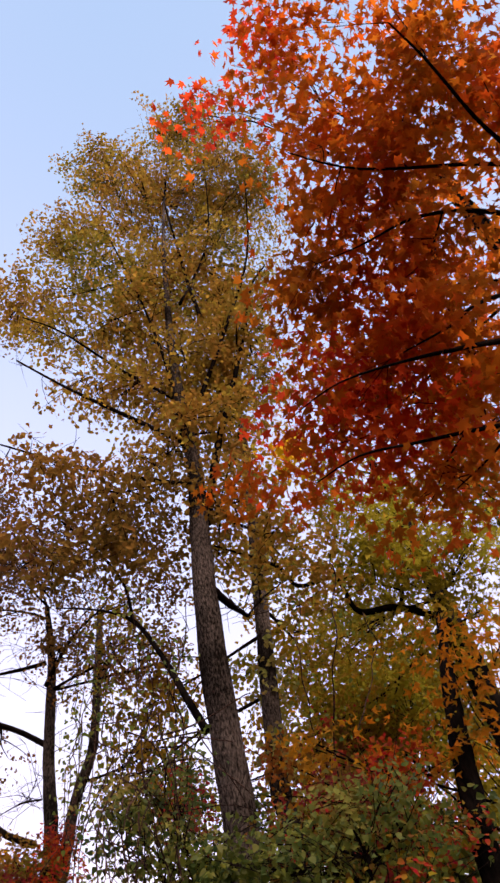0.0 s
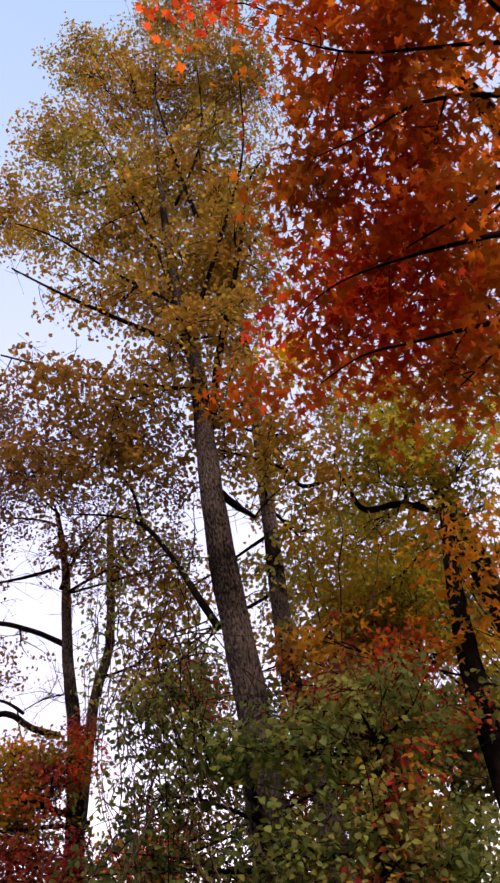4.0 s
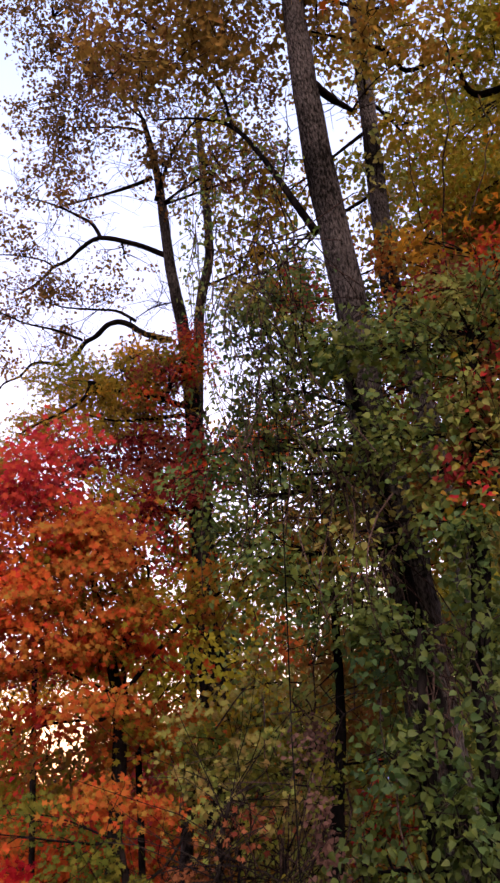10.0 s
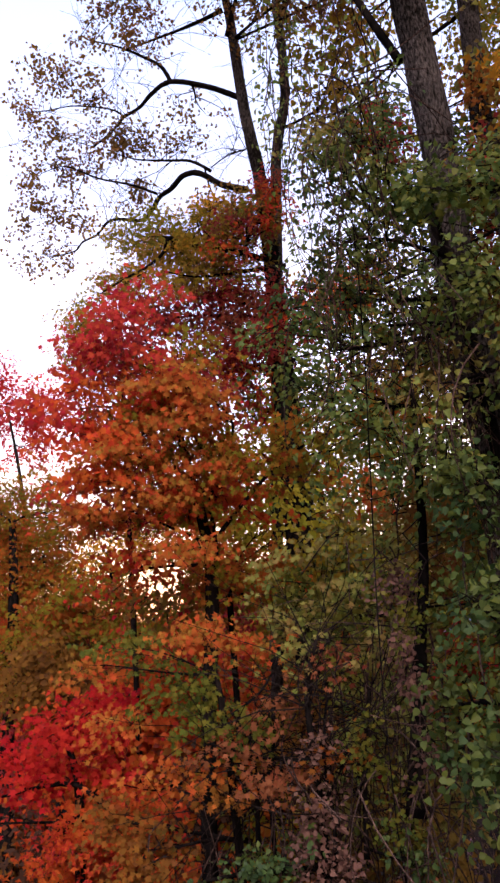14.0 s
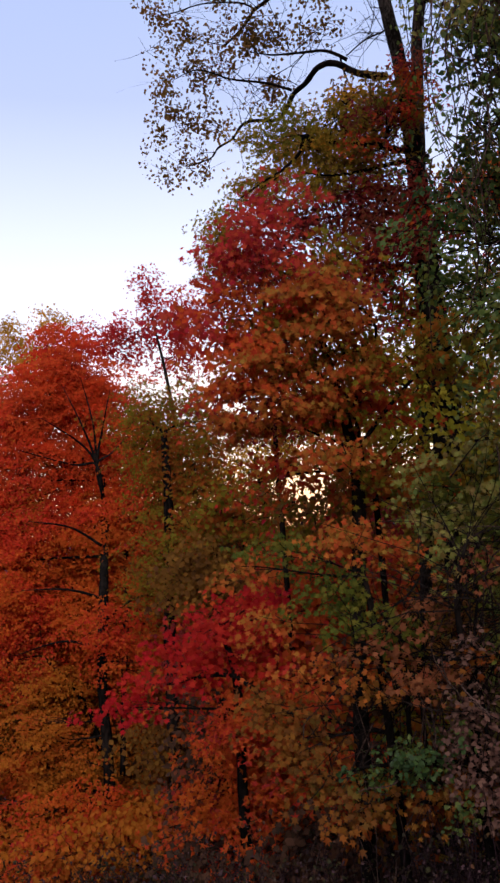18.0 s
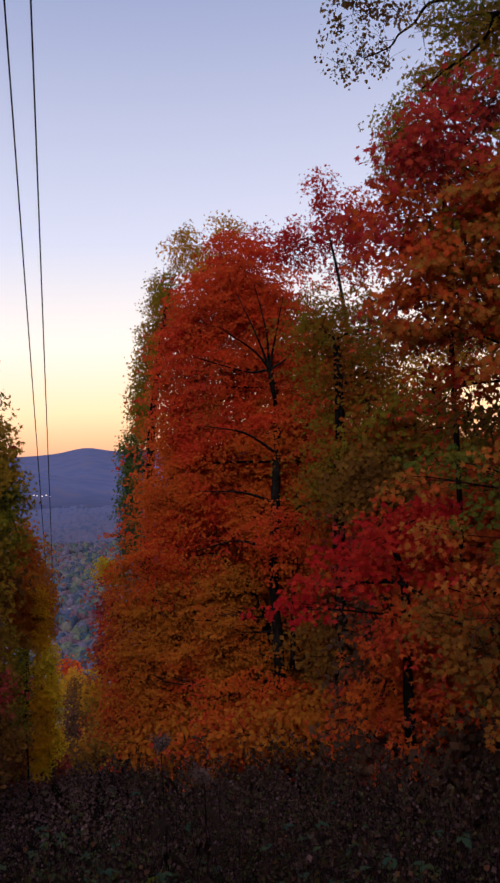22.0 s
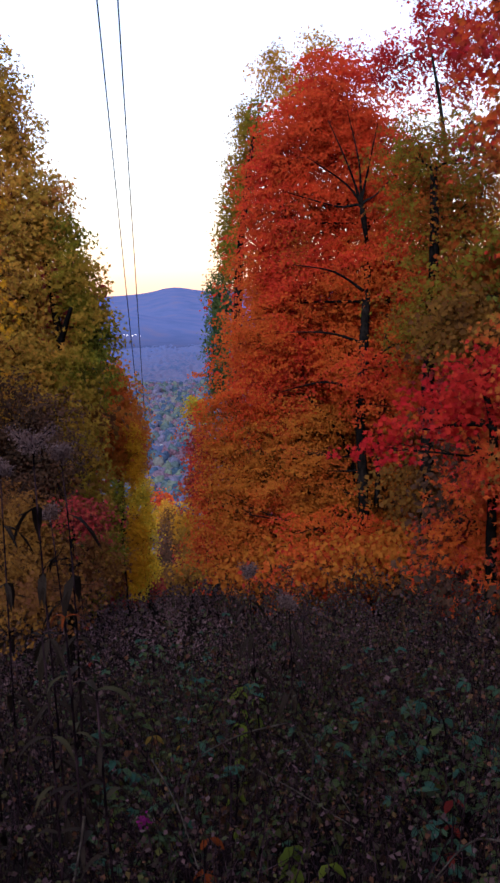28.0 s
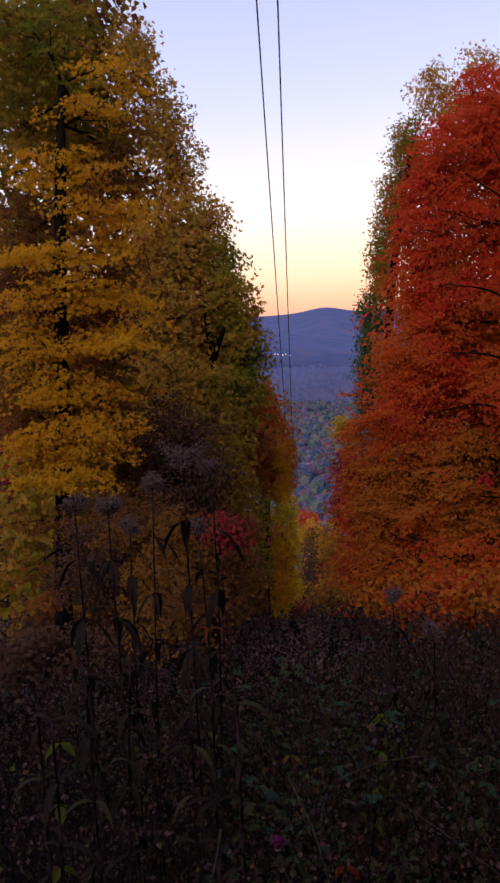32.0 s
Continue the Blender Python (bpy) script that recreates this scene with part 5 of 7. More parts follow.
tree("maple_tree", "young green and orange maple low in the thicket",
     [((33, -17.4, 5.87), 0.03), ((32.5, -7, 5.64), 0.025), ((32.1, -3.2, 5.61), 0.015)],
     [[((31.3, -11.6, 5.70), 0.012), ((29.6, -10, 5.70), 0.009), ((27.6, -10.2, 5.70), 0.006), ((25.4, -9.6, 5.70), 0.003)],
      [((32.6, -6.2, 5.60), 0.010), ((35.1, -4.6, 5.60), 0.008), ((36.9, -2, 5.60), 0.007), ((38.7, -0.3, 5.60), 0.005), ((42, 1.4, 5.60), 0.003)]],
     [("grey_green", [(39.1, 4, 5.6, 0.20, 0.14, 0.3), (42, 1.4, 5.4, 0.17, 0.14, 0.35), (37.2, 0.6, 5.6, 0.16, 0.12, 0.35), (44.5, 3.5, 5.4, 0.15, 0.15, 0.3), (39.2, -2.2, 5.4, 0.15, 0.11, 0.3), (43.9, -1.9, 5.2, 0.15, 0.11, 0.35), (35.9, 3.1, 5.7, 0.14, 0.12, 0.3), (41.7, 6.1, 5.6, 0.16, 0.12, 0.25)]),
      ("leaf_green", [(30.4, -4.5, 5.6, 0.23, 0.20, 0.6), (31.8, -6.5, 5.5, 0.19, 0.14, 0.5), (34.8, -7.7, 5.4, 0.17, 0.11, 0.5), (28.2, -3.2, 5.8, 0.16, 0.12, 0.4), (26.4, -1.1, 6, 0.25, 0.13, 0.4), (38.1, 1.7, 5.9, 0.21, 0.21, 0.4), (41, -0.5, 5.6, 0.23, 0.20, 0.4)]),
      ("maple_dull", [(31.2, -0.4, 5.6, 0.35, 0.10, 0.6), (35.4, -1.3, 5.5, 0.19, 0.08, 0.4), (29.6, -9.1, 5.5, 0.35, 0.10, 0.55), (26.4, -6.1, 5.8, 0.24, 0.12, 0.45), (23.6, -2, 6, 0.21, 0.17, 0.4)]),
      ("low_amber", [(27, -13.6, 5.8, 0.28, 0.21, 0.7), (31.4, -11.2, 5.4, 0.19, 0.08, 0.4), (30.7, -17.8, 5.3, 0.26, 0.13, 0.4), (27.5, -16.3, 5.6, 0.16, 0.16, 0.5), (24.5, -11.6, 6, 0.21, 0.17, 0.5), (36.8, -17.3, 5.2, 0.11, 0.07, 0.3), (42.4, -19, 5, 0.13, 0.09, 0.4), (40, -9, 5, 0.08, 0.06, 0.4)]), ("blush", [(36.1, -6.5, 5.3, 0.13, 0.11, 0.45), (35.3, -10.3, 5.2, 0.13, 0.05, 0.5), (40.3, -3.1, 5.2, 0.07, 0.06, 0.5), (36.9, -9.8, 5.3, 0.15, 0.07, 0.3), (32.4, -8.1, 5.4, 0.23, 0.07, 0.3), (44.4, -17.2, 4.9, 0.10, 0.07, 0.4)])],
     0.044, "maple", 0.3, 2.0, DARK_BARK, 31, per=16, reach=3.2)
tree("vine_tangle", "dry mauve vine column hung with dead leaf and seed",
     [((38.6, -20, 5.3), 0.03), ((38.4, -12, 5.2), 0.025), ((38.2, -5, 5.2), 0.02), ((39.4, -1, 5.2), 0.008)],
     [[((44.5, -13, 5.20), 0.060), ((45.3, -7.8, 5.20), 0.050), ((46.1, -2.4, 5.20), 0.041), ((47, 3.2, 5.20), 0.031), ((47.5, 10.9, 5.20), 0.022), ((47.7, 16.3, 5.20), 0.012)],
      [((34, -15.5, 5.60), 0.020), ((34.3, -10.7, 5.60), 0.015), ((34.1, -7.1, 5.60), 0.010)],
      [((35.2, -14.9, 5.60), 0.016), ((35.2, -10.8, 5.60), 0.013), ((35.8, -7.2, 5.60), 0.010)],
      [((41.1, -15.2, 5.30), 0.018), ((41.5, -10.5, 5.30), 0.015), ((42.4, -5.1, 5.30), 0.012)],
      [((38.9, -17.7, 5.20), 0.014), ((39.2, -12.8, 5.20), 0.012), ((38.9, -8.9, 5.20), 0.010), ((39.7, -4.5, 5.20), 0.008)]],
     [("mauve", [(38.6, -9.2, 5.2, 0.15, 0.18, 0.6), (37.7, -12.4, 5.2, 0.13, 0.22, 0.6), (38.8, -15.8, 5.1, 0.15, 0.21, 0.6), (45.2, -2.7, 5, 0.08, 0.31, 0.5), (46.3, -8.6, 4.9, 0.07, 0.24, 0.5), (45, 1.1, 5.1, 0.11, 0.21, 0.4), (39.7, -17.7, 5, 0.14, 0.14, 0.4), (37, -15, 5.2, 0.11, 0.22, 0.4)]), ("green", [(34.4, -15.5, 5.2, 0.22, 0.13, 0.6), (31.6, -16.3, 5.3, 0.18, 0.10, 0.45), (37.1, -14.4, 5.3, 0.15, 0.11, 0.3), (44.3, -15.6, 4.8, 0.13, 0.17, 0.5), (37.4, -18.6, 5, 0.14, 0.09, 0.3)]), ("leaf_green", [(43.1, -13.8, 4.9, 0.17, 0.10, 0.5), (40.2, -4.2, 5.2, 0.18, 0.09, 0.5), (41.6, -9.4, 5, 0.09, 0.14, 0.35), (44.1, -11.3, 4.9, 0.07, 0.07, 0.4), (42.5, -7, 5, 0.14, 0.08, 0.3), (46.3, -0.5, 4.9, 0.14, 0.14, 0.3)])],
     0.034, "heart", 0.9, 2.0, DARK_BARK, 33, face=0.5, bare=26, category="vine", twig_share=1.0, twig_r=0.004)
tree("maple_tree", "crimson young maple beside the orange one",
     [((22.6, -16.4, 8.34), 0.05), ((22.7, -9.7, 8.12), 0.04), ((21.8, -6, 8.04), 0.02)], [[((25.6, -12.1, 8), 0.03), ((22.4, -9.3, 8), 0.025), ((17.9, -9.5, 8), 0.01)]],
     [("crimson", [(25.1, -4.2, 8.1, 0.17, 0.12, 0.7), (23.8, -5.6, 8, 0.26, 0.13, 0.8), (21.8, -4.9, 8.3, 0.16, 0.1, 0.6), (21.6, -6.6, 8, 0.34, 0.13, 0.9), (18.6, -7.2, 8.2, 0.27, 0.12, 0.8), (20.4, -8.6, 8, 0.36, 0.12, 0.8), (23.6, -8.0, 8.1, 0.26, 0.12, 0.7), (17.0, -9.2, 8.2, 0.26, 0.1, 0.7), (15.3, -10.7, 8.2, 0.16, 0.07, 0.6)])], 0.066, "maple", 0.25, 2.2, DARK_BARK, 37, per=22, reach=3.4)
tree("maple_tree", "low orange maple crowding the edge of the cut",
     [((21.3, -19.7, 9.56), 0.06), ((21.6, -14.1, 9.28), 0.05), ((21.4, -10.2, 9.15), 0.03)], [],
     [("maple_orange", [(23.4, -17.1, 9, 0.75, 0.46), (24.3, -13.4, 9, 0.58, 0.53)]),
      ("maple_rust", [(21.7, -19.3, 9.4, 0.55, 0.36, 0.8), (24.8, -18.6, 8.6, 0.65, 0.48, 0.8), (24.4, -12.6, 8, 0.62, 0.37, 0.7), (28.7, -15.1, 7, 0.44, 0.24, 0.3)])],
     0.066, "trefoil", 0.25, 3.2, DARK_BARK, 41, per=30, reach=3.4)
tree("maple_tree", "olive shaded tree between the red crowns",
     [((18.3, -7.1, 13.1), 0.1), ((18.8, 2.5, 13.01), 0.08), ((18.8, 7.9, 13.12), 0.05)],
     [[((25.8, -0.6, 13), 0.06), ((25.5, 3, 13.02), 0.045), ((25.1, 5.4, 13.06), 0.03)]],
     [("turning", [(17.7, 8.7, 13.5, 0.59, 0.67)]), ("turning", [(19.5, 4.3, 13.5, 0.85, 0.78), (18.4, -1.7, 13, 0.68, 0.78, 0.9), (22.1, -1.8, 12.5, 0.63, 0.83, 0.9), (24.6, -0.9, 12, 1.06, 0.57)]),
      ("turning", [(21, 8.4, 14, 0.6, 0.77, 0.8), (26.4, 7.3, 14, 0.96, 0.39, 0.6), (24.9, 3, 14, 0.68, 0.49, 0.15), (21.3, 5, 13.5, 0.54, 0.72), (22.7, 1, 13, 0.95, 0.35)])],
     0.062, "trefoil", 0.22, 2.5, DARK_BARK, 43, per=30, reach=4)
# the great red maple beside the cut
tree("maple_tree", "broad maple blazing red above and orange below",
     [((13.7, -14.4, 14.66), 0.095), ((13.6, -8.5, 14.46), 0.085), ((14, -3, 15.02), 0.09), ((14.3, 4.6, 16.45), 0.06), ((12.9, 11.8, 17.37), 0.015)],
     [[((14.6, -14.8, 14.79), 0.05), ((15, -9.3, 14.69), 0.045), ((15.4, -5, 15.56), 0.06), ((15.7, 0.7, 16.3), 0.05)],
      [((13.3, -13.3, 16.44), 0.07), ((12.4, -10.1, 16.15), 0.05), ((9.7, -6.8, 15.91), 0.03)]] +
     [[((14.3, 3.6, 15.6), 0.035), ((14.0, 5.8, 15.4), 0.028), ((az0, el0, 15.5), 0.018), ((az1, el1, 15.9), 0.006)]
      for az0, el0, az1, el1 in ((12.9, 7.4, 10.4, 9.2), (13.2, 8.4, 11.9, 11.4), (13.9, 8.6, 13.2, 11.9), (14.5, 8.2, 15.2, 11.0), (12.4, 5.9, 9.0, 7.0), (15.1, 6.6, 17.0, 8.4))] +
     [[((14.0, 0.2, 15.2), 0.03), ((12.0, 1.6, 15.1), 0.02), ((9.2, 2.2, 15.1), 0.006)], [((13.9, -3.4, 14.6), 0.03), ((11.6, -2.6, 14.5), 0.02), ((8.6, -2.4, 14.6), 0.006)],
      [((13.8, -6.8, 14.2), 0.03), ((11.2, -6.0, 14.1), 0.02), ((8.0, -6.6, 14.2), 0.006)], [((13.9, -5.0, 14.2), 0.03), ((16.0, -3.6, 14.1), 0.02), ((18.2, -3.4, 14.2), 0.006)]],
     ([("maple_orange", [(7.3, -0.4, 16.5, 0.52, 1.02), (13.7, -5.4, 13.9, 0.75, 0.57, 0.6), (15.6, -7.8, 13.9, 0.56, 0.38, 0.6), (11.8, -16.4, 14, 1.04, 0.38, 0.7), (17.3, 6.5, 16.4, 1.01, 1.02), (14.6, 1.8, 16.2, 1.46, 0.9), (8.4, 4.5, 16.6, 0.69, 1.04)]),
      ("maple_red", [(7.5, 5.7, 16.8, 0.5, 0.88), (8.1, 8.6, 17, 0.45, 0.54), (14.3, 10.6, 16.7, 0.92, 0.8), (12, 13, 16.8, 0.8, 0.79), (9, 9.6, 16.9, 0.58, 1.04)])] +
     [("maple_amber", [(10.4, -12.3, 14.7, 0.53, 0.31, 0.6), (12.3, -13.8, 14.6, 0.41, 0.31, 0.5), (9, -11, 14.8, 0.41, 0.25, 0.5)]),
      ("maple_amber", [(3.7, -9.6, 16.3, 0.42, 0.7), (3.6, -14, 16.1, 0.4, 0.8)]),
      ("maple_rust", [(19.4, 1.6, 15.6, 0.96, 0.86, 0.7), (2.7, -11.4, 16.5, 0.3, 0.68), (2.2, -14.5, 16, 0.26, 0.55), (2.4, -17.3, 15.8, 0.32, 0.53)]),
      ("maple_red", [(12.2, 13.5, 17.5, 0.66, 0.62, 0.8), (11, 10.2, 17, 1.1, 0.85), (14, 8.9, 17, 1.09, 1.07, 0.8), (7.9, 8.2, 17, 0.67, 0.54, 0.7), (10.9, 5.9, 16.8, 1.33, 0.87), (16.2, 4.5, 16.8, 0.98, 0.98)])] +
     [("maple_orange", [(8.4, 1.9, 16.5, 1.01, 0.89), (13.8, 0.8, 16.3, 1.51, 0.99), (7.6, -2.7, 16, 1.15, 0.99), (12.9, -4.5, 16, 1.51, 0.99), (6.1, -7.4, 16, 1.08, 0.89), (17.6, -4.7, 16.2, 0.96, 1.1)]),
      ("maple_amber", [(9.6, -9.2, 16, 1.21, 0.78), (5.3, -12.6, 16, 0.98, 0.89), (17.5, -10.9, 16, 1.05, 0.98), (9, -14.7, 15.6, 1.18, 0.75), (13.8, -16.4, 15.4, 1.24, 0.63, 0.5), (19.4, -14.8, 15, 0.97, 1.1)]),
      ("maple_amber", [(5.0, -17.3, 15.6, 0.97, 0.64), (11.3, -19.5, 15, 1.41, 0.6)])]),
     0.052, "kite", 0.10, 1.75, DARK_BARK, 47, per=44, reach=4.4)
tree("poplar_tree", "tall narrow olive poplar behind the red maple",
     [((4.5, -14.6, 24.8), 0.16), ((5.4, 1.2, 24.01), 0.12), ((6.8, 10.4, 24.4), 0.05)], [],
     [("green", [(3.9, -4.2, 25, 0.42, 1.56), (4.1, -0.2, 25, 0.41, 1.19)]), ("olive", [(5, 3.5, 25, 0.47, 1.33), (5.9, 7.2, 25, 0.57, 1.13), (6.9, 10.8, 25, 0.59, 1.08)]),
      ("ochre", [(8.5, 14.7, 25, 0.63, 0.58, 0.5), (11.6, 15.7, 25, 0.7, 0.5, 0.4), (10, 13, 25, 0.96, 0.74, 0.6)])], 0.085, "trefoil", 0.6, 3.8, DARK_BARK, 53)
tree("cherry_tree", "sparse pink-crimson crown above the red maple",
     [((19.9, 0.5, 19), 0.08), ((19.5, 9.6, 19.27), 0.05), ((18.5, 15.9, 19.76), 0.012)], [],
     [("crimson", [(18.2, 17.3, 21, 0.5, 0.85, 0.35), (16.4, 14.3, 21, 0.87, 0.72, 0.5), (20.2, 15.7, 21, 0.86, 0.86, 0.5), (19.9, 12.5, 21, 0.87, 0.72, 0.3), (14.4, 14.4, 21, 0.57, 0.57, 0.3)])], 0.09, "trefoil", 0.8, 3.0, DARK_BARK, 59, twig_share=1.0)
# left side of the cut
tree("maple_tree", "golden maple with layered sprays on a dark straight trunk",
     [((-18.8, -19.4, 12.72), 0.13), ((-18, -8.7, 12.14), 0.12), ((-17.1, 5.8, 12.06), 0.09), ((-16.2, 15.9, 12.48), 0.05)], [],
     ([("maple_gold", [(-12.8, 16.9, 12.2, 0.45, 0.32, 0.8), (-13.7, 14.6, 12.2, 0.62, 0.24, 0.8), (-16.2, 10.8, 12.2, 0.86, 0.29, 0.9), (-13.8, 8.1, 12, 0.71, 0.25), (-17, 5.4, 12, 1.18, 0.28), (-16.5, 2.6, 11.9, 1.31, 0.31)]),
      ("maple_gold", [(-14.4, -0.4, 11.8, 0.8, 0.26), (-19, -0.9, 11.8, 0.7, 0.31), (-17.3, -3.7, 11.8, 1.03, 0.29), (-16.8, -6.7, 11.6, 0.86, 0.28), (-19.9, -7.8, 11.6, 0.61, 0.26), (-17.4, -9.7, 11.5, 0.77, 0.26, 0.9)])] +
     [("low_amber", [(-20, -12.8, 11.4, 0.68, 0.16, 0.5), (-17.4, -14.2, 11.4, 0.53, 0.13, 0.45), (-21, -16.1, 11.4, 0.5, 0.14, 0.45), (-19.3, -18, 11.2, 0.5, 0.1, 0.3), (-20.8, -4.6, 12, 0.39, 0.48, 0.8)]),
      ("olive", [(-17.7, 18.7, 13, 1.17, 0.8), (-19.3, 13.2, 13.5, 0.83, 0.73), (-15.6, 13.9, 13.8, 0.69, 0.58, 0.9), (-20.2, -2.4, 13.6, 0.98, 1, 0.8)]),
      ("brown", [(-19.1, 6.6, 13.5, 0.78, 0.87), (-12.8, 11.5, 14, 0.54, 0.88), (-19.2, 1.4, 13.6, 1.07, 1.09, 0.9), (-16.3, -4.9, 13.6, 1.2, 1.11, 0.8), (-13.8, 2.7, 14, 0.85, 1.04, 0.8)])]),
     0.068, "trefoil", 0.10, 2.1, DARK_BARK, 61, per=34, reach=3.4)
tree("oak_tree", "tall oak in dull brown and olive leaf by the cut",
     [((-7.6, -12.6, 18.45), 0.13), ((-7.1, -3.1, 18.33), 0.09), ((-8.4, 8.9, 19.23), 0.04), ((-9.6, 14.2, 19.81), 0.012)], [[((-7.5, -3.9, 17.54), 0.07), ((-6.8, -1.5, 17.31), 0.06), ((-6.2, 0, 17.2), 0.04)]],
     [("oak", [(-10, 13.9, 19, 0.61, 0.81), (-9.1, 10.7, 19, 0.56, 0.96), (-11.3, 17.5, 19, 0.47, 0.88)]), ("oak", [(-9.7, 5.9, 18.5, 1, 1.1), (-10.5, 0.6, 18, 0.99, 1.36), (-7.4, 7, 18.5, 0.56, 0.85)]),
      ("olive", [(-6.5, 4.7, 18.5, 0.57, 0.74), (-5.7, 1.6, 18, 0.56, 0.86), (-5, -1.6, 18, 0.56, 0.87)]), ("olive", [(-6.4, -4.7, 17.5, 0.85, 0.85), (-6.8, -8.7, 17, 0.53, 0.71), (-6.5, -11.1, 17, 0.47, 0.71)]), ("oak", [(-9.6, -5.3, 17, 1.06, 1.06, 0.8)])],
     0.1, "trefoil", 0.45, 3.0, DARK_BARK, 67)
tree("maple_tree", "orange maple farther down the cut",
     [((-3.9, -18.3, 25.28), 0.1), ((-3.6, -8.8, 24.29), 0.06)], [], [("maple_amber", [(-3.6, -5.6, 25, 0.38, 0.87), (-3.5, -8.4, 25, 0.73, 1.04)]), ("maple_amber", [(-3.7, -9.2, 23.5, 0.62, 0.92), (-3.4, -10.4, 25, 0.7, 0.7), (-3.7, -10.1, 24, 0.59, 0.86)])], 0.1, "kite", 0.5, 5, DARK_BARK, 71)
tree("birch_tree", "slim birch turning from gold to olive beside the cut",
     [((-2.4, -20.3, 23.6), 0.05), ((-2.1, -12.9, 23.3), 0.025)], [],
     [("maple_gold", [(-2.6, -9.2, 23, 0.14, 0.38, 1), (-2.7, -11.3, 23, 0.19, 0.64, 1), (-3.2, -18.4, 22, 0.28, 0.67, 1), (-2.8, -16.1, 22.3, 0.28, 0.68, 0.9)]),
      ("birch", [(-2.9, -13.5, 23.2, 0.16, 0.49, 0.9), (-2.2, -13.1, 22.6, 0.13, 0.54, 1), (-2, -15.5, 22.5, 0.13, 0.63, 1), (-2.1, -18.1, 22.2, 0.14, 0.62, 0.8), (-3, -19.5, 22, 0.18, 0.31, 0.8)])], 0.07, "kite", 0.5, 4.5, DARK_BARK, 73)
tree("maple_tree", "dull olive sapling in front of the birch",
     [((-3.9, -20.4, 21), 0.03), ((-3.9, -14.5, 21), 0.015)], [],
     [("olive", [(-4.3, -13.2, 21, 0.16, 0.64, 0.8), (-4.4, -16.3, 20.8, 0.17, 0.64, 0.8)]), ("brown", [(-4.8, -15.5, 21.2, 0.21, 0.74, 0.8), (-4.7, -19, 20.6, 0.23, 0.43, 0.8)])], 0.08, "kite", 0.5, 3.0, DARK_BARK, 75)
tree("sumac_bush", "crimson sumac bush among brown brush",
     [((-8, -20, 9.58), 0.03), ((-7.3, -15, 9.32), 0.015)], [], [("maroon", [(-6.7, -14.4, 9, 0.27, 0.22, 0.9)]), ("brown", [(-10.2, -14.4, 9.5, 0.46, 0.39, 0.7), (-6.2, -17.4, 10, 0.41, 0.4, 0.8), (-11.2, -17.9, 9, 0.55, 0.42, 0.8), (-12.9, -13.5, 10, 0.48, 0.48, 0.8)])], 0.05, "trefoil", 0.5, 2.2, DARK_BARK, 79, "bush")

# brush and saplings that close the wood behind
def thicket(label, spots, kinds, seed, size=0.09, cover=2.0, name="brush_thicket"):
    """Low brush: several stems with mixed leaf."""
    first = spots[0]
    return tree(name, label, [((first[0], first[1] - 3, first[2]), 0.03), ((first[0], first[1] - 1, first[2]), 0.022), ((first[0] + 0.3, first[1], first[2]), 0.012)], [],
                [(k, [b for i, b in enumerate(spots) if i % len(kinds) == n]) for n, k in enumerate(kinds)], size, "kite", 0.7, cover, DARK_BARK, seed, "bush", "brush in the wood", twig_share=0.9)


thicket("brown and olive brush under the maples", [(26.1, -5.7, 10, 1.07, 0.51), (23.1, 1.5, 12, 0.9, 0.48), (21.3, -2.6, 11, 0.73, 0.5), (29.8, -2.2, 10, 0.95, 0.46, 0.7), (34.4, -11.8, 8, 0.77, 0.43, 0.7), (38.7, -7.4, 8, 0.77, 0.55, 0.7), (28, -14.3, 8.5, 0.81, 0.53), (35.3, -17.5, 7, 0.73, 0.42, 0.8)], ["maple_rust", "turning", "brown"], 101)
thicket("dark green and brown brush by the tulip tree", [(41.2, 1.8, 8.5, 0.62, 0.74, 0.4), (43.4, -5.9, 7, 0.49, 0.57, 0.8), (43.7, -14.6, 6, 0.43, 0.47, 0.8), (39.6, 7.9, 9, 0.67, 0.56, 0.25), (40.5, -11.1, 6.5, 0.45, 0.46, 0.7), (50.3, 7.6, 7, 0.67, 0.55, 0.8), (56.9, 6.7, 6.5, 0.44, 0.58, 0.9), (55.2, -0.8, 6, 0.39, 0.35, 0.9)], ["vine", "grey_green", "tulip_brown"], 103, size=0.065)
thicket("reddish brush beyond the vines", [(38.7, 11.4, 9, 0.85, 0.51, 0.3), (33.8, 15.5, 9, 0.85, 0.53, 0.6), (44.6, 5.4, 8, 0.78, 0.52, 0.3), (37.1, 4.4, 8.5, 0.87, 0.54, 0.4), (30.6, 2.7, 8.5, 0.79, 0.51, 0.6), (42.2, -0.1, 7.5, 0.75, 0.41, 0.55)], ["olive_light", "mix", "grey_green"], 107, size=0.065, cover=1.5)
thicket("leafy understorey high behind the vines", [(61.9, 36.3, 11, 0.78, 0.74, 0.6), (68.1, 35, 11, 0.82, 0.8, 0.7), (70.3, 29.2, 10, 0.53, 0.72, 0.8), (60.7, 29.5, 9, 0.72, 0.55, 0.8), (80.4, 47.4, 12, 0.68, 1.2, 0.7), (54, 29.5, 9, 0.51, 0.45, 0.5), (65.4, 34.7, 10, 0.62, 0.92, 0.8), (60.7, 32.7, 10, 0.71, 0.74, 0.7)], ["olive", "vine", "olive_light", "mix"], 109, size=0.065)
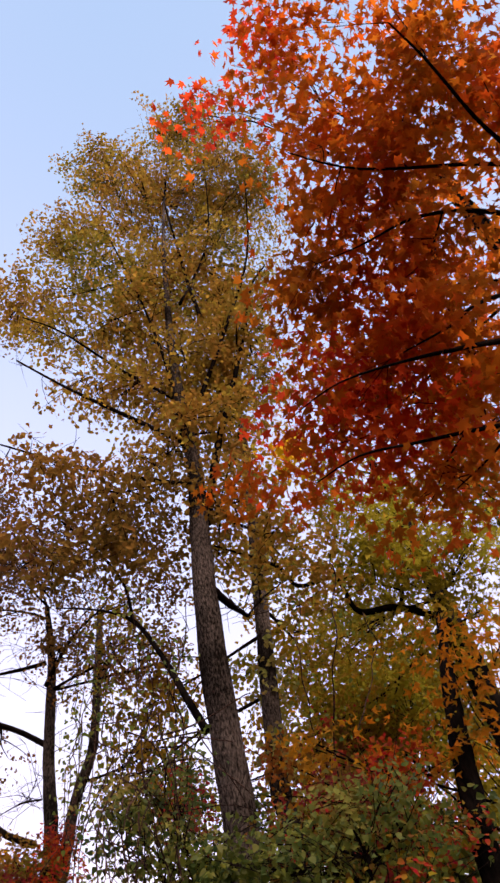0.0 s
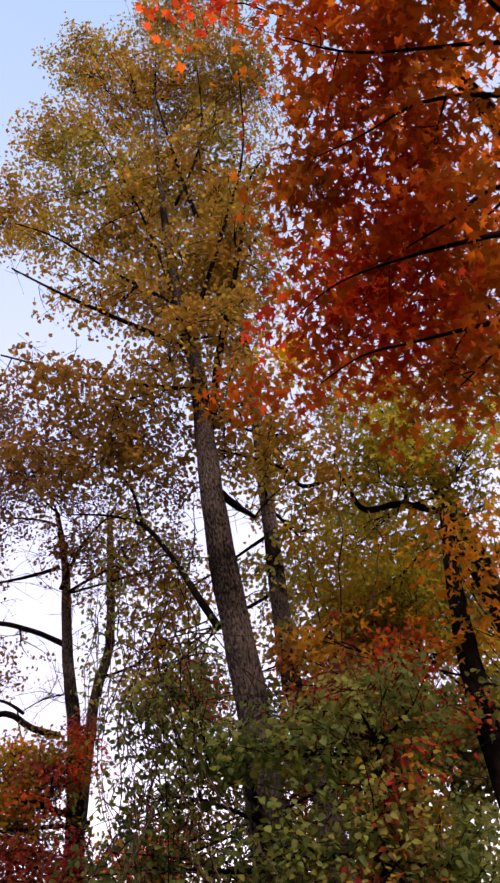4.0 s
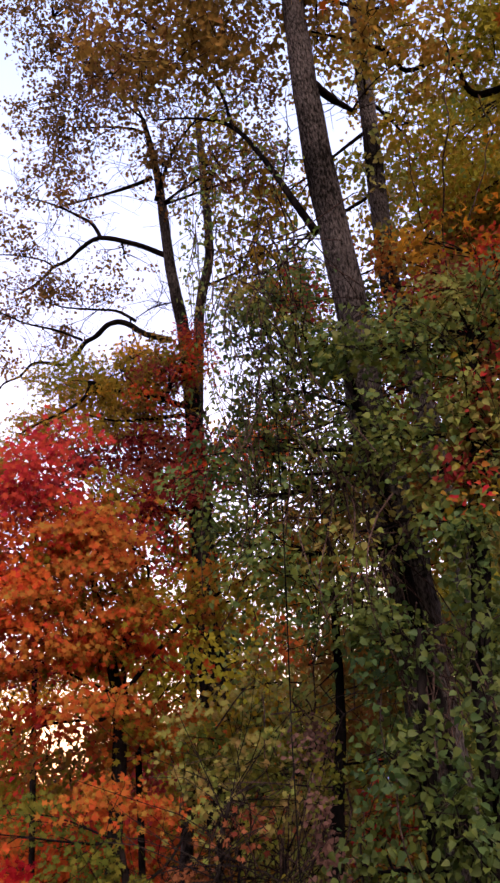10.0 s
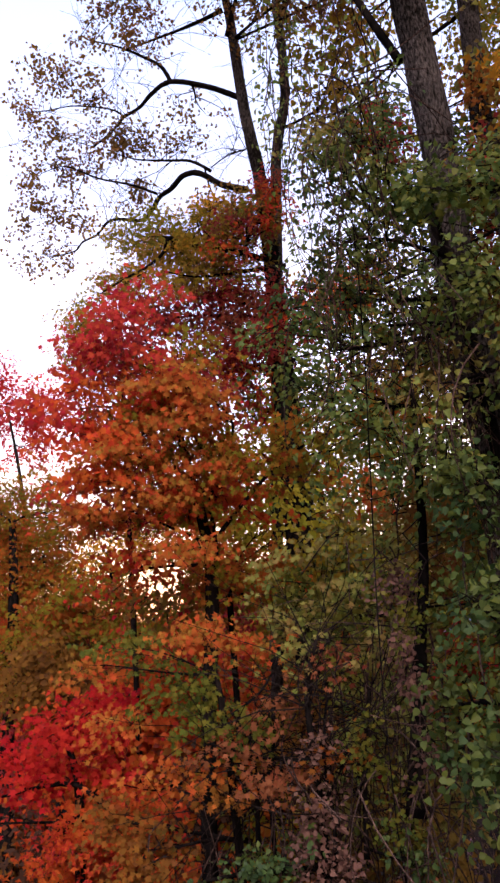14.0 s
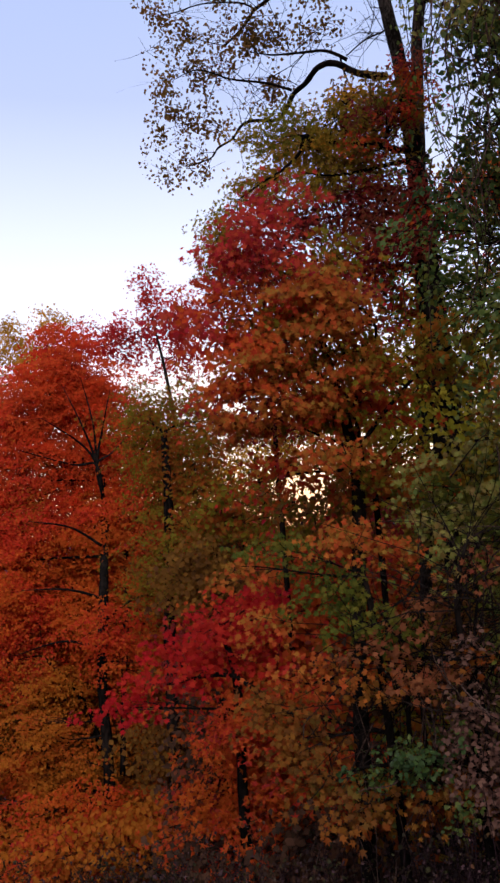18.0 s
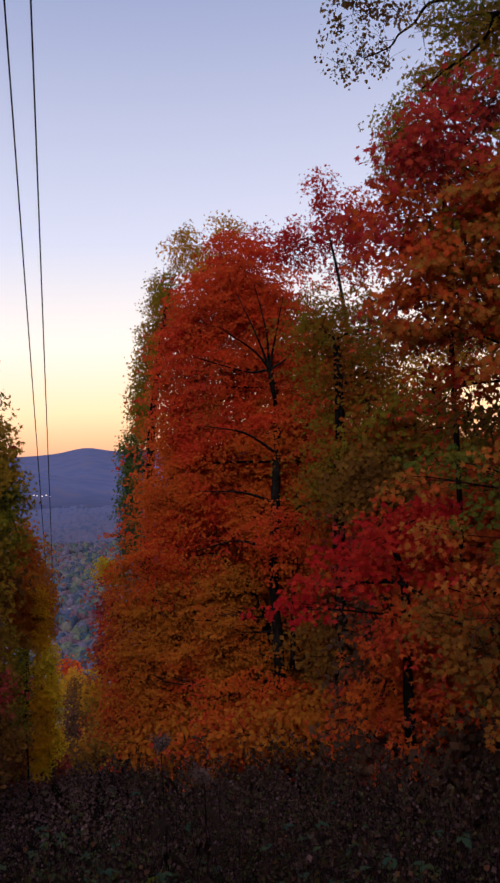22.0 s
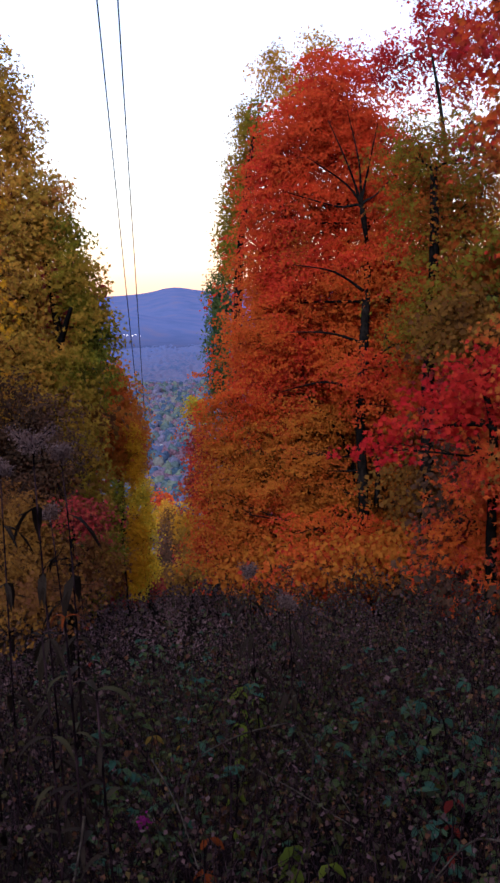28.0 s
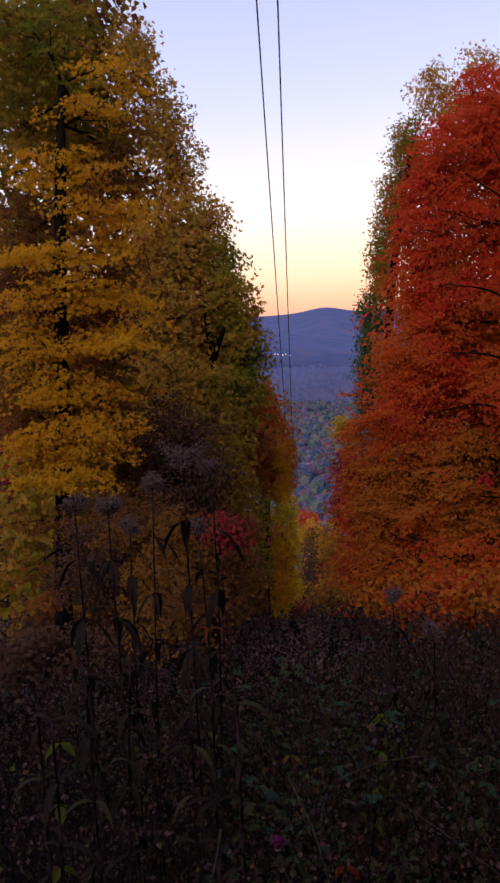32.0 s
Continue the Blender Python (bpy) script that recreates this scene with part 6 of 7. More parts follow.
# the near-black kind stands for shade under and between the trees
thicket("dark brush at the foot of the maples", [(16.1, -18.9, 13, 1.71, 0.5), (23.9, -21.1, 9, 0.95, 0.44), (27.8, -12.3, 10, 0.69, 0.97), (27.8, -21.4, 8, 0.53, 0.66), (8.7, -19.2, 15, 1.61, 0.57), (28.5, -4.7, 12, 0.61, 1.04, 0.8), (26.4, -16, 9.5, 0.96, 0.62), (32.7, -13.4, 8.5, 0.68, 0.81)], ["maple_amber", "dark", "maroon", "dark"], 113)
thicket("near-black brush under the golden maple, shade put in its leaf", [(-17.6, -21.4, 9, 1.01, 0.29, 0.6), (-10.1, -20.3, 8.5, 0.64, 0.28, 0.6), (-21.1, -21.7, 9, 0.64, 0.34, 0.6), (-7.5, -18.9, 14, 0.48, 0.42), (-12.7, -10.7, 14, 0.87, 0.86), (-9.5, -9.7, 13, 0.81, 1.08), (-15.1, -16, 11, 0.9, 0.66)], ["dark", "brown", "dark"], 127, size=0.05)

tree("maple_tree", "tan maple far down the cut", [((-0.3, -19.2, 47.64), 0.1), ((-0.2, -15.3, 46.65), 0.05)], [], [("ochre", [(-0.6, -14.5, 66, 0.32, 0.92, 0.8), (-0.7, -16.2, 64, 0.27, 1.07, 0.6)])], 0.17, "kite", 0.6, 4.5, DARK_BARK, 83)
tree("maple_tree", "small pink-red maple at the foot of the cut", [((-1, -15.3, 72.56), 0.12), ((-1, -14.1, 72.17), 0.06)], [], [("maple_rust", [(-1, -13.9, 72, 1.09, 0.79)]), ("ochre", [(-0.7, -14.9, 70, 1.16, 0.96)])], 0.3, "kite", 0.6, 3.0, DARK_BARK, 89)
tree("maple_tree", "yellow-green treetop beside the red maple", [((2.2, -13, 34.89), 0.1), ((2.3, -8.6, 34.39), 0.05)], [], [("lime", [(2.1, -7.5, 36, 0.49, 0.5)]), ("maroon", [(2.1, -10.2, 34, 0.5, 0.94), (1.8, -13, 32, 0.5, 1.1)]), ("ochre", [(0.9, -16, 30, 0.3, 1.1), (0.9, -19.2, 28, 0.45, 0.7)])], 0.14, "kite", 0.6, 4.5, DARK_BARK, 97)
thicket("dark brush closing the cut below", [(0.4, -16.2, 42, 0.5, 1.2), (0.9, -18.2, 36, 0.5, 0.9), (-1.2, -19.7, 38, 0.62, 0.56), (-2.2, -20.1, 32, 0.65, 0.47), (0.1, -20.5, 30, 0.69, 0.48), (-0.9, -17.2, 60, 0.41, 1.62)], ["brown", "maroon"], 131, size=0.12, cover=4)
thicket("near-black brush filling the dark end of the cut", [(-0.8, -17.8, 52, 0.5, 2.11), (-1.1, -19.8, 44, 0.6, 1.18), (-0.3, -20.3, 40, 0.65, 0.9), (0.1, -17.4, 50, 0.55, 2.03), (-0.5, -15.5, 60, 0.66, 1.23)], ["dark", "brown", "dark"], 191, size=0.16, cover=4)
thicket("shaded olive and brown woods behind the vines", [(38.7, 0.1, 12, 0.88, 0.88), (44.5, 3.5, 12, 0.85, 0.88, 0.35), (46.2, 11.1, 12, 0.85, 0.97, 0.25), (35.7, 1.2, 13, 0.97, 0.7, 0.6), (40.4, -5.7, 11, 1.06, 0.77), (46, -2.4, 10, 0.69, 0.83), (48.6, 17.3, 11, 1.12, 0.81, 0.6), (57.4, 19.9, 10, 0.97, 0.87, 0.8), (61.7, 26.9, 11, 0.77, 0.89, 0.8), (42, 9.2, 11, 1.17, 0.75, 0.25), (48.8, 3.2, 10, 1.06, 0.74)], ["olive", "grey_green", "tulip_brown", "maroon"], 137, size=0.07, cover=1.6)
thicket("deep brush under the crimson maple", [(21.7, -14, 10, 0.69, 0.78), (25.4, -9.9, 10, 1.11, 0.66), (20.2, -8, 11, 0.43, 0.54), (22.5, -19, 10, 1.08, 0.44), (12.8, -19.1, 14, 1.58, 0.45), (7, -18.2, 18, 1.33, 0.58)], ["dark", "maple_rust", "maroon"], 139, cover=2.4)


# hanging vines and bare stems
def hanging_vine(top, low, r, seed, leaves=44):
    rn, g = random.Random(seed), np.random.default_rng(seed)
    a, b = polar(*top), polar(*low)
    root = thing("hanging_vine", b, "thin bare vine hanging among the trunks", "vine", "vines in the wood")
    turn, ps = rn.uniform(0, 6), []
    for k, p in enumerate(bent(a, b, 16, 0.16, rn)):
        ps.append(p - b + Vector((math.sin(k * 0.9 + turn), math.cos(k * 1.3 + turn), 0)) * 0.022)
    under("stem", mesh_of("stem", *tube(ps, [r * 0.75] * 17, 5, 0.2, seed), DEAD_VINE, True), root)
    at = np.array([list(ps[rn.randrange(17)]) for _ in range(leaves)]) + g.normal(size=(leaves, 3)) * 0.09
    under("foliage", leaf_mesh("foliage", "heart", at, g.normal(size=at.shape) + np.array([0, 0, 0.4]), g.uniform(0.03, 0.055, leaves), LEAF["vine"], g, 1.0), root, kind="stuff")


for i, (a, b, r) in enumerate(((((47.1, 42.9, 7), (46.1, 30.2, 6.4), 0.008),
      ((47.8, 41.7, 7), (47.8, 29.5, 6.2), 0.007),
      ((41.5, 40.7, 8.6), (41.9, 30.4, 7.6), 0.008),
      ((38.8, 39.3, 9), (39.3, 31.7, 8), 0.007),
      ((45.2, 40.7, 8), (44.5, 29.7, 7), 0.006),
      ((63.7, 45.7, 8), (59.4, 30.8, 7), 0.009),
      ((60.6, 44.2, 8), (58.7, 35.1, 7), 0.007),
      ((65.2, 41.8, 8.5), (62.3, 34.5, 7.5), 0.008),
      ((51.1, 21.7, 5), (49.4, 2.5, 4.6), 0.012),
      ((44, 27.4, 5.8), (43.1, 12.1, 5.4), 0.008),
      ((35.5, -8.7, 6), (35.3, -17.5, 5.8), 0.009),) +
     (((32.8, -8.8, 6.5), (32.3, -17.3, 6.3), 0.009),
      ((40.1, -4.9, 6), (39, -17.1, 5.8), 0.014),
      ((44.3, -4.1, 5.4), (43.3, -17.8, 5), 0.009),
      ((45, 13.6, 6), (44, -0.3, 5.6), 0.008),
      ((43.3, 19.3, 7), (41.7, 9.3, 6.6), 0.006),))):
    hanging_vine(a, b, r, 600 + i)

strand = random.Random(52)
for i in range(16):
    az, el, d = strand.uniform(39, 49), strand.uniform(38, 46), strand.uniform(7.2, 9.5)
    hanging_vine((az, el, d), (az + strand.uniform(-1, 1), el - strand.uniform(6, 13), d - 1), 0.005, 640 + i, 30)

# more of the wood behind, high and low
thicket("shaded far woods closing the view under the maples", [(36, 0.5, 18, 2.2, 0.8), (42, 0, 17, 2, 0.9), (47, 1, 16, 1.6, 0.9), (31, 0, 19, 1.8, 0.7), (40, -3, 15, 2, 0.9), (13, -4, 23, 2.6, 1.6), (10, -7, 23, 2.2, 2), (8, -11, 22, 1.6, 1.6), (12, -10, 22, 2.2, 1.8), (17, -6, 21, 2, 1.6)], ["brown", "maple_rust", "olive"], 143, size=0.16, cover=2.0)
thicket("thin golden leaf and twigs across the bright gap", [(25.6, 5.2, 13, 0.8, 0.5, 0.4), (23.6, 3.6, 13, 0.6, 0.45, 0.35), (27.4, 6.4, 13, 0.6, 0.45, 0.4), (25.0, 2.6, 13, 0.7, 0.35, 0.5)], ["ochre", "turning"], 147, size=0.05, cover=1.6)
thicket("thin shaded leaf of the wood behind", [(44.9, 22.5, 12, 0.89, 0.9, 0.5), (51.1, 19.3, 11, 0.79, 0.89, 0.8), (44, 14.6, 12, 0.9, 0.75, 0.5), (54.6, 25.9, 11, 0.62, 0.86, 0.8), (61.7, 19, 9, 0.34, 0.89, 0.9), (66.6, 25.6, 10, 0.55, 0.8, 0.9), (60.2, 27, 10, 0.78, 0.7, 0.7), (55.7, 19.5, 9, 0.84, 0.67, 0.7)], ["olive", "green", "mix", "brown"], 149, size=0.07)
thicket("dull brown and olive woods behind the golden maple", [(-17.9, 16.8, 20, 1.83, 1.75), (-14.5, 19.1, 20, 1.09, 1.24), (-19.6, -3.9, 20, 1.45, 2.69), (-15.3, -8.1, 20, 1.64, 2.72), (-20.4, -13.5, 17, 1.23, 1.45), (-13.8, -14.6, 16, 1.31, 1.18), (-11.8, 3.4, 22, 1.34, 2.99), (-15.1, 10.8, 22, 1.7, 2.23), (-19.9, 5.5, 22, 1.26, 2.29), (-9.8, -14.9, 16, 0.99, 0.98), (-16.7, -1, 21, 2.12, 1.56), (-20, 0.7, 21, 1.51, 1.53), (-9.9, -3.7, 21, 1.6, 1.75), (-7.3, -7, 21, 1.17, 1.61), (-7.3, 0.9, 21, 0.87, 1.3), (-6.3, -2.7, 21, 0.73, 1.17), (-12.3, -4.4, 21, 1.3, 1.3)], ["olive", "brown", "maroon", "ochre"], 151, size=0.19, cover=2.4)
thicket("orange and brown woods behind the great maple", [(20.6, -7.1, 15, 1.15, 1.11), (19.8, -13.3, 14, 1.17, 1.03), (15.8, -18.7, 16, 1.57, 0.64), (22.1, -18.6, 12, 0.82, 0.7), (7.9, -18.6, 18, 1.6, 0.73), (4.8, -16.1, 20, 0.78, 1.09), (31.7, -7.9, 11, 0.91, 0.77)], ["maple_amber", "brown", "maple_orange", "maroon"], 157, size=0.1, cover=2.2)

# added backing layer; its browner kinds paint the great maple's shaded inside
tree("maple_tree", "backing leaf added behind the great maple, browner for its dark inside",
     [((11.4, -14.8, 19.65), 0.12), ((12.3, 0.9, 19), 0.08), ((12.1, 10.1, 19.3), 0.03)], [],
     [("maple_red", [(11.8, 10.8, 19.5, 1, 1.08), (13.5, 5.7, 19.3, 1.51, 1.13)]), ("maple_rust", [(9.2, 1.8, 19, 1.41, 1.28), (14.1, -1.5, 19, 1.77, 1.42), (8.4, -4.3, 19, 1.25, 1.19), (12.8, -6.9, 18.6, 1.88, 1.29)]), ("maple_rust", [(7.9, -2.7, 19.4, 1.07, 1.21), (10.6, -3.3, 19.4, 1.46, 1.2), (13.7, -4.6, 19.4, 1.18, 1.07)]), ("brown", [(9.9, -10.8, 18.6, 1.53, 1.16), (14.4, -10.1, 18.6, 1.5, 1.41), (7.9, -11.9, 18.4, 1.35, 1.28), (13.5, -12.9, 18, 1.81, 1.24), (10.1, -17.1, 17.5, 1.9, 0.95)])],
     0.11, "kite", 0.2, 1.7, DARK_BARK, 167, per=24, reach=3.4)
thicket("shaded woods far behind the red crowns", [(25.2, -1.4, 19, 2.59, 0.75), (18, -1.5, 19, 2.01, 0.86), (31.7, -3.5, 18, 1.95, 0.94), (38.3, -3.7, 17, 1.79, 0.99), (22.6, -6.1, 16, 2.13, 0.9), (34.7, -8.2, 15, 1.95, 0.93), (44.1, -6, 14, 1.22, 1.3), (24.5, -2.1, 19, 2.06, 0.78), (30.7, -2.5, 18, 1.65, 0.96)], ["turning", "brown", "maple_rust"], 173, size=0.15, cover=2.4)


def unseen_shade_wood():
    """Unseen trees added on the uphill side to block low light from behind."""
    rr = random.Random(31)
    for k in range(9):
        az = 158 + k * 13 + rr.uniform(-4, 4)
        d = rr.uniform(11, 13.5)
        blobs = [(az + rr.uniform(-9, 9), e, d / math.cos(radians(e)), rr.uniform(1.6, 2.4), rr.uniform(1.2, 1.8)) for e in (4, 14, 24, 33)]
        tree("maple_tree", "unseen maple added uphill of the standpoint to shade the cut", [((az, 0, d), 0.16), ((az, 30, d / math.cos(radians(30))), 0.1), ((az, 34, d / math.cos(radians(34))), 0.03)], [],
             [(("olive", "maple_amber", "brown")[k % 3], blobs)], 0.26, "kite", 0.5, 1.7, DARK_BARK, 700 + k, group="trees uphill", twig_share=0.2)


unseen_shade_wood()

# leaf between the orange maple and the vines, and deep cover at the wood's foot
thicket("orange and olive sprays under the crimson crown", [(33.4, 3.7, 8, 0.6, 0.32, 0.8), (39.7, 4, 8.5, 0.64, 0.45, 0.5), (36.8, 7.3, 7.5, 0.57, 0.26, 0.3), (41.7, 8.1, 9, 0.55, 0.37, 0.3), (31.2, 6.2, 8, 0.33, 0.27, 0.5), (43.1, 2.9, 9, 0.54, 0.48, 0.4)], ["maple_dull", "olive", "olive_light"], 179, size=0.075, cover=2.0)
thicket("dense green cover low in the wood", [(60.8, 11.2, 8.5, 0.55, 0.61), (64.2, 17.5, 9, 0.44, 0.71), (56.5, 8.7, 8, 0.62, 0.43), (49.9, -6.4, 8, 0.53, 0.79), (45.6, -11.2, 7.5, 0.59, 0.53), (52.6, 2.4, 8.5, 0.48, 0.7), (54.7, 0.4, 9, 0.49, 0.85), (42.2, -9.3, 8, 0.6, 0.59), (57.5, 1.6, 8, 0.38, 0.66)], ["grey_green", "vine", "olive_light", "mix"], 181, size=0.07, cover=1.9)

thicket("olive leaf filling the gaps high in the wood", [(65.1, 40.5, 12, 0.82, 0.99, 0.8), (56.7, 39, 12, 0.87, 0.87, 0.6), (70.5, 45.1, 12, 0.56, 0.77), (50.7, 27, 12, 0.85, 0.86, 0.7), (57.4, 31.9, 12, 0.58, 0.8, 0.8), (47.9, 31.9, 12, 0.7, 0.68, 0.5), (61.9, 35, 11, 0.6, 0.75, 0.8), (69.9, 34.4, 11, 0.76, 0.94), (66.3, 24.6, 10, 0.5, 0.84), (61.6, 34.2, 11, 0.8, 0.81, 0.6)], ["olive_light", "olive", "grey_green"], 193, size=0.075, cover=1.7)

thicket("dark woods beyond the brush on the other side of the cut", [(-4.5, -15.8, 26, 0.9, 1.59), (-8.6, -14, 26, 1.98, 1.95), (-13.9, -15.2, 24, 2.13, 1.77), (-19.4, -15.5, 24, 1.73, 1.73), (-4.3, -19.7, 24, 0.99, 0.96), (-10.1, -19, 22, 1.95, 1.02), (-18.2, -20.1, 20, 1.71, 0.9)], ["brown", "maroon", "olive"], 197, size=0.15, cover=2.6)

thicket("dim woods standing back behind the vines", [(47.3, -0.8, 14, 0.81, 0.54), (38.9, 15.2, 17, 1.85, 1.01, 0.3), (44.7, 11.9, 16, 1.82, 1.13, 0.3), (52.1, 13.7, 16, 1.68, 1.25), (58.7, 15, 15, 1.23, 1.45), (46.9, 5.5, 15, 2.39, 1.15, 0.4), (55.2, 2.5, 14, 1.42, 1.18), (43.2, 20.7, 17, 1.41, 0.82, 0.6), (60.3, 24.8, 15, 1.25, 1.12, 0.8), (33.6, 9.3, 16, 1.68, 1.07)], ["olive_light", "olive", "grey_green", "mix"], 199, size=0.12, cover=0.75)
thicket("dense shaded leaf low behind the vines", [(54, 9, 11, 0.9, 0.8), (58, 8, 10.5, 0.8, 0.8), (62, 12, 10.5, 0.7, 0.8), (57, 14, 11, 0.8, 0.6, 0.8), (63, 20, 11, 0.6, 0.8, 0.8), (52, 4, 11, 0.8, 0.7), (60, 4, 10, 0.7, 0.6)], ["olive", "grey_green", "mix"], 203, size=0.08, cover=1.8)
thicket("fine shaded leaf behind the turning maple", [(26.7, 18.6, 9.5, 0.46, 0.33, 0.5), (25.4, 13.2, 9.5, 0.40, 0.40, 0.5), (30.7, 16.8, 9.3, 0.45, 0.39, 0.5), (28.6, 12.1, 9.5, 0.53, 0.40, 0.55), (24, 15.6, 9.6, 0.33, 0.40, 0.5), (32.3, 12.6, 9.3, 0.45, 0.39, 0.5), (25.9, 8, 9.2, 0.58, 0.23, 0.5), (30.7, 8, 9.3, 0.52, 0.32, 0.6), (29, 21.5, 9.6, 0.40, 0.27, 0.5), (35, 10, 9.2, 0.45, 0.38, 0.45), (37, 14.2, 9.4, 0.39, 0.39, 0.45), (34.6, 6, 9, 0.44, 0.31, 0.45)], ["maroon", "maple_rust", "turning"], 207, size=0.042, cover=1.5)
thicket("fine olive leaf across the gaps beside the vines", [(40.3, 11, 11, 0.54, 0.46, 0.45), (43.6, 9, 11, 0.54, 0.46, 0.45), (41, 6.6, 10.5, 0.59, 0.37, 0.5), (46.3, 11.8, 11, 0.46, 0.54, 0.4), (44.7, 5.4, 10.5, 0.44, 0.44, 0.5), (37.6, 4.2, 10, 0.49, 0.28, 0.5), (41.5, 3.8, 10, 0.56, 0.28, 0.5), (40.4, 15, 11, 0.38, 0.46, 0.35), (46.6, 7.9, 10.5, 0.37, 0.37, 0.4), (36.3, 7.5, 10.2, 0.36, 0.36, 0.4)], ["olive", "grey_green", "turning"], 209, size=0.042, cover=1.3)
thicket("red leaf scattered among the vines", [(60.1, 30.5, 6.5, 0.46, 0.26, 0.6), (64.5, 31.8, 6.5, 0.25, 0.26, 0.6), (59.9, 23.3, 6.2, 0.36, 0.25, 0.6), (48.3, 31.7, 7.5, 0.31, 0.31, 0.5), (43.3, 21.8, 7.5, 0.36, 0.31, 0.5), (55.3, 33.8, 7, 0.28, 0.24, 0.5), (62.5, 27.4, 6.6, 0.39, 0.26, 0.6)], ["maroon", "maple_rust", "low_amber"], 201, size=0.05, cover=1.3)


def bare_tangle(spots, seed):
    """Leafless vine stems woven through one another beside the trunk."""
    rn = random.Random(seed)
    foot = polar(*spots[0][:3])
    foot.z = ground_z(foot.x, foot.y)
    root = thing("vine_tangle", foot, "dark leafless tangle of vine stems beside the tulip tree", "vine")
    v, f = [], []
    for s in spots:
        c = polar(*s[:3])
        for k in range(34):
            p = c + Vector((rn.gauss(0, 0.5) * s[3], rn.gauss(0, 0.5) * s[3], rn.gauss(0.3, 0.6) * s[4]))
            q = p + Vector((rn.gauss(0, 0.25), rn.gauss(0, 0.25), rn.uniform(-1.3, 0.3)))
            r = rn.uniform(0.0025, 0.0065)
            nv, nf = tube([w - foot for w in bent(p, q, 6, 0.25, rn)], [r * (1 - 0.08 * j) for j in range(7)], 4)
            o = len(v)
            v += nv
            f += [tuple(i + o for i in t) for t in nf]
    stem = [w - foot for w in bent(foot, polar(*spots[0][:3]), 8, 0.05, rn)]
    under("stem", mesh_of("stem", *tube(stem, [0.004] * 9, 5, 0.2, seed), DARK_BARK, True), root)
    under("tangle", mesh_of("tangle", v, f, DEAD_VINE), root, kind="stuff")


bare_tangle([(44.8, 30.5, 5.4, 0.34, 0.34), (46.3, 24.7, 5.3, 0.4, 0.33), (45, 35.3, 5.7, 0.31, 0.27), (48.9, 18.8, 5.1, 0.38, 0.31), (41.6, 22, 5.6, 0.31, 0.31), (51.3, 11.2, 4.9, 0.29, 0.34), (54.4, 5.3, 4.8, 0.27, 0.31)], 41)
bare_tangle([(44.5, -7, 5.0, 0.5, 0.5), (40, -10, 5.4, 0.6, 0.45), (37, -13, 5.4, 0.5, 0.4), (46.5, -13, 4.8, 0.4, 0.4), (33, -13.5, 5.8, 0.5, 0.35), (43, -1, 5.4, 0.4, 0.5), (41.5, -15, 5.2, 0.5, 0.4)], 43)


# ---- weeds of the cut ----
# near-black tones put the shade down among the weeds into leaf colour
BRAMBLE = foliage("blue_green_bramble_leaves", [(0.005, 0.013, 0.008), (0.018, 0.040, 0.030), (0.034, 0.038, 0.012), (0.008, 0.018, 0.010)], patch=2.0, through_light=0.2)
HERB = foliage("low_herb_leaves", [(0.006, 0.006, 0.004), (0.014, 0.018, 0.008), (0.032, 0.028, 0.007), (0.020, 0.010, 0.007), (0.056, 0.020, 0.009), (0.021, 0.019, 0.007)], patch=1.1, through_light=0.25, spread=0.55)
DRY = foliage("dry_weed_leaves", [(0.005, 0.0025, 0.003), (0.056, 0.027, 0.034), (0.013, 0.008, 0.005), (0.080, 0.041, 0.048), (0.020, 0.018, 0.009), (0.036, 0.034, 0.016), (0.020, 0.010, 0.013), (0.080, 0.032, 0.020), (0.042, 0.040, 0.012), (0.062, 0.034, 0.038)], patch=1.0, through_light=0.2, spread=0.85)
FAR_TOPS = foliage("far_mauve_weed_tops", [(0.050, 0.028, 0.036), (0.14, 0.075, 0.09), (0.085, 0.05, 0.054), (0.17, 0.10, 0.108)], patch=0.5, through_light=0.2, spread=0.6)
# limp leaf near black, its silhouette put into the colour
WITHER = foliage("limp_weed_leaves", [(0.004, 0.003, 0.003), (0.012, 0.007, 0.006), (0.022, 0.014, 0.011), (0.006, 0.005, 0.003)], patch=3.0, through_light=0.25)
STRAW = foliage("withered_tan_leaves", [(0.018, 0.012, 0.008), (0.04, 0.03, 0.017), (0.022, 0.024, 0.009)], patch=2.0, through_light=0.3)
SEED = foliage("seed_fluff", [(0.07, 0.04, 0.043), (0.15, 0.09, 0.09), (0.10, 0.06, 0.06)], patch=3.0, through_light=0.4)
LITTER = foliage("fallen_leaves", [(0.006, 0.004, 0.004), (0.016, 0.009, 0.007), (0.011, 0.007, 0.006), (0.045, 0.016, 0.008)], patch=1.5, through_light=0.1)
STEM, sn, sl, sb = material("weed_stem", 0.8)
tc_s, t_s = coords(sn, sl, 14, 3)
# stems run to near black, the shade among them included
r_s = ramp(sn, [(0.004, 0.0025, 0.0035), (0.040, 0.021, 0.027)], [0.42, 0.72])
sl.new(t_s.outputs["Fac"], r_s.inputs[0])
sl.new(r_s.outputs[0], sb.inputs["Base Color"])
wr = random.Random(77)
wg = np.random.default_rng(77)


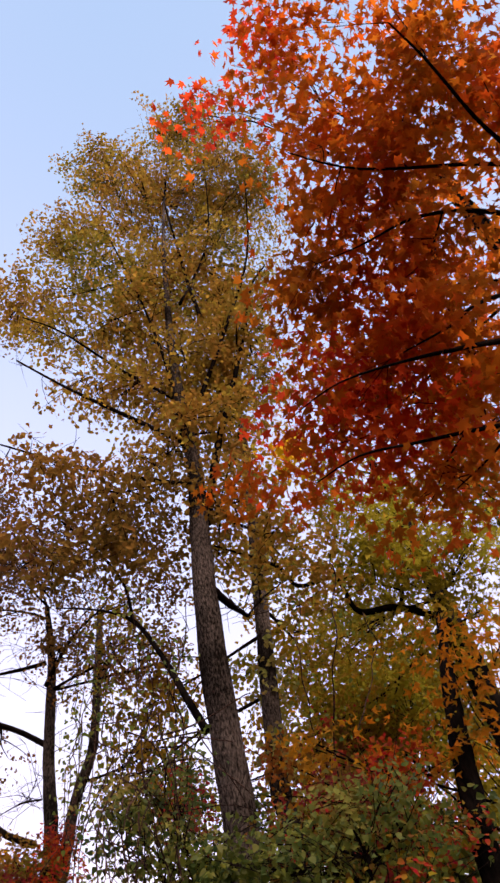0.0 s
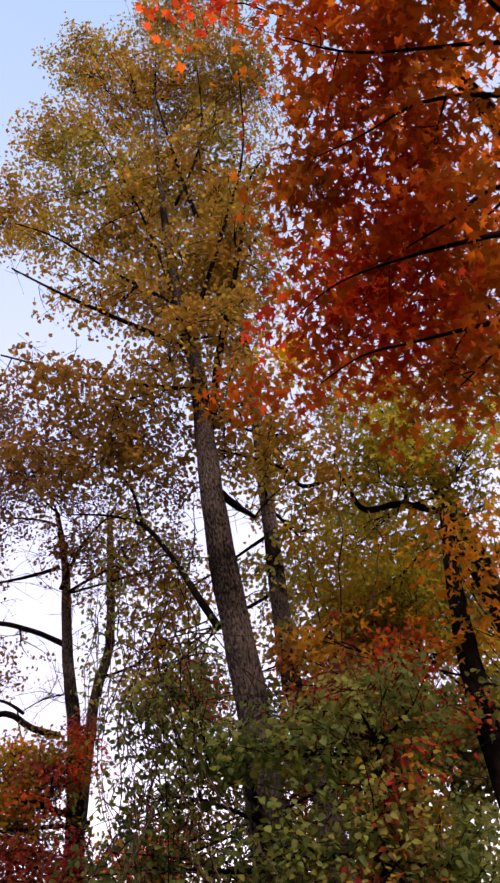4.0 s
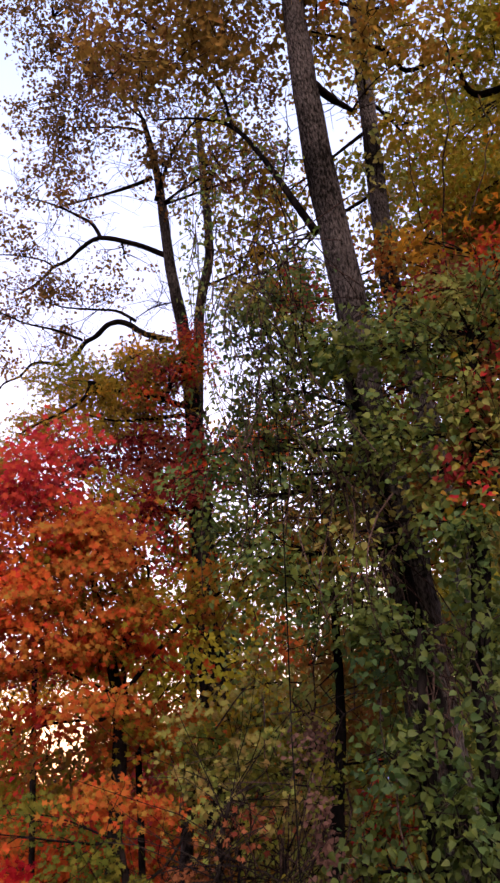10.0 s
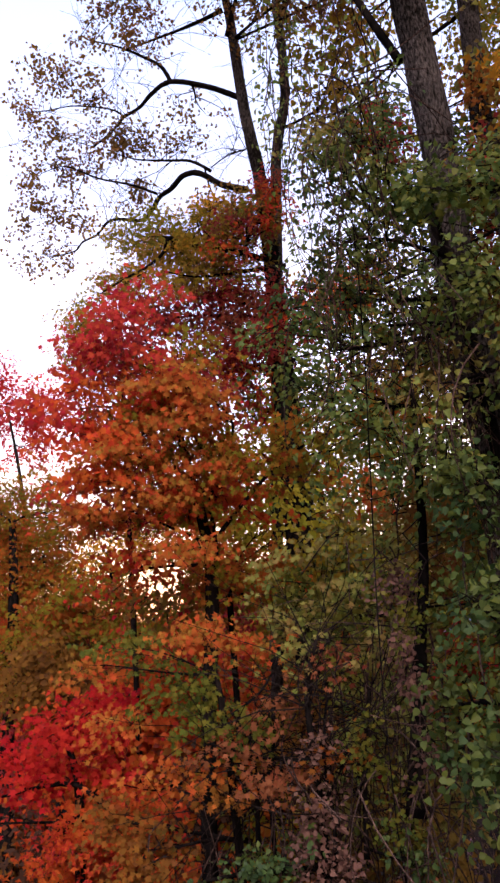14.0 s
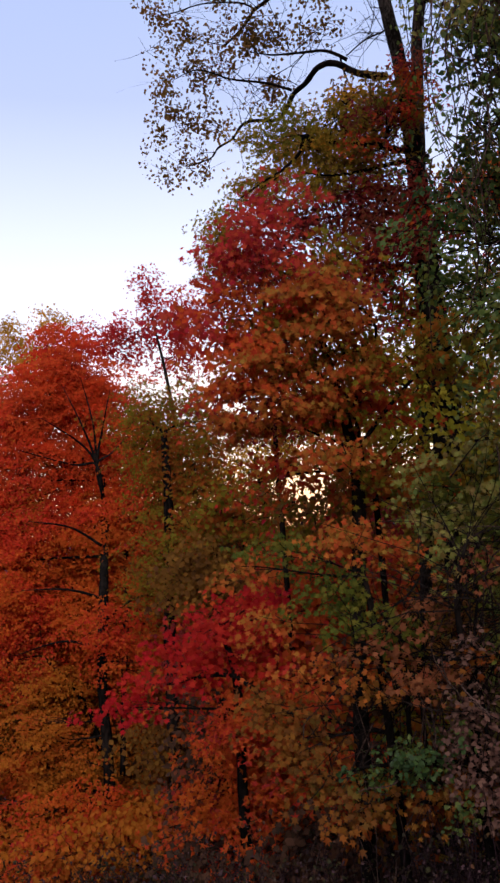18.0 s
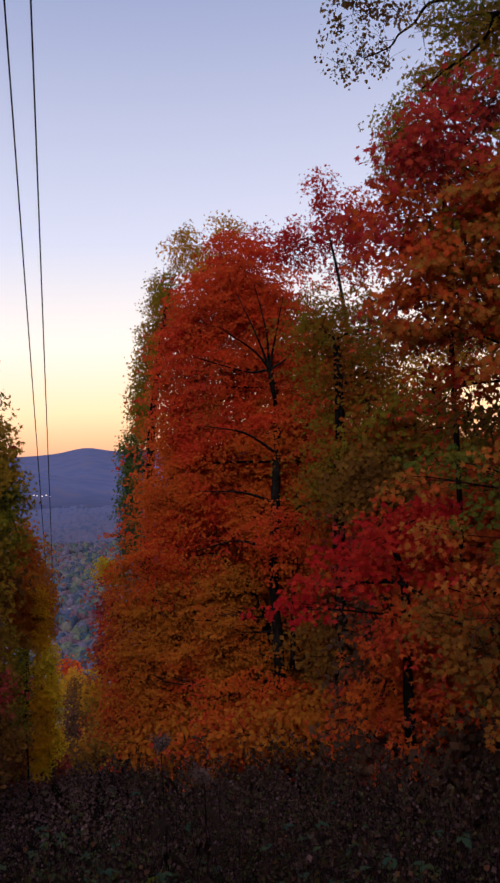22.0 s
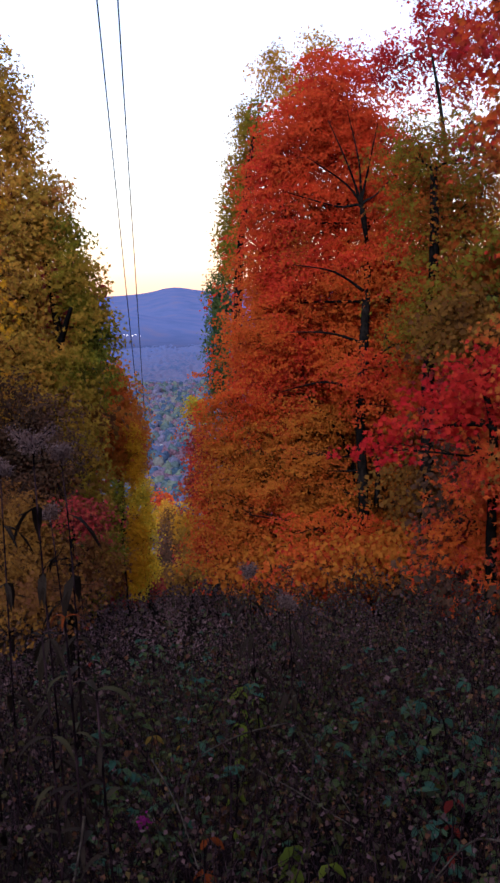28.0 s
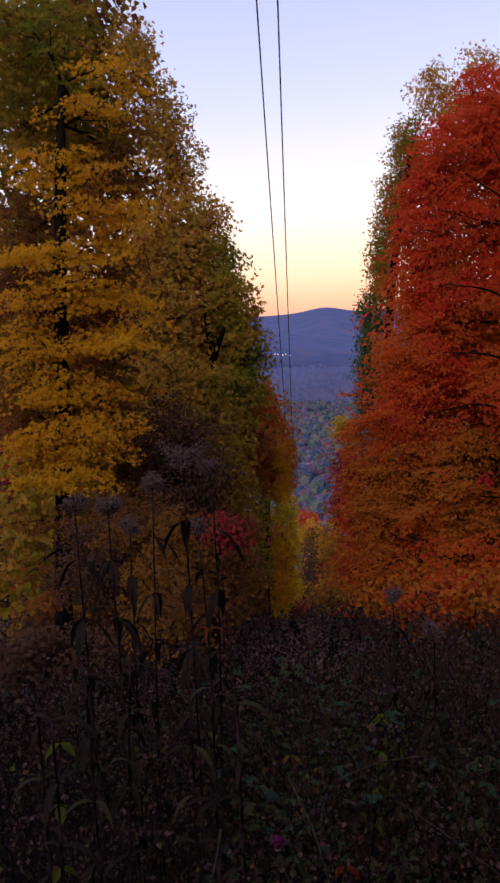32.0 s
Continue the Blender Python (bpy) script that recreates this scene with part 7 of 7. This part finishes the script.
def one_leaf(name, shape, at, normal, toward, size, mat, curl=0.35, fold=0.25, rows=1):
    """A single leaf mesh from its stalk end, along toward."""
    n = Vector(normal).normalized()
    f = Vector(toward)
    f = (f - n * f.dot(n)).normalized()
    s = f.cross(n)
    pts = [Vector(at) + size * (s * x + f * y + n * (abs(x) * fold - curl * y * y)) for x, y in SHAPES[shape]]
    mid = Vector(at) + size * (f * 0.4 - n * curl * 0.16)
    k = len(pts)
    return pts + [mid], [(i, (i + 1) % k, k) for i in range(k)]


def ground_at(az, d):
    a = radians(az)
    x, y = d * math.sin(a), d * math.cos(a)
    return Vector((x, y, ground_z(x, y)))


def bramble(seed, canes=2, leaves=7):
    r = random.Random(seed)
    root = thing("bramble", (0, 0, -50), "arching bramble with blue-green compound leaves among dry stalks", "bramble", "brambles in the cut")
    for c in range(canes):
        a = r.uniform(0, 6.28)
        end = Vector((math.cos(a) * r.uniform(0.25, 0.55), math.sin(a) * r.uniform(0.25, 0.55), r.uniform(0.45, 0.85)))
        line = bent((0, 0, -0.05), end, 7, 0.12, r, -0.12)
        under("cane", mesh_of("cane", *tube(line, [0.005 - 0.0004 * i for i in range(8)], 4), STEM, True), root)
        for k in range(leaves):
            p = line[min(7, 2 + (k * 6) // leaves)]
            out = Vector((r.uniform(-1, 1), r.uniform(-1, 1), r.uniform(0.1, 0.6))).normalized()
            tip = p + out * r.uniform(0.05, 0.11)
            v, f = [], []
            for turn in (-68, 0, 68):
                d2 = Matrix.Rotation(radians(turn), 3, "Z") @ out
                nv, nf = one_leaf("leaflet", "oval", tip, (r.uniform(-0.3, 0.3), r.uniform(-0.3, 0.3), 1), d2, r.uniform(0.026, 0.048), BRAMBLE)
                o = len(v)
                v += nv
                f += [tuple(i + o for i in q) for q in nf]
            under("leaf", mesh_of("leaf", v, f, BRAMBLE), root)
    return root


protos = [bramble(200 + i, 2 + i % 2, 6) for i in range(4)]
spots = []
for i in range(8):
    az, d = wr.uniform(-26, 34), 2.8 + 6.5 * wr.random() ** 1.3
    spots.append((az, d))
# the thick patches of it
spots += [(wr.gauss(-1, 3), wr.gauss(4.8, 0.8)) for i in range(17)] + [(wr.gauss(19, 2.2), wr.gauss(3.5, 0.45)) for i in range(22)] + [(wr.gauss(1, 2), wr.gauss(2.9, 0.2)) for i in range(8)]
for i, (az, d) in enumerate(spots):
    p = ground_at(az, max(2.6, d))
    m = Matrix.Translation(p) @ Matrix.Rotation(wr.uniform(0, 6.28), 4, "Z") @ Matrix.Scale(wr.uniform(0.8, 1.25), 4)
    if i < 4:
        protos[i].matrix_basis = m
    else:
        c = copy_thing(protos[i % 4], m)
        c.scale = [m.to_scale()[0]] * 3


def goldenrod(p, height, seed, head=0.2, lean=(0.05, 0.05)):
    """A tall goldenrod gone to seed: stem, drooping narrow leaves, a fluffy plume."""
    r, g = random.Random(seed), np.random.default_rng(seed)
    root = thing("goldenrod", p, "tall goldenrod gone to grey seed above withered leaves", "goldenrod", "goldenrods in the cut")
    top = Vector((lean[0] * height, lean[1] * height, height))
    line = bent((0, 0, -0.05), top, 9, 0.02, r)
    under("stem", mesh_of("stem", *tube(line, [0.006 - 0.0004 * i for i in range(10)], 5), STEM, True), root)
    for k in range(16):
        q = line[3 + k * 6 // 16]
        a = r.uniform(0, 6.28)
        out = Vector((math.cos(a), math.sin(a), -0.3))
        under("leaf", mesh_of("leaf", *one_leaf("leaf", "lance", q, (math.cos(a) * 0.4, math.sin(a) * 0.4, 1), out, r.uniform(0.09, 0.16), WITHER, 0.6), WITHER), root)
    at, nn = [], []
    for b in range(13):
        a = r.uniform(0, 6.28)
        e = top + Vector((math.cos(a) * head * r.uniform(0.3, 0.9), math.sin(a) * head * r.uniform(0.3, 0.9), r.uniform(-0.6, 0.35) * head))
        s0 = top - Vector((0, 0, head * r.uniform(0.4, 0.9)))
        branch = bent(s0, e, 5, 0.15, r)
        under("sprig", mesh_of("sprig", *tube(branch, [0.002] * 6, 3), STEM), root)
        for q in branch[2:]:
            at.append(np.array(q) + g.normal(size=(30, 3)) * 0.010)
    at = np.concatenate(at)
    under("seed_head", leaf_mesh("seed_head", "kite", at, g.normal(size=at.shape), g.uniform(0.004, 0.008, len(at)), SEED, g), root, "fluffy mauve-grey seed plume")
    return root


for i, ((az, el, d), head) in enumerate((((-17.5, -11.3, 2.7), 0.055), ((-15.2, -11.7, 2.7), 0.05), ((-9.6, -8.5, 2.6), 0.085), ((-7.8, -9.7, 2.7), 0.035), ((-11.9, -10.4, 2.9), 0.045), ((5.1, -18.9, 3.6), 0.04), ((8, -21.1, 3.6), 0.045), ((-13.7, -13.4, 3.2), 0.045), ((-8.9, -13.7, 3.3), 0.04))):
    t = polar(az, el, d)
    base = Vector((t.x + wr.uniform(-0.08, 0.08), t.y + wr.uniform(-0.05, 0.05), 0))
    base.z = ground_z(base.x, base.y)
    h = t.z - base.z
    goldenrod(base, h, 300 + i, head, ((t.x - base.x) / h, (t.y - base.y) / h))


SAP = {"lime": foliage("sapling_lime_leaves", [(0.05, 0.065, 0.010), (0.085, 0.095, 0.013), (0.11, 0.11, 0.014)], 3.0), "ochre": foliage("sapling_ochre_leaves", [(0.12, 0.07, 0.015), (0.2, 0.11, 0.02)], 3.0),
       "maple_orange": foliage("sapling_orange_leaves", [(0.16, 0.026, 0.008), (0.20, 0.045, 0.01)], 3.0), "crimson": LEAF["crimson"], "maple_red": foliage("sapling_red_leaves", [(0.10, 0.010, 0.012), (0.14, 0.02, 0.012)], 3.0), "green": BRAMBLE}


def ironweed(p, top, seed, leaves, red_top=False):
    """A tall weed with long drooping leaves, each its own part."""
    r = random.Random(seed)
    root = thing("ironweed", p, "tall withering weed with long drooping tan leaves", "weed", "tall weeds by the standpoint")
    line = bent((0, 0, -0.05), top - p, 9, 0.015, r)
    under("stem", mesh_of("stem", *tube(line, [0.0055 - 0.0003 * i for i in range(10)], 6), STEM, True), root)
    for k in range(leaves):
        q = line[9 - k * 7 // leaves]
        a = k * 2.4 + r.uniform(-0.4, 0.4)
        out = Vector((math.cos(a), math.sin(a), 0.25))
        size = r.uniform(0.07, 0.12) * (0.55 if red_top and k < 3 else 1.0)
        n = Vector((-math.cos(a) * 0.2, -math.sin(a) * 0.2, 1)).normalized()
        f = (out - n * out.dot(n)).normalized()
        s = f.cross(n)
        v, fc = [], []
        for j in range(7):
            u = j / 6
            wdt = 0.085 * size * math.sin(math.pi * min(1, u * 0.93 + 0.06)) ** 0.8
            c = q + size * (f * (u - 0.25 * u ** 3) - n * (0.75 * u ** 2.2) + n * 0.12 * u)
            v += [c - s * wdt + n * wdt * 0.5, c, c + s * wdt + n * wdt * 0.5]
        for j in range(6):
            o = j * 3
            fc += [(o, o + 1, o + 4, o + 3), (o + 1, o + 2, o + 5, o + 4)]
        mat = SAP["maple_orange"] if red_top and k < 3 else (STRAW if r.random() < 0.4 else WITHER)
        under("leaf", mesh_of("leaf", v, fc, mat, True), root)
    return root


for i, ((az, el, d), n) in enumerate((((-8.5, -21.1, 2.1), 16), ((-10.2, -22.1, 2.3), 14), ((-17.7, -23.3, 1.9), 14), ((-20.3, -25.8, 1.8), 12), ((-14.4, -22.9, 2.4), 12), ((-21.3, -23.1, 2.3), 10), ((-6.7, -26.1, 2), 8))):
    t = polar(az, el, d)
    base = Vector((t.x + wr.uniform(-0.06, 0.06), t.y + wr.uniform(-0.05, 0.05), 0))
    base.z = ground_z(base.x, base.y)
    ironweed(base, t, 400 + i, n, i == 0)


def lime_sprig(p, height, seed, mat, label, size=0.07, name="sapling"):
    r = random.Random(seed)
    root = thing(name, p, label, "sapling", "small saplings in the weeds")
    line = bent((0, 0, -0.05), (r.uniform(-0.1, 0.1), r.uniform(-0.1, 0.1), height), 6, 0.05, r)
    under("stem", mesh_of("stem", *tube(line, [0.005 - 0.0005 * i for i in range(7)], 5), STEM, True), root)
    for k in range(14):
        q = line[2 + k * 5 // 14]
        a = k * 2.4
        under("leaf", mesh_of("leaf", *one_leaf("leaf", "oval", q, (math.cos(a) * 0.4, math.sin(a) * 0.4, 1), (math.cos(a), math.sin(a), 0.1), size * r.uniform(0.8, 1.3), mat), mat), root)


for i, ((az, el, d), key, size) in enumerate((((3.5, -27.4, 4.2), "lime", 0.06), ((5, -27.8, 4.4), "lime", 0.06), ((7.4, -35.9, 2.9), "lime", 0.055), ((8.7, -36.6, 2.9), "lime", 0.05), ((10.6, -37.9, 2.4), "lime", 0.05), ((-1.6, -30, 3.6), "ochre", 0.05), ((-0.4, -35.9, 2.6), "maple_orange", 0.05), ((-7.3, -14.8, 7), "maple_red", 0.035), ((-20.3, -27.5, 2.4), "lime", 0.045), ((19.7, -34.6, 3), "maple_red", 0.05), ((-1.4, -30.3, 3.8), "ochre", 0.032), ((9.3, -37.5, 2.9), "lime", 0.035), ((11.5, -38.3, 2.9), "ochre", 0.035), ((19.5, -29.5, 4.6), "lime", 0.03), ((-2.5, -28.5, 4.6), "lime", 0.028), ((17.7, -31.6, 3.9), "maple_red", 0.028), ((-7.2, -31.2, 3.4), "lime", 0.03), ((26.1, -30.8, 3.6), "lime", 0.03), ((2.4, -27.7, 3.4), "lime", 0.05), ((19.3, -31, 3.3), "green", 0.04), ((21.8, -30.1, 3.3), "green", 0.045), ((18.9, -33.5, 3.3), "green", 0.045))):
    t = polar(az, el, d)
    z = ground_z(t.x, t.y)
    lime_sprig(Vector((t.x, t.y, z)), max(0.25, t.z - z), 500 + i, SAP[key], "small sapling with %s leaves in the weeds" % {"lime": "bright yellow-green", "ochre": "ochre", "maple_orange": "orange", "crimson": "crimson", "maple_red": "red", "green": "broad green"}[key], size)


def dry_weeds():
    """Dead stalks beyond counting, with small withered leaves, and a floor of fallen leaves."""
    sv, sf, at, size, tops, top_size = [], [], [], [], [], []
    rr = random.Random(9)
    for i in range(5600):
        az = rr.uniform(-28, 48)
        d = 1.35 + 24 * rr.random() ** 1.5
        p = ground_at(az, d)
        if noise.noise((p.x * 0.5, p.y * 0.5, 0)) < -0.35 and d > 3:
            continue
        h = rr.uniform(0.45, 1.15) * (0.75 if d < 2.2 else 0.6 if az < 4 and d > 5 else 0.74 if d > 5 else 1.0)
        top = Vector((rr.gauss(0, 0.26), rr.gauss(0, 0.26), 1)) * h
        line = bent(p, p + top, 3, 0.06, rr)
        r0 = rr.uniform(0.0010, 0.0026) * (1 + d * 0.05)
        v, f = tube(line, [r0, r0 * 0.9, r0 * 0.7, r0 * 0.4], 3)
        o = len(sv)
        sv += v
        sf += [tuple(q + o for q in g) for g in f[:-2]]
        for k in range(1 + i % 2):
            s0 = line[1].lerp(line[3], rr.random())
            e = s0 + Vector((rr.uniform(-0.2, 0.2), rr.uniform(-0.2, 0.2), rr.uniform(0.05, 0.25)))
            v, f = tube([s0, e], [r0 * 0.5, r0 * 0.3], 3)
            o = len(sv)
            sv += v
            sf += [tuple(q + o for q in g) for g in f[:-2]]
            for m in range(5):
                at.append(s0.lerp(e, rr.random()) + Vector((rr.gauss(0, 0.015), rr.gauss(0, 0.015), rr.gauss(0, 0.015))))
                size.append(rr.uniform(0.7, 1.9) * (0.0075 + 0.0017 * d))
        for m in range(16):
            # beyond 7.5 m the leaves take the paler mauve colour
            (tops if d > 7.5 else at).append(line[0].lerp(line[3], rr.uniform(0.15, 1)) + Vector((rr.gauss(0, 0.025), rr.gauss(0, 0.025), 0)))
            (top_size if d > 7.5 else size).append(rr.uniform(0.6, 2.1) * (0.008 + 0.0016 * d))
    for i in range(300):
        az, d = rr.uniform(3, 40), rr.uniform(4.2, 12.5)
        p = ground_at(az, d)
        h = rr.uniform(0.55, 1.0) + 0.02 * d * rr.random()
        line = bent(p, p + Vector((rr.gauss(0, 0.1), rr.gauss(0, 0.1), 1)) * h, 4, 0.05, rr)
        r0 = rr.uniform(0.0025, 0.0045)
        v, f = tube(line, [r0, r0, r0 * 0.8, r0 * 0.6, r0 * 0.4], 3)
        o = len(sv)
        sv += v
        sf += [tuple(q + o for q in g) for g in f[:-2]]
        for k in range(7):
            s0 = line[2].lerp(line[4], rr.random())
            e = s0 + Vector((rr.uniform(-0.16, 0.16), rr.uniform(-0.16, 0.16), rr.uniform(0.06, 0.24)))
            v, f = tube([s0, e], [r0 * 0.5, r0 * 0.3], 3)
            o = len(sv)
            sv += v
            sf += [tuple(q + o for q in g) for g in f[:-2]]
            for m in range(9):
                at.append(s0.lerp(e, rr.random()) + Vector((rr.gauss(0, 0.02), rr.gauss(0, 0.02), rr.gauss(0, 0.02))))
                size.append(rr.uniform(0.6, 1.4) * (0.010 + 0.002 * d))
    root = thing("dry_weeds", (0, 0, 0), "dense brown dead weed stalks covering the cut", "weeds", kind="stuff")
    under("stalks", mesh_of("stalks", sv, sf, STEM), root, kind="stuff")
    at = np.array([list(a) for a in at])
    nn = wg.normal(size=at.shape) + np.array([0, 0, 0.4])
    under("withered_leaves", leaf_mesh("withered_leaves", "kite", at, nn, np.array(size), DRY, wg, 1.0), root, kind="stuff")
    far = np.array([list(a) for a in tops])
    under("weed_tops", leaf_mesh("weed_tops", "kite", far, wg.normal(size=far.shape) + np.array([0, -0.4, 0.4]), np.array(top_size), FAR_TOPS, wg, 1.0), root, "paler mauve tops of the weeds farther off", kind="stuff")
    # small green and rusty herbs in patches through the stalks
    rows = []
    for (az, d, sa, sd, k) in ((-2, 4.6, 4.0, 1.0, 1500), (16, 3.8, 3.5, 0.7, 1000), (6, 3.2, 6, 0.5, 700), (8, 6.5, 14, 2.2, 1500), (-12, 3.2, 4, 0.7, 600), (26, 6, 8, 2, 800)):
        rows.append(np.stack([wg.normal(az, sa, k), np.maximum(2.3, wg.normal(d, sd, k))], 1))
    ad = np.concatenate(rows)
    knot = wg.integers(0, len(ad), len(ad))
    ad = 0.25 * ad + 0.75 * ad[knot // 9 * 9]
    x, y = ad[:, 1] * np.sin(np.radians(ad[:, 0])), ad[:, 1] * np.cos(np.radians(ad[:, 0]))
    z = np.array([ground_z(a, b) for a, b in zip(x, y)]) + wg.uniform(0.1, 0.75, len(x)) * wg.uniform(0.4, 1, len(x))
    at = np.stack([x, y, z], 1)
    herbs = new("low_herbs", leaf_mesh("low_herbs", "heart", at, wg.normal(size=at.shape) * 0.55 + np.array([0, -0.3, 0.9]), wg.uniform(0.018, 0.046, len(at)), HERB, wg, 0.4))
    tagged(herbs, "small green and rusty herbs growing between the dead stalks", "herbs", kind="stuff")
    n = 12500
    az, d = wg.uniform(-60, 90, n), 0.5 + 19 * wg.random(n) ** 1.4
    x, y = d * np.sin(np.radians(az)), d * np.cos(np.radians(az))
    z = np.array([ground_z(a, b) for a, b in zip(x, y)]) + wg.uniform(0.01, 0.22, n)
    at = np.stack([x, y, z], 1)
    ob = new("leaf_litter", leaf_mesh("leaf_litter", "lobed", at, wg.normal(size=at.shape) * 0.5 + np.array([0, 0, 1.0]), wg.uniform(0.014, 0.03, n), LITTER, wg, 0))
    tagged(ob, "fallen brown leaves lying thick between the weeds", "leaf litter", kind="stuff")


dry_weeds()


def dry_cane(points, r, label, name="dry_cane"):
    """A bare arching stalk or fallen stick."""
    ps, rs = smooth_line([(polar(*p), r) for p in points], 6)
    ob = new(name, mesh_of(name, *tube(ps, [q * (1 - 0.5 * k / len(rs)) for k, q in enumerate(rs)], 5, 0.2, 3), STRAW_STEM, True))
    tagged(ob, label, "stalk", "dry stalks in the weeds")


STRAW_STEM, qn, ql, qb = material("pale_dry_stalk", 0.85)
tc_q, t_q = coords(qn, ql, 25, 3)
r_q = ramp(qn, [(0.018, 0.012, 0.011), (0.05, 0.037, 0.032)], [0.35, 0.65])
ql.new(t_q.outputs["Fac"], r_q.inputs[0])
ql.new(r_q.outputs[0], qb.inputs["Base Color"])
for pts, r in ((((26.8, -36, 2.5), (21.8, -35.7, 2.5), (18.6, -38.1, 2.4)), 0.004), (((27.2, -34.7, 2.4), (25.5, -37, 2.35), (23.3, -39, 2.2)), 0.005),
               (((8.5, -29.9, 3.2), (11.1, -33.4, 3), (13.1, -35.8, 2.8)), 0.003), (((7.5, -29.3, 3.2), (3.5, -30, 3.1), (-0.1, -31.7, 2.9), (-0.8, -35.6, 2.6)), 0.004),
               (((-3, -30.9, 2.9), (-1.3, -33.9, 2.7), (-0, -37.6, 2.4)), 0.004), (((5, -32.1, 2.9), (8, -33.5, 2.8), (12.6, -35.7, 2.7)), 0.003),
               (((13.6, -28.5, 3.6), (17, -28.6, 3.5), (21.2, -28.7, 3.4)), 0.002), (((-8.4, -33.6, 2.2), (-8.8, -35.1, 2.2), (-9.6, -37.1, 2.1)), 0.005)):
    dry_cane(pts, r, "pale bare stalk lying across the weeds")


def aster(p, seed):
    """A late magenta aster head of thin rays on a stem."""
    g = np.random.default_rng(seed)
    foot = Vector((p.x, p.y, ground_z(p.x, p.y)))
    root = thing("aster", foot, "late magenta aster flower low in the weeds", "flower")
    top = p - foot
    under("stem", mesh_of("stem", *tube(bent((0, 0, -0.03), top, 4, 0.05, random.Random(seed)), [0.003] * 5, 4), STEM, True), root)
    at = np.array(top)[None] + g.normal(size=(34, 3)) * 0.009
    under("petals", leaf_mesh("petals", "kite", at, g.normal(size=at.shape) + np.array([0, -0.6, 0.8]), g.uniform(0.009, 0.016, len(at)), PETAL, g), root, "magenta rays")


PETAL = foliage("aster_petals", [(0.13, 0.010, 0.08), (0.20, 0.018, 0.13)], patch=4.0)
aster(polar(*(-3.8, -34.4, 2.6)), 5)
